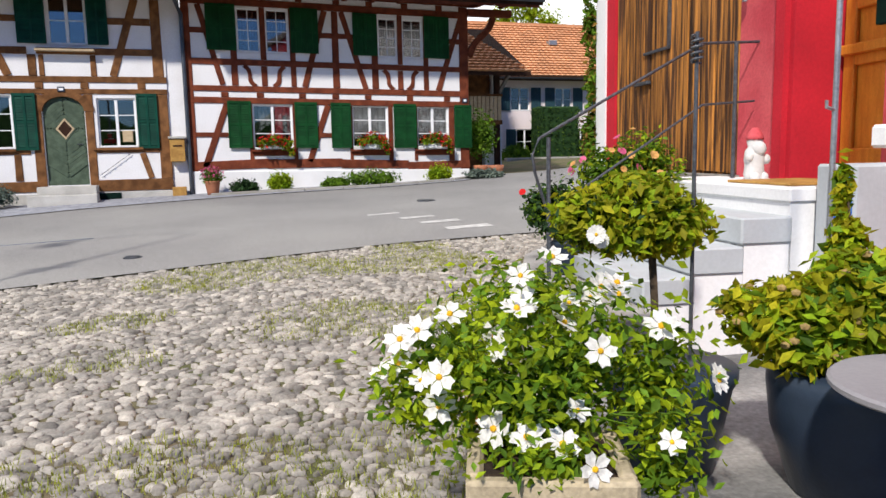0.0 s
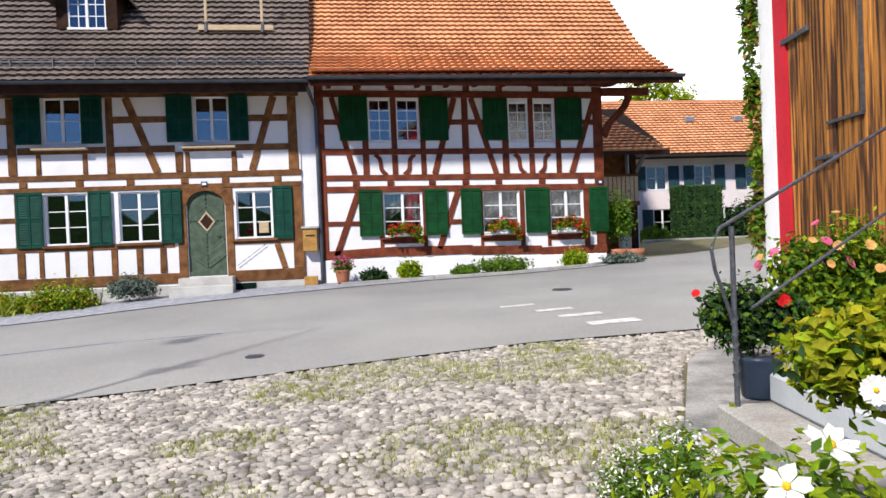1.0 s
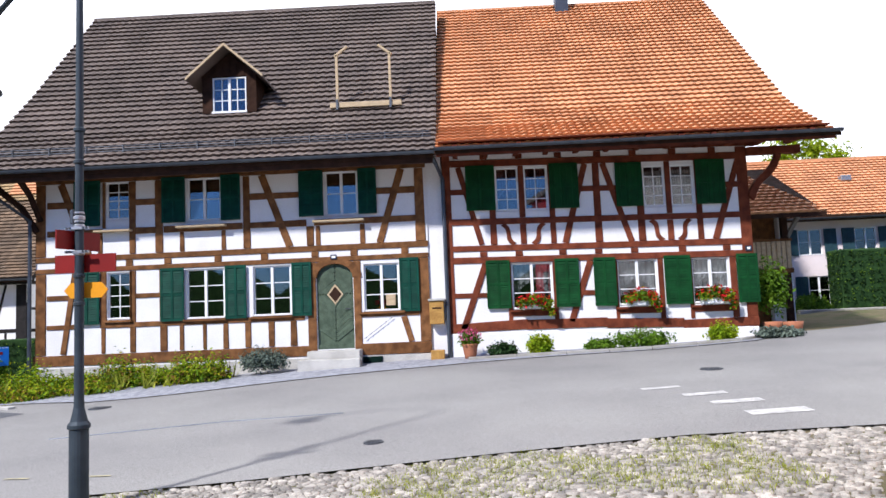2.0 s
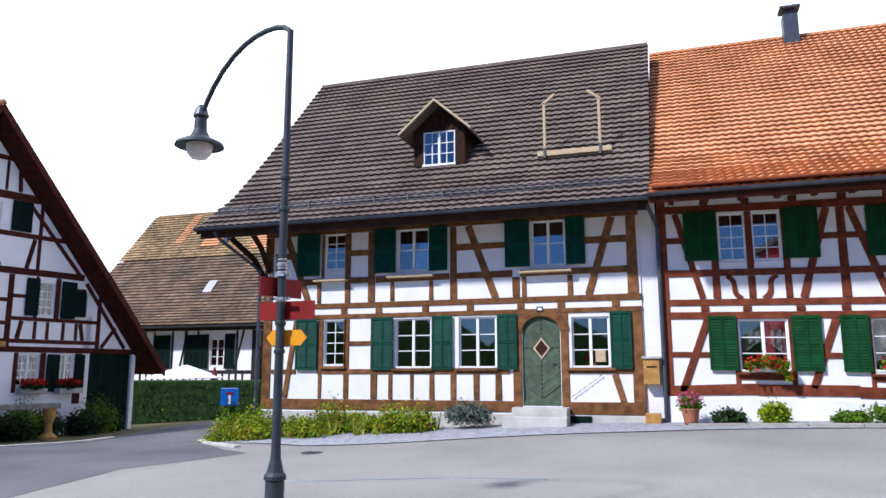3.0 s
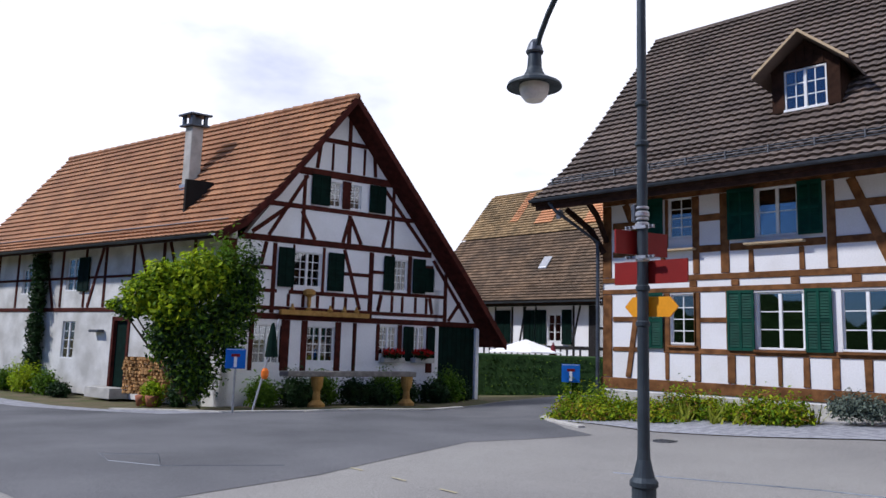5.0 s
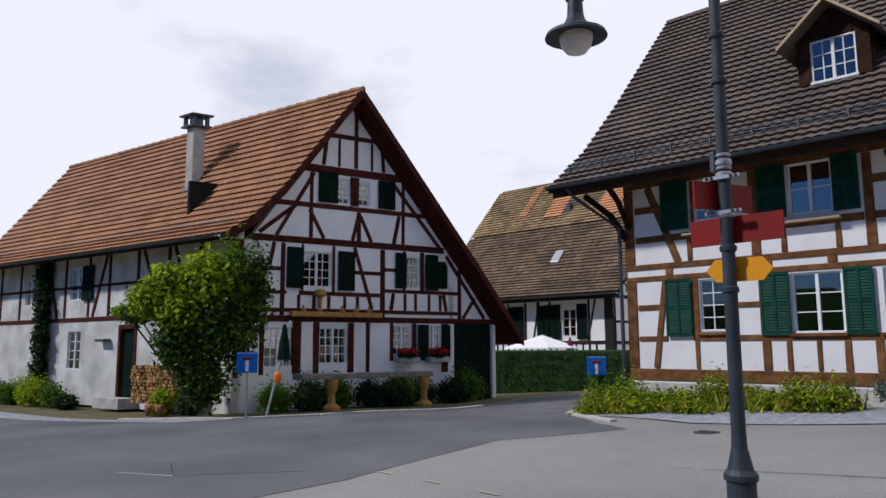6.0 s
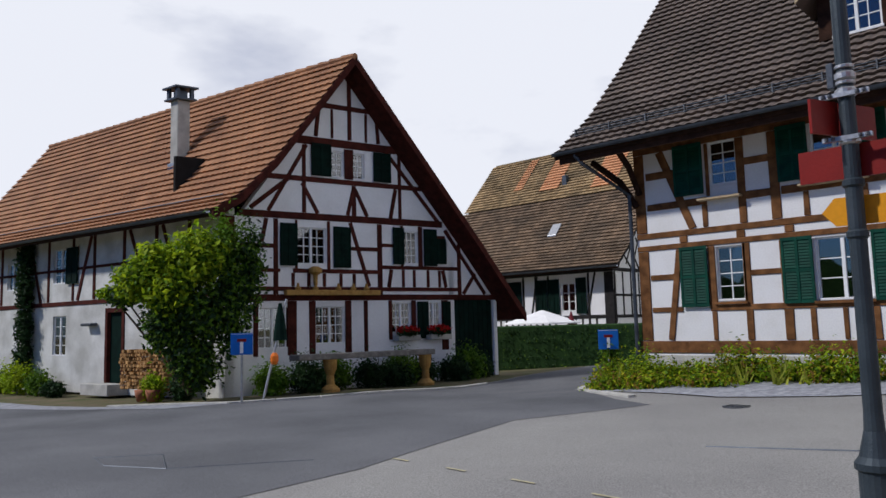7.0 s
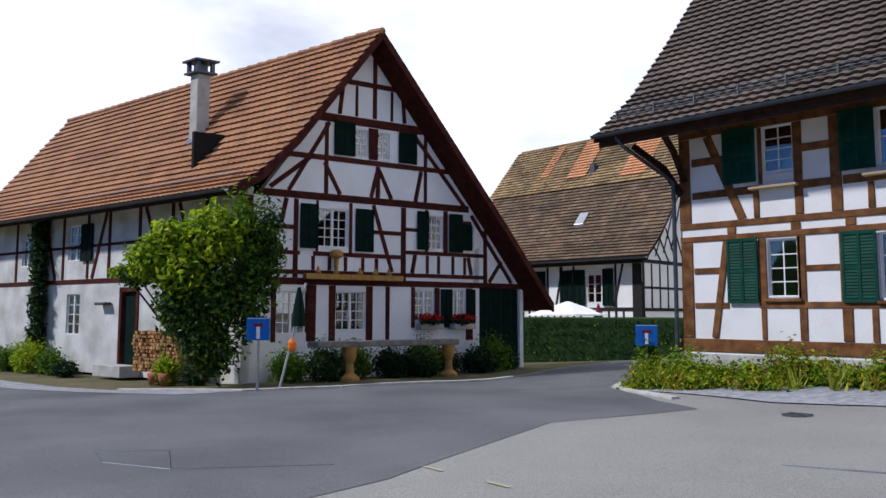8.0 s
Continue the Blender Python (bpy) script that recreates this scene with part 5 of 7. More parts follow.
# ---- the red house by the steps ----
FR = Frame(4.156, 0.109, (0.16, 0.987), (0.987, -0.16))
house_r = thing("red_house", 8, 3, -0.3, "red rendered house with a brown barn door and white corner", "house")
for u0, u1, d, z0, z1, m, lab in ((8.28, 8.6, -0.02, -0.6, 6.6, WHITEWALL, "white painted corner pilaster"), (8.02, 8.28, 0.0, -0.6, 6.6, RED, ""), (5.2, 8.02, 0.12, -0.6, 6.6, RED, ""), (4.62, 5.2, 0.0, -0.6, 6.6, REDPALE, "faded red render"), (4.5, 4.62, -0.05, -0.6, 6.6, RED, "red door surround"), (3.05, 3.42, -0.02, -0.6, 6.6, REDPALE, "faded red render"), (1.2, 3.05, 0.0, -0.6, 6.6, REDPALE, "faded red render"), (3.42, 4.5, 0.0, 3.0, 6.6, RED, "")):
    part("wall", slab(FR, u0, u1, d, 0.4, z0, z1), m, house_r, lab)
part("reveal", slab(FR, 4.44, 4.5, 0.0, 0.6, -0.6, 3.0), RED, house_r)
part("reveal", slab(FR, 3.42, 3.48, 0.0, 0.6, -0.6, 3.0), REDPALE, house_r)
part("wall", slab(FR, 1.2, 8.6, 8.0, 8.3, -0.6, 6.6), WHITEWALL, house_r)
part("wall", slab(FR, 8.3, 8.6, 0.4, 8.0, -0.6, 6.6), WHITEWALL, house_r)
part("wall", slab(FR, 1.2, 1.5, 0.4, 8.0, -0.6, 6.6), WHITEWALL, house_r)
part("roof", slab(FR, 0.8, 9.0, -0.2, 8.8, 6.6, 6.85), TILE_DK, house_r)
door_r = part("door", slab(FR, 3.48, 4.44, 0.45, 0.52, 0.73, 2.95), OCHRE, house_r, "ochre varnished panelled front door, closed")
for u0, u1, z0, z1 in ((3.5, 3.62, 0.73, 2.9), (4.3, 4.42, 0.73, 2.9), (3.62, 4.3, 0.73, 0.95), (3.62, 4.3, 1.58, 1.70), (3.62, 4.3, 2.0, 2.1), (3.62, 4.3, 2.75, 2.9)):
    part("door_rail", slab(FR, u0, u1, 0.41, 0.45, z0, z1, 0.008), OCHRE, door_r)
part("door_ledge", slab(FR, 3.55, 4.4, 0.36, 0.45, 1.66, 1.74, 0.01), OCHRE, door_r)
barn = part("barn_door", slab(FR, 5.2, 8.02, 0.06, 0.12, 0.72, 5.2), BARN, house_r, "sun-browned vertical board barn door, closed")
rb = random.Random(3)
u = 5.21
while u < 8.0:
    wd = min(rb.uniform(0.09, 0.19), 8.02 - u)
    part("board", slab(FR, u, u + wd - 0.008, 0.02 + rb.uniform(0, 0.014), 0.06, 0.74 + rb.uniform(0, 0.02), 5.2, 0.004), BARN, barn)
    u += wd
part("door_sill", slab(FR, 5.15, 8.05, -0.04, 0.12, 0.66, 0.73, 0.008), GREYWOOD, barn)
part("hatch_edge", slab(FR, 6.58, 7.2, 0.0, 0.03, 2.03, 2.06), IRON, barn)
part("hatch_edge", slab(FR, 6.57, 6.6, 0.0, 0.03, 2.06, 3.6), IRON, barn)
part("latch", slab(FR, 7.02, 7.38, -0.03, 0.02, 1.70, 1.74, 0.005), IRON, barn, "iron latch")
part("hinge", slab(FR, 7.5, 8.1, -0.01, 0.02, 3.02, 3.08, 0.005), IRON, barn)
part("pipe", tube([FR.at(5.05, -0.06, 2.2), FR.at(5.05, -0.06, 5.0)], 0.02, 6), GALV, house_r)
part("window_ledge", slab(FR, 2.2, 3.42, -0.14, 0.0, 0.95, 1.1, 0.02), WHITEPAINT, house_r)
part("window", slab(FR, 2.2, 3.38, -0.02, 0.02, 1.2, 1.75), WHITEPAINT, house_r)
part("shutter", slab(FR, 2.9, 3.5, -0.08, -0.03, 1.74, 3.0, 0.006), GREEN_DK, house_r)

# ---- the outside stair ----
FS = Frame(3.14, 4.89, (0.16, 0.987), (0.987, -0.16))
stair = thing("outside_stair", 4.0, 4.2, -0.4, "painted concrete steps up to the landing", "stair", kind="structure")
for i in range(5):
    z, d = -0.185 + 0.18 * i, -0.62 + 0.325 * i
    low = -1.25 if i > 1 else -1.5
    part("step", slab(FS, low, 0.02, d, d + 0.35, z - 0.17, z, 0.012), STEPPAINT if i > 1 else STEPSTONE, stair)
    part("riser", slab(FS, low + 0.02, 0.0, d + 0.03, d + 0.352, -0.75, z - 0.168), WHITEWALL, stair)
part("landing", slab(FS, -1.25, 0.95, 1.0, 1.78, 0.62, 0.715, 0.012), WHITEWALL, stair)
part("landing_base", slab(FS, -1.23, 0.93, 1.02, 1.77, -0.7, 0.62), WHITEWALL, stair)
part("parapet", slab(FS, -1.62, -1.27, 1.16, 1.9, -0.6, 0.86, 0.015), STEPPAINT, stair, "pale grey painted parapet")
part("parapet_end", slab(FS, -1.6, -1.42, 1.14, 1.16, 0.45, 0.80), SIGNBLUE, stair, "blue enamel panel")
tagged(part("door_mat", slab(FS, -1.1, -0.35, 1.1, 1.7, 0.717, 0.735, 0.004), GOLDWOOD), "brown coir door mat on the landing", "mat")

rail = thing("handrail", 2.94, 4.87, -0.02, "twisted wrought-iron handrail beside the steps", "railing")
part("post", tube([(2.94, 4.87, -0.02), (2.94, 4.87, 1.08)], 0.017, 8), IRON, rail)
part("twist", tube([(2.94 + 0.012 * math.cos(k * 0.9), 4.87 + 0.012 * math.sin(k * 0.9), 0.15 + k * 0.011) for k in range(40)], 0.013, 6), IRON, rail)
part("bar", tube([(2.96, 4.88, 0.42), (2.9, 4.87, 0.6), (2.82, 4.86, 0.82), (2.8, 4.86, 0.95), (2.86, 4.87, 1.07), (3.0, 4.88, 1.14), (4.42, 5.02, 1.83), (4.95, 4.96, 1.85)], 0.012, 8), IRON, rail)
part("bar", tube([(3.06, 4.88, 0.58), (4.42, 5.0, 1.33), (4.9, 4.95, 1.36)], 0.010, 8), IRON, rail)
part("post", tube([(4.72, 4.97, 0.72), (4.72, 4.97, 1.84)], 0.018, 8), IRON, rail)
stake = thing("plant_stake", 2.45, 2.50, -0.4, "dark iron plant stake with a coiled top", "plant stake")
part("rod", tube([(2.45, 2.50, -0.4), (2.45, 2.50, 1.46)], 0.009, 8), IRON, stake)
part("coil", tube([(2.45 + 0.022 * math.cos(k * 0.7), 2.50 + 0.022 * math.sin(k * 0.7), 1.33 + k * 0.0028) for k in range(42)], 0.006, 6), IRON, stake)
pole2 = thing("standing_pipe", 3.2, 2.4, -0.4, "grey steel pipe standing by the pots", "pipe")
part("pipe", tube([(3.14, 2.43, -0.4), (3.14, 2.43, 3.5)], 0.013, 10), GALV, pole2)
part("bracket", tube([(3.14, 2.43, 1.13), (3.07, 2.41, 1.14), (3.07, 2.41, 1.17)], 0.008, 6), GALV, pole2)

# ---- lamp post with direction boards ----
PX, PY = -2.81, 8.0
gz = ground(PX, PY)
lamp = thing("street_lamp", PX, PY, gz, "grey-green swan-neck street lamp on the cobbles", "street lamp")
part("base", lathe(PX, PY, gz - 0.05, [(0.083, 0), (0.083, 0.76), (0.097, 0.77), (0.097, 0.80), (0.074, 0.83), (0.047, 0.945)], 20), POLEPAINT, lamp)
part("pole", lathe(PX, PY, gz + 0.89, [(0.046, 0), (0.042, 0.1), (0.038, 1.6), (0.034, 3.0), (0.03, 4.0)], 16), POLEPAINT, lamp)
for h in (1.80, 2.05, 2.26, 2.50, 2.58, 3.1, 3.4):
    part("collar", lathe(PX, PY, gz + h, [(0.04, 0), (0.05, 0.01), (0.05, 0.035), (0.04, 0.045)], 16), GALV if 2.2 < h < 2.6 else POLEPAINT, lamp)
LX, LY = -4.27, 8.66
top = gz + 4.88
neck = [(PX, PY, top - 0.02)]
for k in range(1, 13):
    a = math.pi * k / 12
    s = (1 - math.cos(a)) / 2
    neck.append((PX + (LX - PX) * s, PY + (LY - PY) * s, top - 0.05 + 0.22 * max(0.0, math.sin(a)) ** 0.8 - 0.5 * s ** 3))
neck.append((LX, LY, top - 0.95))
part("neck", tube(neck, 0.026, 10), POLEPAINT, lamp)
lz = 3.69
part("lamp_housing", lathe(LX, LY, lz, [(0.062, 0.28), (0.07, 0.14), (0.085, 0.1), (0.11, 0.055), (0.25, -0.02), (0.262, -0.05), (0.25, -0.055), (0.13, -0.02)], 28), POLEPAINT, lamp, "flared grey lamp hood")
part("cap", lathe(LX, LY, lz + 0.28, [(0.075, 0), (0.085, 0.02), (0.06, 0.1), (0.03, 0.14)], 20), METAL, lamp)
globe = part("globe", lathe(LX, LY, lz - 0.2, [(0.03, 0.0), (0.085, 0.02), (0.125, 0.07), (0.14, 0.13), (0.14, 0.17)], 24), PORCELAIN, lamp, "pale frosted glass bowl")
tb = math.atan2(LY - PY, LX - PX)
for z, left, right, h, m, pt, yaw in ((gz + 2.40, 0.2, 0.26, 0.17, SIGNRED, 0.0, 1.17), (gz + 2.19, 0.26, 0.32, 0.165, SIGNRED, 0.0, -0.06), (gz + 1.945, 0.16, 0.24, 0.14, SIGNYEL, 0.06, 0.03)):
    back = Vector((-math.sin(yaw), math.cos(yaw), 0)) * 0.05
    for s, L in ((-1, left), (1, right)):
        d = Vector((math.cos(yaw) * s, math.sin(yaw) * s, 0))
        nrm = Vector((-d.y, d.x, 0)) * 0.008
        o = Vector((PX, PY, z)) + back
        pts = [(0.01, -h / 2), (L - pt, -h / 2), (L, 0), (L - pt, h / 2), (0.01, h / 2)]
        bm = bmesh.new()
        a = [bm.verts.new(o + d * u - nrm + Vector((0, 0, v))) for u, v in pts]
        b = [bm.verts.new(o + d * u + nrm + Vector((0, 0, v))) for u, v in pts]
        bm.faces.new(a)
        bm.faces.new(b[::-1])
        for i in range(5):
            bm.faces.new((a[i], a[(i + 1) % 5], b[(i + 1) % 5], b[i]))
        part("direction_board", bm, m, lamp, "red direction board" if pt == 0 else "yellow arrow board")
for h in (2.28, 2.495):
    part("bracket_plate", slab(WORLDF, PX - 0.11, PX + 0.11, PY - 0.052, PY - 0.03, gz + h, gz + h + 0.022), GALV, lamp)
    for u in (-0.09, -0.06, 0.06, 0.09):
        part("bolt", lathe(PX + u, PY - 0.056, gz + h + 0.004, [(0.009, 0), (0.009, 0.016)], 8), IRON, lamp)
for h in (2.56, 2.64):
    part("strap", lathe(PX, PY, gz + h, [(0.043, 0), (0.046, 0.004), (0.046, 0.014), (0.043, 0.018)], 16), GALV, lamp)
part("cable_box", slab(WORLDF, PX - 0.075, PX - 0.04, PY - 0.03, PY + 0.03, gz + 2.55, gz + 2.68, 0.006), METAL, lamp)


def road_sign(x, y, facing, label, board_z, size):
    """A blue dead-end sign on a steel post."""
    z = ground(x, y)
    s = thing("road_sign", x, y, z, label, "road sign", "dead-end signs")
    part("post", tube([(x, y, z), (x, y, board_z + size * 0.4)], 0.03, 10), GALV, s)
    f = Frame(x, y, (math.cos(facing), math.sin(facing)), (-math.sin(facing), math.cos(facing)))
    h = size / 2
    b = part("board", slab(f, -h, h, -0.05, -0.035, board_z - h, board_z + h, 0.004), SIGNBLUE, s, "blue square board")
    part("rim", slab(f, -h * 0.94, h * 0.94, -0.052, -0.05, board_z + h * 0.9, board_z + h * 0.94), WHITEPAINT, b)
    part("symbol_stem", slab(f, -h * 0.15, h * 0.15, -0.055, -0.05, board_z - h * 0.85, board_z + h * 0.2), WHITEPAINT, b)
    part("symbol_bar", slab(f, -h * 0.42, h * 0.42, -0.056, -0.05, board_z + h * 0.2, board_z + h * 0.48), SIGNRED, b)


road_sign(-17.04, 13.39, radians(52), "blue dead-end sign on a steel post beside the bed", 0.70, 0.50)
road_sign(-10.9, 19.35, radians(35), "blue dead-end sign overgrown by the hedge", 0.58, 0.46)

# ---- cobbles ----
def stone_mesh(rng, r):
    """A rounded river stone: a squashed, uneven dome of two rings and a crown."""
    k = 8
    sx, sy, h = r * rng.uniform(0.9, 1.55), r * rng.uniform(0.62, 0.92), r * rng.uniform(0.22, 0.4)
    turn = rng.uniform(0, math.tau)
    verts = []
    for f, z in ((1.0, -0.02), (0.86, h * 0.62), (0.45, h * 0.95)):
        for i in range(k):
            a = math.tau * i / k
            wob = 1 + 0.10 * math.sin(3 * a + turn * 5) + 0.06 * math.sin(2 * a + turn)
            x, y = sx * f * wob * math.cos(a), sy * f * wob * math.sin(a)
            verts.append((x * math.cos(turn) - y * math.sin(turn), x * math.sin(turn) + y * math.cos(turn), z))
    verts.append((0, 0, h))
    faces = [(q * k + i, q * k + (i + 1) % k, (q + 1) * k + (i + 1) % k, (q + 1) * k + i) for q in range(2) for i in range(k)]
    faces += [(2 * k + i, 2 * k + (i + 1) % k, 3 * k) for i in range(k)]
    return verts, faces


rc = random.Random(11)
kinds = [stone_mesh(rc, 0.044) for _ in range(24)]
shared = []
for v, f in kinds:
    me = bpy.data.meshes.new("cobble")
    me.from_pydata(v, [], f)
    me.materials.append(PEBBLE)
    me.polygons.foreach_set("use_smooth", [True] * len(me.polygons))
    shared.append(me)
EDGE = [(-9.0, 3.6), (-6.5, 4.8), (-5.1, 6.65), (-4.6, 7.45), (-3.95, 8.05), (-3.0, 8.55), (-1.65, 8.7), (0.7, 9.1), (3.0, 9.45), (5.3, 9.4)]


def road_y(x):
    for (a, b), (c, d) in zip(EDGE, EDGE[1:]):
        if a <= x <= c:
            return b + (d - b) * (x - a) / (c - a)
    return 9.3 if x > 5 else 3.0


def court_x(y):
    pts = [(-4.0, 1.7), (2.0, 1.75), (3.4, 2.3), (5.2, 2.75), (7.6, 4.0), (8.9, 5.3), (12, 6.5)]
    for (a, b), (c, d) in zip(pts, pts[1:]):
        if a <= y <= c:
            return b + (d - b) * (y - a) / (c - a)
    return 1.7


cobbles = thing("cobble_paving", 0, 5, ground(0, 5), "rounded grey and tan river cobbles with mossy joints", "paving", kind="structure")
verts, faces, singles = [], [], 0
step = 0.073
y = 0.6
row = 0
while y < 9.7:
    x = -7.0 + (row % 2) * step / 2
    while x < 5.4:
        px, py = x + rc.uniform(-0.024, 0.024), y + rc.uniform(-0.024, 0.024)
        if py < road_y(px) + 0.01 and px < court_x(py) - 0.04:
            i = rc.randrange(len(kinds))
            z = ground(px, py) - 0.022 + rc.uniform(-0.008, 0.008)
            s = rc.uniform(0.62, 1.22)
            if singles < 300 and 0.2 < px < 2.0 and 2.9 < py < 5.0:
                ob = new("cobble", shared[i])
                ob.matrix_world = Matrix.Translation((px, py, z)) @ Matrix.Scale(s, 4)
                ob.parent = cobbles
                ob.matrix_parent_inverse = cobbles.matrix_world.inverted()
                singles += 1
            else:
                off = len(verts)
                verts += [(px + a * s, py + b * s, z + c * s) for a, b, c in kinds[i][0]]
                faces += [tuple(q + off for q in f) for f in kinds[i][1]]
        x += step
    y += step * 0.86
    row += 1
rest = link("cobbles", verts, faces, PEBBLE, cobbles, "", True)
rest["kind"] = "stuff"

def blades(area, count, height, material, name, seed, parent=None, label="", category="grass"):
    """Thin bent blades that stand in clumps over an area given by a test."""
    rng = np.random.default_rng(seed)
    vs, fs = [], []
    x0, x1, y0, y1, ok = area
    while len(fs) < count:
        cx, cy = rng.uniform(x0, x1), rng.uniform(y0, y1)
        if not ok(cx, cy):
            continue
        for _ in range(int(rng.integers(6, 16))):
            x, y = cx + rng.normal() * 0.05, cy + rng.normal() * 0.05
            z, h, a = ground(x, y) - 0.01, height * rng.uniform(0.4, 1.2), rng.uniform(0, math.tau)
            lean, wd = h * rng.uniform(0.2, 0.8), height * 0.07
            o = len(vs)
            vs += [(x - wd * math.sin(a), y + wd * math.cos(a), z), (x + wd * math.sin(a), y - wd * math.cos(a), z), (x + lean * math.cos(a), y + lean * math.sin(a), z + h)]
            fs.append((o, o + 1, o + 2))
    ob = link(name, vs, fs, material, parent)
    ob["kind"] = "stuff"
    if not parent:
        tagged(ob, label, category)
    return ob


mossy = lambda x, y: y < road_y(x) - 0.1 and x < court_x(y) - 0.1 and noise.noise(Vector((x * 0.55, y * 0.8, 3.0))) > 0.02
blades((-6, 3.5, 1.5, 9.4, mossy), 36000, 0.045, GRASS, "joint_grass", 5, None, "yellow-green moss and grass in the cobble joints", "grass")


# ---- plants and pots ----
def clipped(F, u0, u1, d0, d1, z0, z1, parent, seed, n, leaf):
    """A clipped hedge: a twiggy core under a close coat of small leaves."""
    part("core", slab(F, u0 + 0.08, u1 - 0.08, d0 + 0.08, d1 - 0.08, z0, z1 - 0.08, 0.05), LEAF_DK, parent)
    step = 0.35
    blobs = []
    for i in range(max(1, round((u1 - u0) / step))):
        for k in range(max(1, round((d1 - d0) / step))):
            for q in range(max(1, round((z1 - z0) / step))):
                p = F.at(u0 + (i + 0.5) * step, d0 + (k + 0.5) * step, z0 + (q + 0.5) * step)
                blobs.append((*p, 0.22, 0.22, 0.22))
    leaf_cloud(blobs, n // 2, leaf, LEAF, parent, seed=seed, shell=0.5, ragged=0.1)
    leaf_cloud(blobs, n * 2, leaf, LEAF_DK, parent, seed=seed + 1, shell=0.5, ragged=0.1)


def pot(x, y, z, profile, material, label, name="plant_pot", group=""):
    p = thing(name, x, y, z, label, "plant pot", group)
    part("pot", lathe(x, y, z, profile, 28), material, p, "", True)
    r, h = profile[-1]
    part("soil", lathe(x, y, z + h - 0.05, [(r * 0.9, 0), (r * 0.9, 0.02), (r * 0.3, 0.03)], 20), SOIL, p)
    return p


def stems(parent, base, tips, r, material=None):
    for t in tips:
        b, q = Vector(base), Vector(t)
        m = b.lerp(q, 0.5) + Vector((0.03 * math.sin(q.x * 9), 0.03 * math.cos(q.y * 9), 0.05))
        part("stem", tube([b, m, q], r, 5, taper=[r, r * 0.7, r * 0.35]), material or BARK, parent)


def bloom(parent, blobs, n, r, material, seed, petals=5, centre=True, up=0.4, name="flower", view=None):
    g = random.Random(seed)
    for _ in range(n):
        bx, by, bz, rx, ry, rz = g.choice(blobs)
        d = Vector((g.gauss(0, 1), g.gauss(0, 1) - 0.5, abs(g.gauss(0, 0.8)) + 0.1)).normalized()
        p = Vector((bx + d.x * rx * 1.02, by + d.y * ry * 1.02, bz + d.z * rz * 1.02))
        flower(p.x, p.y, p.z, r * g.uniform(0.75, 1.15), d + Vector((-0.2, -0.5, up)), material, parent, petals, g, centre, name)


gz0 = ground(1.3, 1.55)
planter = thing("stone_planter", 1.30, 1.50, gz0, "weathered beige stone planter on the cobbles", "planter")
FPn = Frame(1.30, 1.50, (0.93, -0.37), (0.37, 0.93))
for u0, u1, d0, d1 in ((-0.24, 0.24, -0.2, -0.15), (-0.24, 0.24, 0.15, 0.2), (-0.24, -0.19, -0.15, 0.15), (0.19, 0.24, -0.15, 0.15)):
    part("side", slab(FPn, u0, u1, d0, d1, gz0, 0.07, 0.012), STONEPOT, planter)
part("soil", slab(FPn, -0.19, 0.19, -0.15, 0.15, gz0, 0.055), SOIL, planter)
rose = thing("white_rose_bush", 1.40, 1.65, 0.04, "bushy white shrub rose in full bloom in the planter", "rose bush")
RB = [(1.25, 1.68, 0.22, 0.30, 0.26, 0.26), (1.52, 1.72, 0.30, 0.32, 0.28, 0.25), (1.10, 1.9, 0.26, 0.24, 0.2, 0.18), (1.74, 1.6, 0.2, 0.2, 0.2, 0.26), (1.5, 2.05, 0.42, 0.34, 0.26, 0.17), (1.62, 1.36, 0.04, 0.13, 0.12, 0.2), (1.02, 1.85, 0.16, 0.18, 0.16, 0.14), (1.32, 1.6, 0.14, 0.2, 0.14, 0.08), (1.3, 1.5, 0.10, 0.22, 0.17, 0.05), (1.26, 1.36, 0.1, 0.24, 0.08, 0.07)]
stems(rose, (1.38, 1.6, 0.04), [(b[0] + 0.12 * k, b[1], b[2] + 0.14) for b in RB for k in (-1, 0, 1)], 0.006, LEAF)
leaf_cloud(RB, 3300, 0.022, LEAF, rose, seed=21, shell=0.2, ragged=0.55)
leaf_cloud(RB, 3900, 0.021, LEAF_LT, rose, seed=22, shell=0.4, ragged=0.7)
bloom(rose, RB[:5] + RB[6:], 34, 0.052, PETAL_W, 4)
bloom(rose, RB[5:], 5, 0.05, PETAL_W, 6)
navy2 = pot(2.22, 2.2, ground(2.22, 2.2), [(0.17, 0), (0.2, 0.03), (0.27, 0.4), (0.29, 0.44), (0.29, 0.48)], NAVY, "slate-blue glazed pot on the concrete", group="blue pots")
std = thing("standard_bush", 2.28, 2.4, ground(2.28, 2.4) + 0.4, "yellow-green standard bush with a ball crown", "bush")
part("trunk", tube([(2.28, 2.36, -0.1), (2.29, 2.4, 0.3), (2.28, 2.42, 0.6)], 0.018, 7), BARK, std)
SB = [(2.2, 2.45, 0.66, 0.24, 0.22, 0.17), (2.02, 2.56, 0.66, 0.16, 0.16, 0.14), (2.36, 2.36, 0.64, 0.16, 0.16, 0.15), (2.22, 2.45, 0.79, 0.17, 0.15, 0.08)]
stems(std, (2.28, 2.42, 0.48), [(b[0], b[1], b[2] - 0.02) for b in SB], 0.009)
leaf_cloud(SB, 3000, 0.027, LEAF_LT, std, seed=31, shell=0.4)
leaf_cloud(SB, 1900, 0.027, LEAF_GOLD, std, seed=32, shell=0.7)
leaf_cloud(SB[:2], 900, 0.024, LEAF_DK, std, seed=33, shell=0.3)
flower(1.93, 2.30, 0.62, 0.042, (-0.5, -0.8, 0.2), PETAL_W, std, 9, random.Random(2), True)
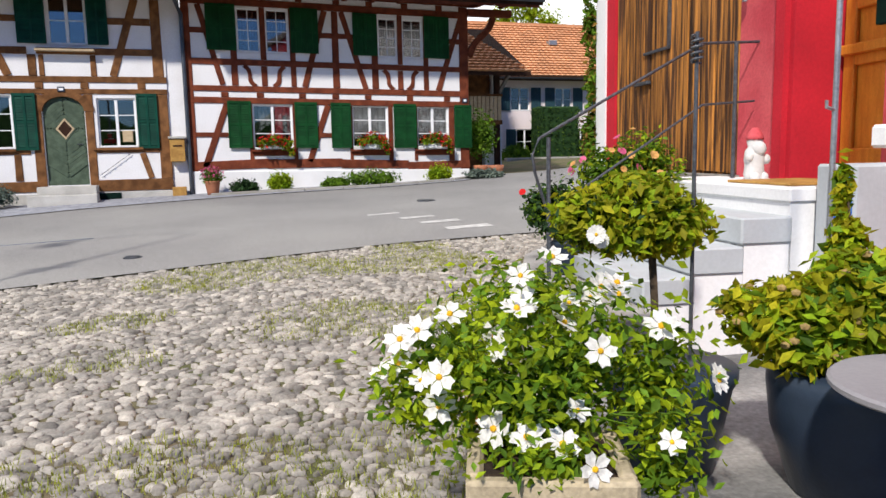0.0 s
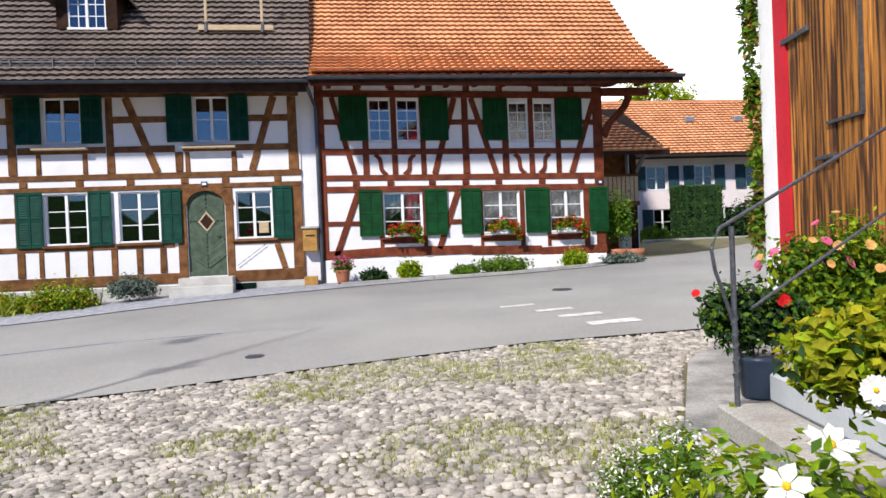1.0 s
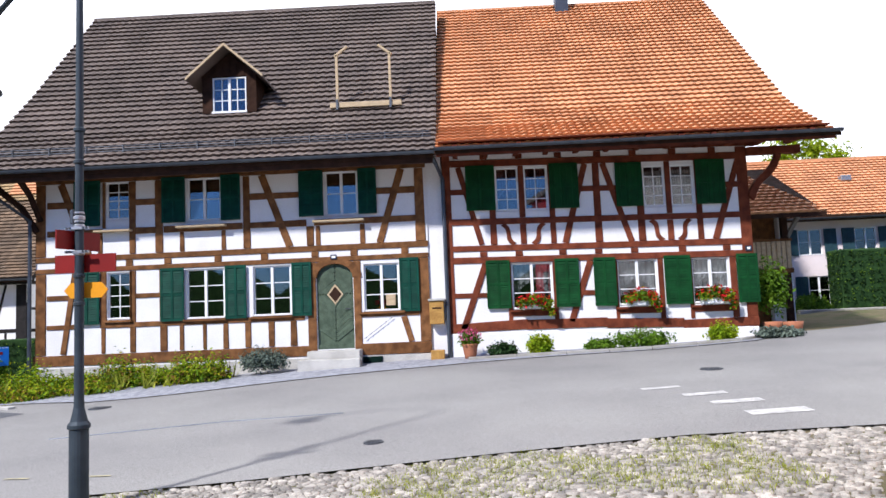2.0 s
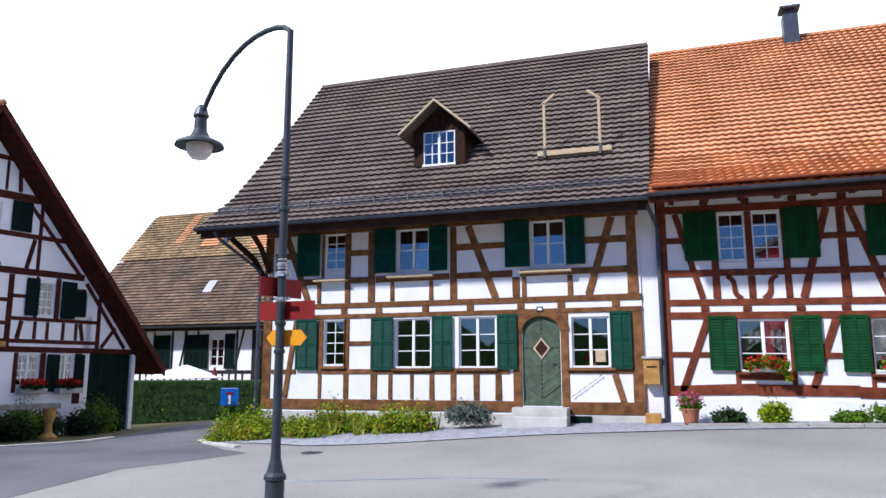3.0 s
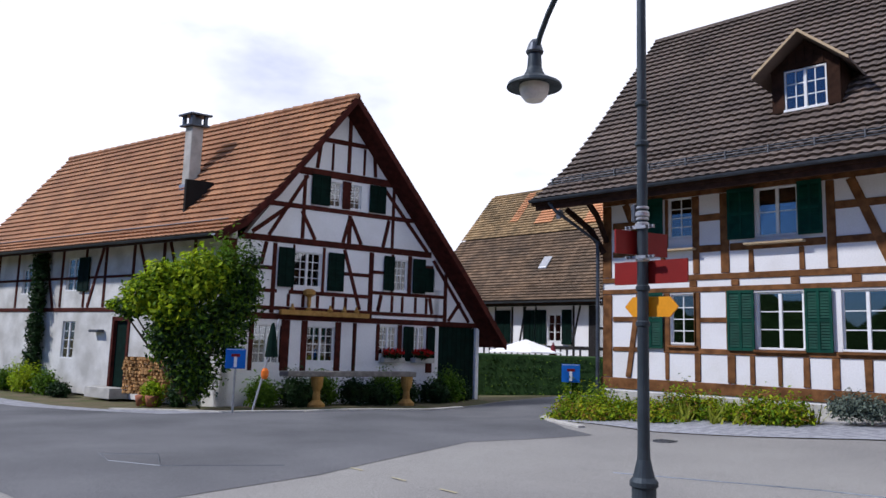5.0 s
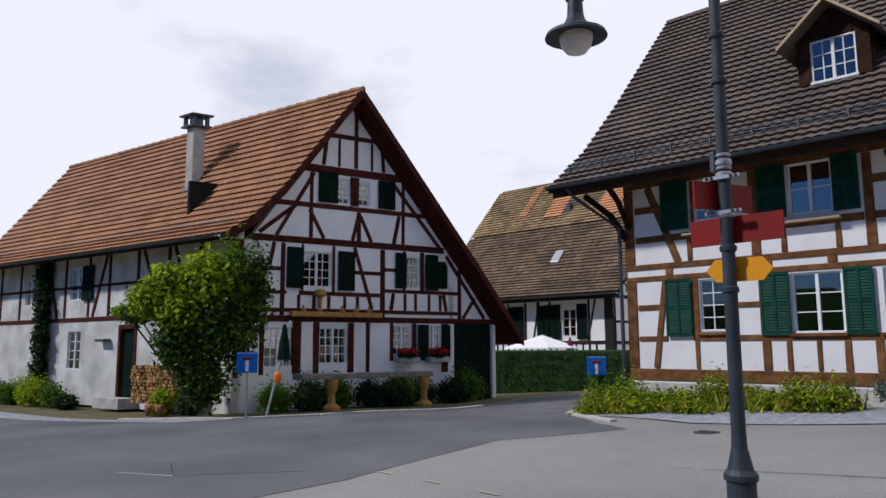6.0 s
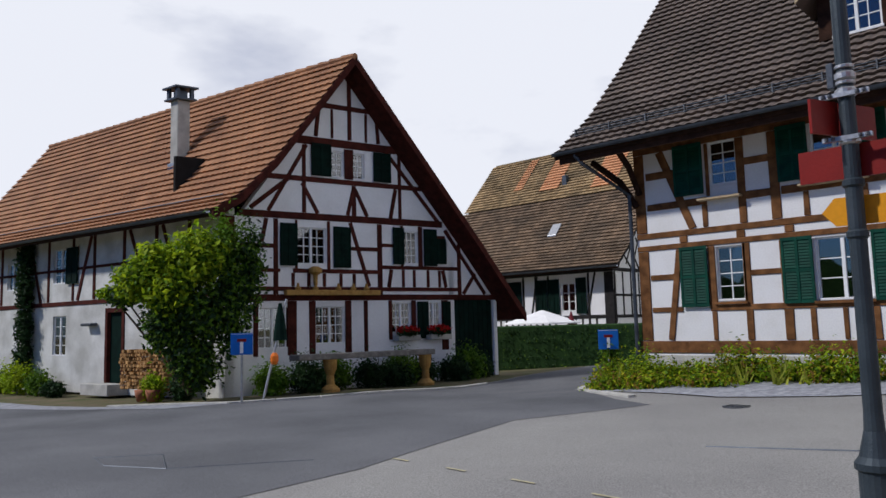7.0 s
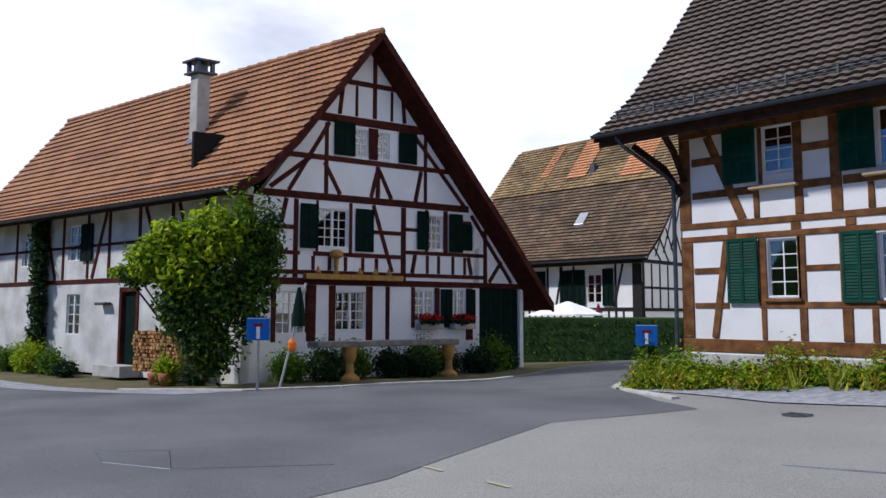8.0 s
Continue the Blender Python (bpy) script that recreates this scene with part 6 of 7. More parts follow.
flower(1.97, 2.33, 0.59, 0.036, (-0.2, -0.9, 0.1), PETAL_W, std, 9, random.Random(3), True)
big = pot(2.78, 1.72, ground(2.6, 1.8), [(0.2, 0), (0.25, 0.03), (0.33, 0.28), (0.35, 0.46), (0.35, 0.53), (0.32, 0.54)], NAVY, "large slate-blue glazed pot on the concrete", group="blue pots")
wei = thing("potted_shrub", 2.6, 1.8, 0.05, "olive shrub with tan buds and a climbing shoot", "shrub")
WB2 = [(2.58, 1.80, 0.28, 0.25, 0.24, 0.18), (2.46, 1.92, 0.30, 0.16, 0.16, 0.12), (2.76, 1.72, 0.36, 0.24, 0.22, 0.2), (2.76, 1.8, 0.56, 0.075, 0.075, 0.13), (2.76, 1.84, 0.80, 0.03, 0.03, 0.14)]
stems(wei, (2.78, 1.74, 0.08), [(b[0], b[1], b[2] + 0.1) for b in WB2], 0.008)
leaf_cloud(WB2, 1500, 0.036, LEAF, wei, seed=41, shell=0.35)
leaf_cloud(WB2, 1700, 0.034, LEAF_LT, wei, seed=42, shell=0.6)
leaf_cloud(WB2, 2000, 0.034, LEAF_GOLD, wei, seed=44, shell=0.7)
gq = random.Random(9)
for _ in range(40):
    b = gq.choice(WB2[:3])
    d = Vector((gq.gauss(0, 1), gq.gauss(-0.5, 1), gq.gauss(0.3, 0.6))).normalized()
    bmq = bmesh.new()
    bmesh.ops.create_icosphere(bmq, subdivisions=1, radius=0.02, matrix=Matrix.Translation((b[0] + d.x * b[3], b[1] + d.y * b[4], b[2] + d.z * b[5])) @ Matrix.Diagonal((1, 1, 0.75, 1)))
    part("bud", bmq, BUD, wei)
table = thing("garden_table", 2.42, 1.12, ground(2.4, 1.1), "round grey lacquered garden table", "table")
part("tabletop", lathe(2.47, 1.12, 0.225, [(0.34, 0), (0.35, 0.008), (0.35, 0.022), (0.34, 0.03)], 40), TABLEGREY, table)
part("leg", tube([(2.47, 1.12, ground(2.47, 1.1)), (2.47, 1.12, 0.23)], 0.03, 12), IRON, table)
part("foot", lathe(2.47, 1.12, ground(2.47, 1.12), [(0.2, 0), (0.2, 0.02), (0.04, 0.04)], 24), IRON, table)

for ob in (planter, rose, navy2, std, big, wei, table):
    ob.location += Vector((0.06, 0.23, 0.0))

bm = bmesh.new()
G = (4.58, 4.56, 0.715)
lathe(*G, [(0.09, 0), (0.11, 0.05), (0.10, 0.14), (0.11, 0.2), (0.10, 0.28), (0.07, 0.32), (0.085, 0.37), (0.07, 0.42), (0.02, 0.44)], 16, bm)
for dx, dy, dz, r in ((-0.1, -0.04, 0.22, 0.045), (0.1, -0.06, 0.2, 0.05), (-0.055, -0.08, 0.03, 0.055), (0.055, -0.08, 0.03, 0.055), (0.0, -0.07, 0.3, 0.075)):
    bmesh.ops.create_icosphere(bm, subdivisions=2, radius=r, matrix=Matrix.Translation((G[0] + dx, G[1] + dy, G[2] + dz)))
seen = set(bm.faces)
lathe(G[0], G[1], G[2] + 0.385, [(0.095, 0), (0.09, 0.03), (0.055, 0.09), (0.03, 0.115)], 16, bm)
for f in bm.faces:
    f.material_index = 0 if f in seen else 1
bmesh.ops.scale(bm, vec=(0.72, 0.72, 0.82), space=Matrix.Translation((-G[0], -G[1], -G[2])), verts=bm.verts)
figure = tagged(part("garden_figure", bm, PORCELAIN, None, "", True), "painted plaster garden figure with a red pointed hat", "figurine")
figure.data.materials.append(REDPALE)

fp = pot(3.18, 5.02, 0.0, [(0.1, 0), (0.11, 0.02), (0.14, 0.24), (0.15, 0.26)], NAVY, "tall slate-blue pot on the step", group="blue pots")
rr = thing("red_rose_bush", 3.15, 5.05, 0.22, "dark-leaved red rose bush in a pot by the rail", "rose bush")
R2 = [(3.12, 5.1, 0.5, 0.2, 0.2, 0.24), (2.98, 5.15, 0.52, 0.12, 0.12, 0.16), (3.35, 5.05, 0.48, 0.2, 0.2, 0.2)]
stems(rr, (3.17, 5.04, 0.2), [(b[0], b[1], b[2] + 0.1) for b in R2], 0.007)
leaf_cloud(R2, 3000, 0.026, LEAF_DK, rr, seed=51, shell=0.3)
leaf_cloud(R2, 800, 0.026, LEAF, rr, seed=52, shell=0.6)
flower(2.91, 5.28, 0.65, 0.03, (-0.6, -0.6, 0.5), PETAL_R, rr, 8, random.Random(1), False)
flower(3.3, 4.92, 0.61, 0.042, (-0.4, -0.9, 0.2), PETAL_R, rr, 10, random.Random(1), False)
pr = thing("climbing_rose", 3.7, 5.05, 0.2, "apricot and pink rose tangle beside the steps", "rose bush")
R3 = [(3.6, 5.15, 0.75, 0.3, 0.22, 0.28), (3.95, 5.2, 0.85, 0.3, 0.22, 0.3), (3.75, 5.1, 0.45, 0.35, 0.25, 0.35), (4.1, 5.1, 0.6, 0.25, 0.2, 0.4)]
stems(pr, (3.7, 5.1, 0.1), [(b[0], b[1], b[2] + 0.15) for b in R3], 0.009)
leaf_cloud(R3, 3600, 0.03, LEAF, pr, seed=61, shell=0.3)
leaf_cloud(R3, 1000, 0.03, LEAF_LT, pr, seed=62, shell=0.6)
bloom(pr, R3[:2], 6, 0.042, PETAL_P, 8, 9, False)
bloom(pr, R3, 9, 0.038, PETAL_A, 9, 9, False)
da = thing("daisy_cushion", 2.1, 4.3, ground(2.1, 4.3), "low cushion of tiny white daisies on the cobbles", "flowers")
D2 = [(2.05, 4.35, -0.22, 0.2, 0.22, 0.2), (2.25, 4.25, -0.18, 0.2, 0.2, 0.22), (1.95, 4.2, -0.26, 0.16, 0.16, 0.12), (2.35, 4.45, -0.15, 0.2, 0.2, 0.2)]
leaf_cloud(D2, 3500, 0.016, LEAF, da, seed=71, shell=0.3)
leaf_cloud(D2, 900, 0.012, PETAL_W, da, "petals", 72, shell=0.95, ragged=0.15)
wd = thing("dry_plant", 2.6, 5.6, ground(2.6, 5.6), "rusty wild plant at the cobble edge", "plant")
leaf_cloud([(1.9, 3.75, -0.3, 0.22, 0.2, 0.16), (1.75, 3.3, -0.32, 0.15, 0.2, 0.12)], 900, 0.018, LEAF_RUST, wd, seed=73, shell=0.2)

vine = thing("wall_vine", 5.5, 8.75, 0, "ivy hanging down the white corner of the house", "vine")
VB = [(5.52, 8.72, 4.4, 0.12, 0.15, 0.7), (5.48, 8.72, 3.5, 0.1, 0.15, 0.6), (5.5, 8.72, 2.6, 0.1, 0.15, 0.5), (5.52, 8.72, 1.9, 0.09, 0.14, 0.4), (5.5, 8.72, 1.2, 0.12, 0.15, 0.5)]
leaf_cloud(VB, 1700, 0.05, LEAF, vine, seed=81, shell=0.2)
leaf_cloud(VB, 500, 0.05, LEAF_RUST, vine, seed=82, shell=0.4)

# before the houses
verge = thing("weed_bank", -8.5, 18.9, ground(-8.5, 18.9), "overgrown bank of weeds and creepers before the farmhouse", "weeds")
VG = [(-10.5 + 0.62 * i, 19.35 - 0.25 * math.sin(i), ground(-10.5 + 0.62 * i, 19.2) + 0.2, 0.5, 0.5, 0.5 + 0.2 * math.sin(i * 1.9) - 0.02 * i) for i in range(9)] + [(-10.9, 19.3, -0.35, 0.4, 0.45, 0.5), (-10.6, 18.7, -0.45, 0.6, 0.45, 0.3), (-9.6, 18.6, -0.35, 0.7, 0.4, 0.3), (-8.2, 18.6, -0.25, 0.7, 0.35, 0.25)]
leaf_cloud(VG, 11000, 0.045, LEAF_LT, verge, seed=91, shell=0.2, ragged=0.5)
leaf_cloud(VG, 6000, 0.045, LEAF, verge, seed=92, shell=0.2, ragged=0.5)
leaf_cloud(VG, 2200, 0.04, LEAF_GOLD, verge, seed=96, shell=0.5, ragged=0.5)
leaf_cloud(VG[3:], 1500, 0.05, LEAF_RUST, verge, seed=93, shell=0.5)
blades((-11.0, -5.0, 18.5, 19.7, lambda x, y: y > 18.9 + 0.3 * math.sin(x * 2)), 400, 0.5, GRASS, "grass", 95, verge)
leaf_cloud([(-10.95, 19.5, 0.2, 0.25, 0.25, 0.45)], 900, 0.05, LEAF, verge, seed=94, shell=0.2)


def bush(x, y, z, r, h, material, label, seed, n=1500, leaf=0.04, category="bush", extra=None):
    b = thing("bush", x, y, z, label, category)
    leaf_cloud([(x, y, z + h * 0.45, r, r * 0.8, h * 0.55), (x + r * 0.5, y, z + h * 0.35, r * 0.6, r * 0.6, h * 0.4), (x - r * 0.5, y, z + h * 0.35, r * 0.6, r * 0.6, h * 0.4)], n, leaf, material, b, seed=seed, shell=0.3)
    stems(b, (x, y, z), [(x, y, z + h * 0.6), (x + r * 0.3, y, z + h * 0.5)], 0.012)
    return b


bush(-4.28, 19.3, 0.0, 0.55, 0.55, LEAF_GREY, "grey-green lavender cushion by the doorstep", 101, 3500, 0.035)
for x, h, m, lab, r in ((1.55, 0.35, LEAF_DK, "dark green low plant in the bed", 0.35), (2.45, 0.5, LEAF_LT, "tuft of yellow-green grass in the bed", 0.3), (4.9, 0.5, LEAF, "spreading green fern in the bed", 0.75), (3.9, 0.28, LEAF, "low green plant in the bed", 0.35), (6.85, 0.5, LEAF_LT, "bright green plant in the bed", 0.35), (8.2, 0.28, LEAF_GREY, "grey-green cushion plant in the bed", 0.55)):
    bush(x, 19.45, ground(x, 19.4), r, h, m, lab, int(x * 10), 1500, 0.045)
tp = pot(0.75, 19.35, ground(0.75, 19.35), [(0.13, 0), (0.15, 0.1), (0.19, 0.32), (0.21, 0.36)], TERRA, "terracotta pot with pink flowers", group="terracotta pots")
tpb = thing("pink_flowers", 0.75, 19.35, 0.4, "pink geranium in the terracotta pot", "flowers")
leaf_cloud([(0.75, 19.35, 0.52, 0.26, 0.24, 0.2)], 700, 0.04, LEAF, tpb, seed=111)
leaf_cloud([(0.75, 19.35, 0.62, 0.24, 0.22, 0.16)], 250, 0.035, PETAL_P, tpb, "petals", 112, shell=0.9)
for x, y in ((8.75, 19.9), (8.45, 20.4)):
    pot(x, y, ground(x, y), [(0.16, 0), (0.22, 0.2), (0.24, 0.32)], TERRA, "terracotta tub by the house corner", group="terracotta pots")
bush(8.5, 20.6, 0.9, 0.5, 1.4, LEAF, "green climber at the house corner", 115, 1800, 0.06)
for k, u in enumerate((2.39, 5.03, 6.85)):
    box = thing("flower_box", u, 19.78, 1.15, "window box of red geraniums and trailing leaves", "flower box", "geranium boxes")
    part("trough", slab(FB, u - 0.34, u + 0.34, -0.3, -0.12, 1.2, 1.36, 0.02), WHITEPAINT, box, "white trough")
    GB = [(u - 0.26, 19.72, 1.33, 0.19, 0.14, 0.13), (u, 19.70, 1.42, 0.22, 0.15, 0.16), (u + 0.28, 19.70, 1.32, 0.2, 0.14, 0.17), (u + 0.42, 19.72, 1.12, 0.09, 0.09, 0.14)]
    leaf_cloud(GB, 600, 0.04, LEAF, box, seed=120 + k, shell=0.3)
    leaf_cloud(GB, 500, 0.04, LEAF_LT, box, seed=220 + k, shell=0.5)
    leaf_cloud([(a, b - 0.05, c + 0.05, d, e, f) for a, b, c, d, e, f in GB], 150, 0.042, PETAL_R, box, "petals", 130 + k, shell=0.92)
mb = thing("mailbox", -0.05, 19.85, 0.9, "weathered brown wooden letter box on the wall", "mailbox")
part("box", slab(FA, -0.22, 0.14, -0.22, 0.02, 0.92, 1.5, 0.012), GOLDWOOD, mb)
part("lid", slab(FA, -0.25, 0.17, -0.26, 0.03, 1.5, 1.56, 0.01), CONCRETE, mb)
part("slot", slab(FA, -0.15, 0.08, -0.225, -0.218, 1.3, 1.34), TIMBER_DK, mb)
tagged(part("wooden_crate", slab(FA, -0.22, 0.12, -0.35, -0.05, 0.02, 0.28, 0.012), GOLDWOOD), "orange-brown wooden crate by the wall", "crate")
tagged(part("picture_frame", slab(FA, -1.32, -1.08, 0.02, 0.05, 1.44, 1.72, 0.01), PALEWOOD), "small framed plaque in the window", "plaque")
hn = tagged(part("number_plate", slab(FA, -2.70, -2.54, -0.05, -0.035, 2.67, 2.79, 0.004), NAVY), "small blue enamel house plate", "plate")
part("bar", slab(FA, -2.67, -2.57, -0.054, -0.05, 2.70, 2.76), WHITEPAINT, hn)
hn2 = tagged(part("number_plate", slab(FA, 7.75, 7.91, -0.05, -0.035, 2.42, 2.55, 0.004), NAVY), "small blue enamel house plate", "plate")
part("bar", slab(FA, 7.79, 7.87, -0.054, -0.05, 2.46, 2.52), WHITEPAINT, hn2)
rod = thing("boot_rail", -1.4, 19.95, 0.6, "thin diagonal iron rod with studs on the wall", "rod")
part("rod", tube([FA.at(-1.9, -0.05, 0.62), FA.at(-1.15, -0.05, 1.16)], 0.006, 6), IRON, rod)
for k in range(6):
    p = FA.at(-1.85 + k * 0.13, -0.06, 0.66 + k * 0.094)
    part("stud", lathe(p.x, p.y, p.z - 0.02, [(0.012, 0), (0.016, 0.015), (0.006, 0.03)], 8), IRON, rod)
tagged(part("cellar_vent", slab(FA, -1.95, -1.45, -0.06, -0.03, 0.02, 0.18, 0.005), GREEN_DK), "dark green cellar vent beside the doorstep", "vent")

# by the gabled house
cl = thing("wall_climber", -20.3, 14.2, -0.6, "big climbing shrub on the house corner", "climber")
CB = [(-19.3, 14.3, 3.1, 0.6, 0.7, 1.2), (-19.2, 14.3, 1.6, 0.6, 0.7, 1.3), (-19.9, 13.0, 2.2, 0.9, 0.6, 0.8), (-20.7, 12.6, 2.4, 0.8, 0.6, 0.55), (-19.7, 13.4, 0.6, 0.6, 0.6, 0.9), (-19.0, 14.8, 2.7, 0.4, 0.5, 1.4), (-21.4, 12.5, 2.0, 0.5, 0.4, 0.35), (-19.5, 13.7, 0.1, 0.6, 0.6, 0.7), (-20.1, 12.9, 1.2, 0.6, 0.5, 0.8), (-19.5, 13.6, 2.9, 0.8, 0.8, 0.8), (-20.2, 12.8, 2.9, 0.7, 0.5, 0.45), (-19.6, 13.6, 1.5, 0.75, 0.7, 0.9), (-22.0, 12.4, 2.1, 0.4, 0.35, 0.2)]
stems(cl, (-19.7, 13.5, -0.6), [(b[0], b[1], b[2]) for b in CB], 0.05)
leaf_cloud(CB, 13000, 0.068, LEAF, cl, seed=141, shell=0.3)
leaf_cloud(CB[2:4] + CB[9:11] + CB[12:], 3600, 0.095, LEAF_LT, cl, seed=142, shell=0.6)
leaf_cloud(CB[1:2] + CB[4:9] + CB[11:12], 7000, 0.075, LEAF_DK, cl, seed=143, shell=0.2)
cl2 = thing("wall_climber", -29, 13.2, -0.6, "dark ivy on the side wall, its top standing in for eave shade", "climber")
# upper blobs are added dark leaves in place of shade under the eaves
leaf_cloud([(FCS.at(10.6, -0.25, z).x, FCS.at(10.6, -0.25, z).y, z, 0.5, 0.3, 0.8) for z in (0.2, 1.4, 2.6, 3.8)], 4500, 0.08, LEAF_DK, cl2, seed=144, shell=0.2)
logs = thing("woodpile", -19.7, 12.3, -0.6, "stacked split firewood against the wall", "woodpile")
FW = Frame(*(FCS.at(1.35, -0.85, 0).xy), (FC.w.x, FC.w.y), (FC.v.x, FC.v.y))
rl = random.Random(5)
for r in range(11):
    for c in range(17):
        u, z = c * 0.125 + (r % 2) * 0.06, -0.62 + r * 0.105
        rad = rl.uniform(0.045, 0.065)
        k = rl.choice((3, 4, 5))
        t0 = rl.uniform(0, 6)
        dd = rl.uniform(-0.05, 0.03)
        ring = [(u + rad * math.cos(t0 + math.tau * i / k), z + 0.05 + rad * math.sin(t0 + math.tau * i / k)) for i in range(k)]
        vs = [FW.at(a, dd, b) for a, b in ring] + [FW.at(a, 0.35, b) for a, b in ring]
        link("log", vs, [tuple(range(k)), tuple(range(2 * k - 1, k - 1, -1))] + [(i, (i + 1) % k, k + (i + 1) % k, k + i) for i in range(k)], LOGEND, logs)
for u, d, r, h, m, lab in ((1.2, -1.2, 0.4, 0.8, LEAF_LT, "spiky yellow-green potted plant"), (0.4, -0.9, 0.4, 0.8, LEAF_DK, "dark shrub beside the sign"), (6.9, -1.0, 0.45, 0.5, LEAF_DK, "clipped dark shrub by the door"), (8.2, -0.8, 0.6, 0.9, LEAF, "green border plant under the window"), (9.6, -0.9, 0.7, 1.2, LEAF_LT, "yellow-green border shrub by the wall"), (11.0, -0.9, 0.7, 0.9, LEAF, "mixed green border plants by the wall"), (12.5, -0.9, 0.8, 1.0, LEAF_DK, "dark border shrub before the side wall")):
    p = FCS.at(u, d, 0)
    bush(p.x, p.y, ground(p.x, p.y), r, h, m, lab, int(u * 37) + 5, 1700, 0.06)
for u in (1.0, 1.5):
    p = FCS.at(u, -1.3, 0)
    pot(p.x, p.y, ground(p.x, p.y), [(0.15, 0), (0.2, 0.2), (0.22, 0.32)], TERRA, "terracotta pot beside the woodpile", group="terracotta pots")
for k in range(11):
    u = -3.2 + k * 0.72
    p = FC.at(u, -0.9 - 0.35 * math.sin(k * 1.7), 0)
    bush(p.x, p.y, ground(p.x, p.y) - 0.05, 0.62, 1.0 + 0.25 * math.sin(k * 2.3), LEAF_DK if k % 3 else LEAF, "dark shady bedding plant before the gable", 160 + k, 2000, 0.055)
bench = thing("trough_bench", -16.5, 16, -0.6, "long silvered timber trough on two turned wooden legs", "bench")
part("plank", slab(FC, -3.3, 1.0, -2.1, -1.7, 0.16, 0.32, 0.02), GREYWOOD, bench)
for u in (-2.25, 0.82):
    p = FC.at(u, -1.9, 0)
    zg = ground(p.x, p.y)
    part("leg", lathe(p.x, p.y, zg - 0.02, [(0.26, 0), (0.26, 0.08), (0.12, 0.2), (0.1, 0.45), (0.17, 0.6), (0.2, 0.78 + (-0.6 - zg))], 14), GOLDWOOD, bench)
boom = thing("carved_beam", -19.3, 18, 2.0, "ochre carved wooden beam with small figures on the wall", "carved beam")
part("beam", slab(FC, -2.25, 0.85, -0.22, -0.08, 2.0, 2.16, 0.015), GOLDWOOD, boom)
for u in (-1.85, -1.3, -0.55, -0.05, 0.4):
    p = FC.at(u, -0.15, 2.16)
    part("finial", lathe(p.x, p.y, p.z, [(0.08, 0), (0.1, 0.05), (0.05, 0.1), (0.03, 0.2)], 10), GOLDWOOD, boom)
p = FC.at(-1.3, -0.15, 2.3)
part("ornament", lathe(p.x, p.y, p.z, [(0.06, 0), (0.07, 0.3), (0.2, 0.38), (0.2, 0.5), (0.1, 0.56)], 12), GOLDWOOD, boom)
for u in (1.8, 3.0):
    p = FC.at(u, -0.2, 0.75)
    gb = thing("flower_box", p.x, p.y, p.z, "window box of red geraniums on the gable", "flower box", "geranium boxes")
    part("trough", slab(FC, u - 0.4, u + 0.4, -0.3, -0.08, 0.55, 0.72, 0.01), CONCRETE, gb)
    leaf_cloud([(p.x, p.y, 0.82, 0.25, 0.4, 0.16)], 500, 0.05, LEAF_DK, gb, seed=180 + int(u * 10))
    leaf_cloud([(p.x, p.y, 0.9, 0.25, 0.4, 0.12)], 260, 0.05, PETAL_R, gb, "petals", 190 + int(u * 10), shell=0.9)
flag = thing("leaning_pole", -17.3, 14.3, -0.6, "grey pole with a folded parasol and an orange lantern", "pole")
part("pole", tube([(-17.1, 14.0, -0.65), (-17.0, 14.6, 1.75)], 0.03, 8), GALV, flag)
part("cloth", lathe(-17.05, 14.45, 0.75, [(0.18, 0), (0.12, 0.5), (0.04, 0.9)], 10), GREEN_DK, flag)
part("lantern", lathe(-17.0, 14.25, 0.18, [(0.06, 0), (0.1, 0.08), (0.1, 0.2), (0.05, 0.28)], 10), ORANGE, flag)
hedge = thing("garden_hedge", -18, 28, -0.8, "clipped dark green hedge along the lane", "hedge")
FH = Frame(-21.3, 27.0, (0.902, 0.433), (-0.433, 0.902))
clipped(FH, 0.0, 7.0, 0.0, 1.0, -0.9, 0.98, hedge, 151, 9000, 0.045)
um = thing("parasol", -20.7, 30.5, -0.7, "white garden parasol, open, behind the hedge", "parasol")
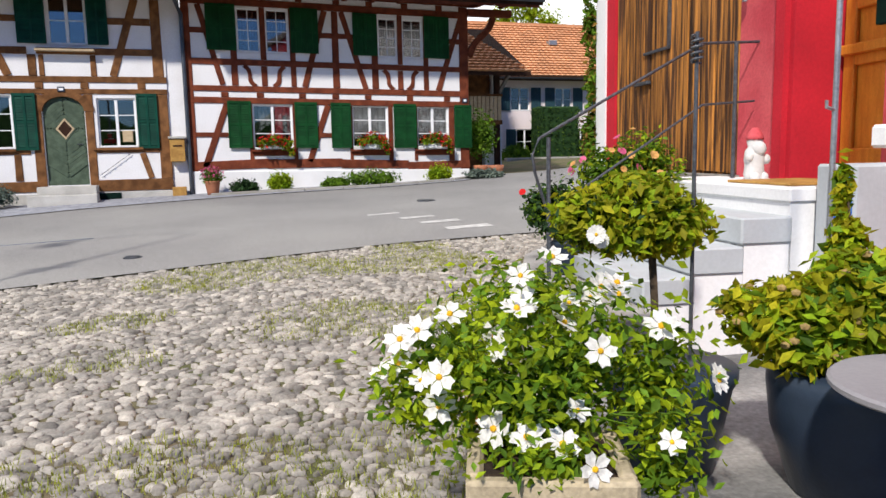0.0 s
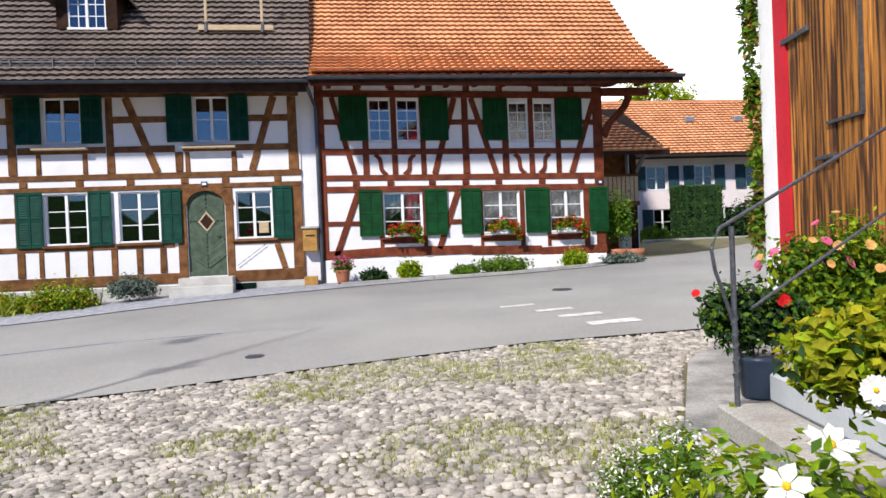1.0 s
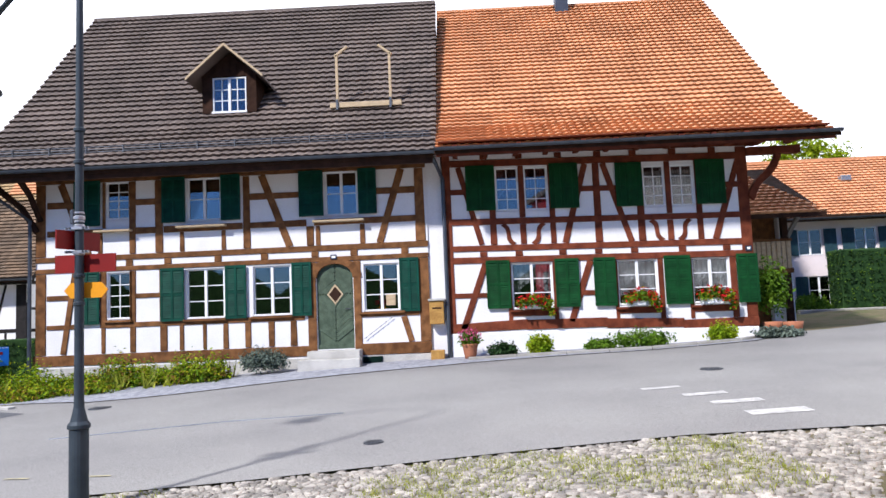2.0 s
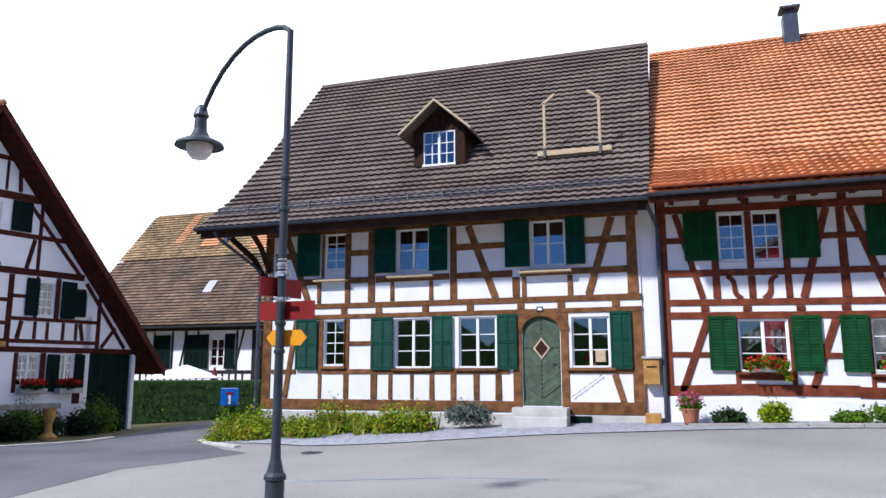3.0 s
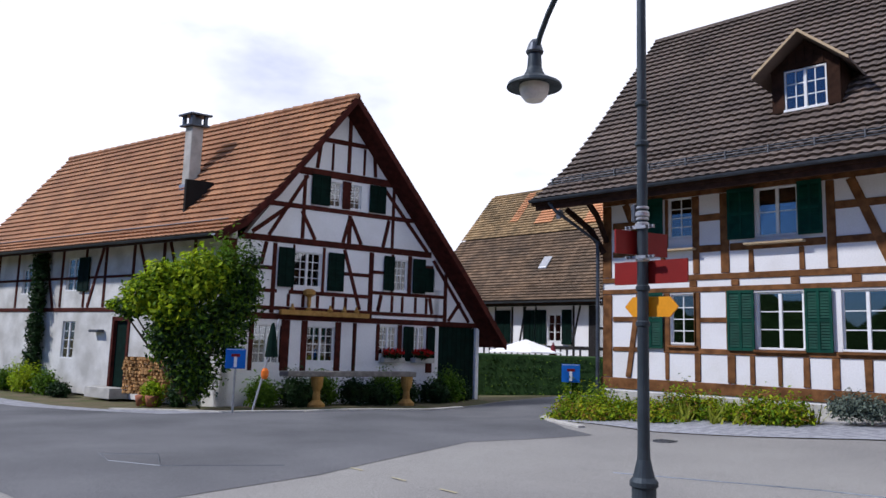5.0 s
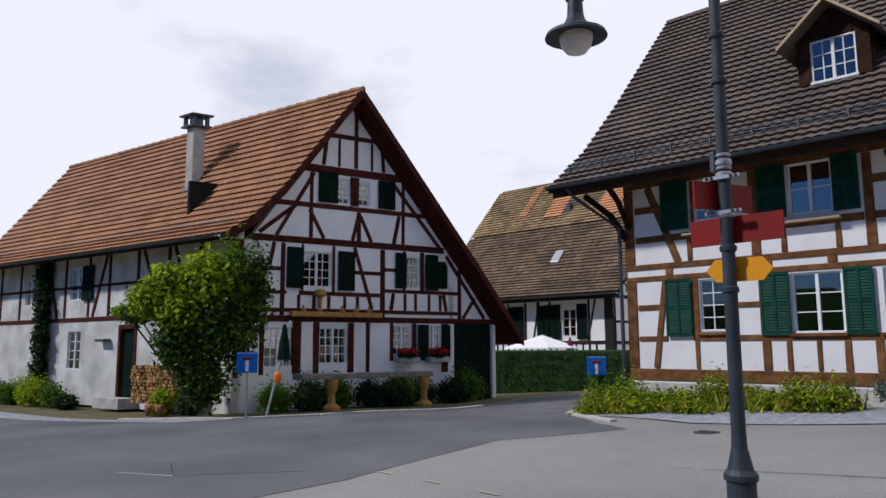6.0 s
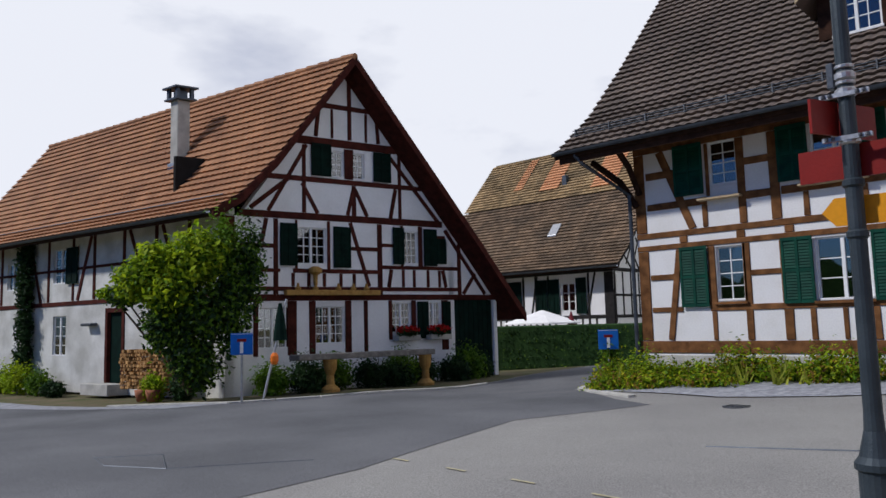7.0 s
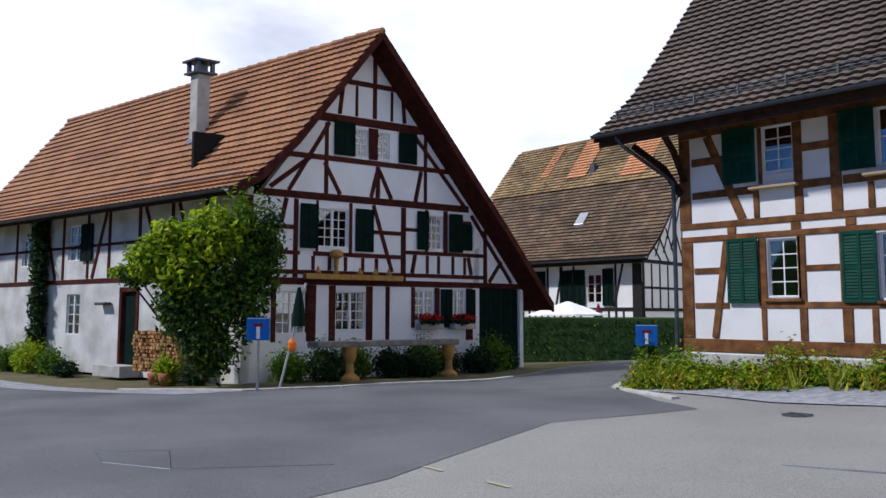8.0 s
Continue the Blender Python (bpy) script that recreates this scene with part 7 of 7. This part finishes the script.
part("canopy", lathe(-20.7, 30.5, 0.95, [(1.7, 0), (1.68, 0.05), (0.05, 0.6)], 8), CLOTH, um)
part("pole", tube([(-20.7, 30.5, -0.7), (-20.7, 30.5, 1.5)], 0.03, 8), GALV, um)
um2 = thing("parasol", -19.6, 31, -0.7, "maroon garden parasol, folded, behind the hedge", "parasol")
part("canopy", lathe(-19.4, 30.8, 0.3, [(0.16, 0), (0.2, 0.5), (0.03, 1.15)], 10), MAROON, um2)

# up the road
yew = thing("yew_hedge", 16.2, 30.8, 0.3, "tall clipped dark yew hedge", "hedge")
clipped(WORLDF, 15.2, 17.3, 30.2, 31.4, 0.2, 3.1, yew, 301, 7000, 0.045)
for x, y, r, h, lab in ((18.2, 30.2, 1.0, 1.9, "rounded dark clipped garden hedge"), (20.5, 31, 1.4, 2.6, "green leafy garden shrubs behind the wall"), (14.3, 30.8, 0.7, 1.0, "low garden shrubs by the house")):
    b = bush(x, y, 0.3, r, h, LEAF_DK if "dark" in lab else LEAF, lab, int(x * 3), 9000, 0.08)
tagged(part("garden_wall", slab(WORLDF, 13.0, 20, 28.9, 29.2, 0.0, 0.75, 0.02), STEPSTONE), "low grey garden wall up the road", "wall", kind="structure")
tree = thing("tree", 20, 42, 0.2, "tall leafy tree behind the roofs", "tree")
part("trunk", tube([(20, 42, 0), (20.1, 42, 4), (20.4, 42, 8)], 0.3, 10, taper=[0.35, 0.28, 0.12]), BARK, tree)
TB2 = [(19.2, 42, 10.2, 1.3, 1.2, 1.0), (20.4, 42, 9.4, 1.2, 1.2, 1.0), (21.6, 42, 8.9, 1.0, 1.0, 0.7), (18.6, 42, 8.8, 1.2, 1.0, 1.2)]
for b in TB2:
    part("limb", tube([(20.1, 42, 5.5), ((20.1 + b[0]) / 2, 42, 7.2), (b[0], b[1], b[2])], 0.1, 6, taper=[0.13, 0.08, 0.03]), BARK, tree)
leaf_cloud(TB2, 2600, 0.13, LEAF_LT, tree, "crown", 161, shell=0.1, ragged=0.5)
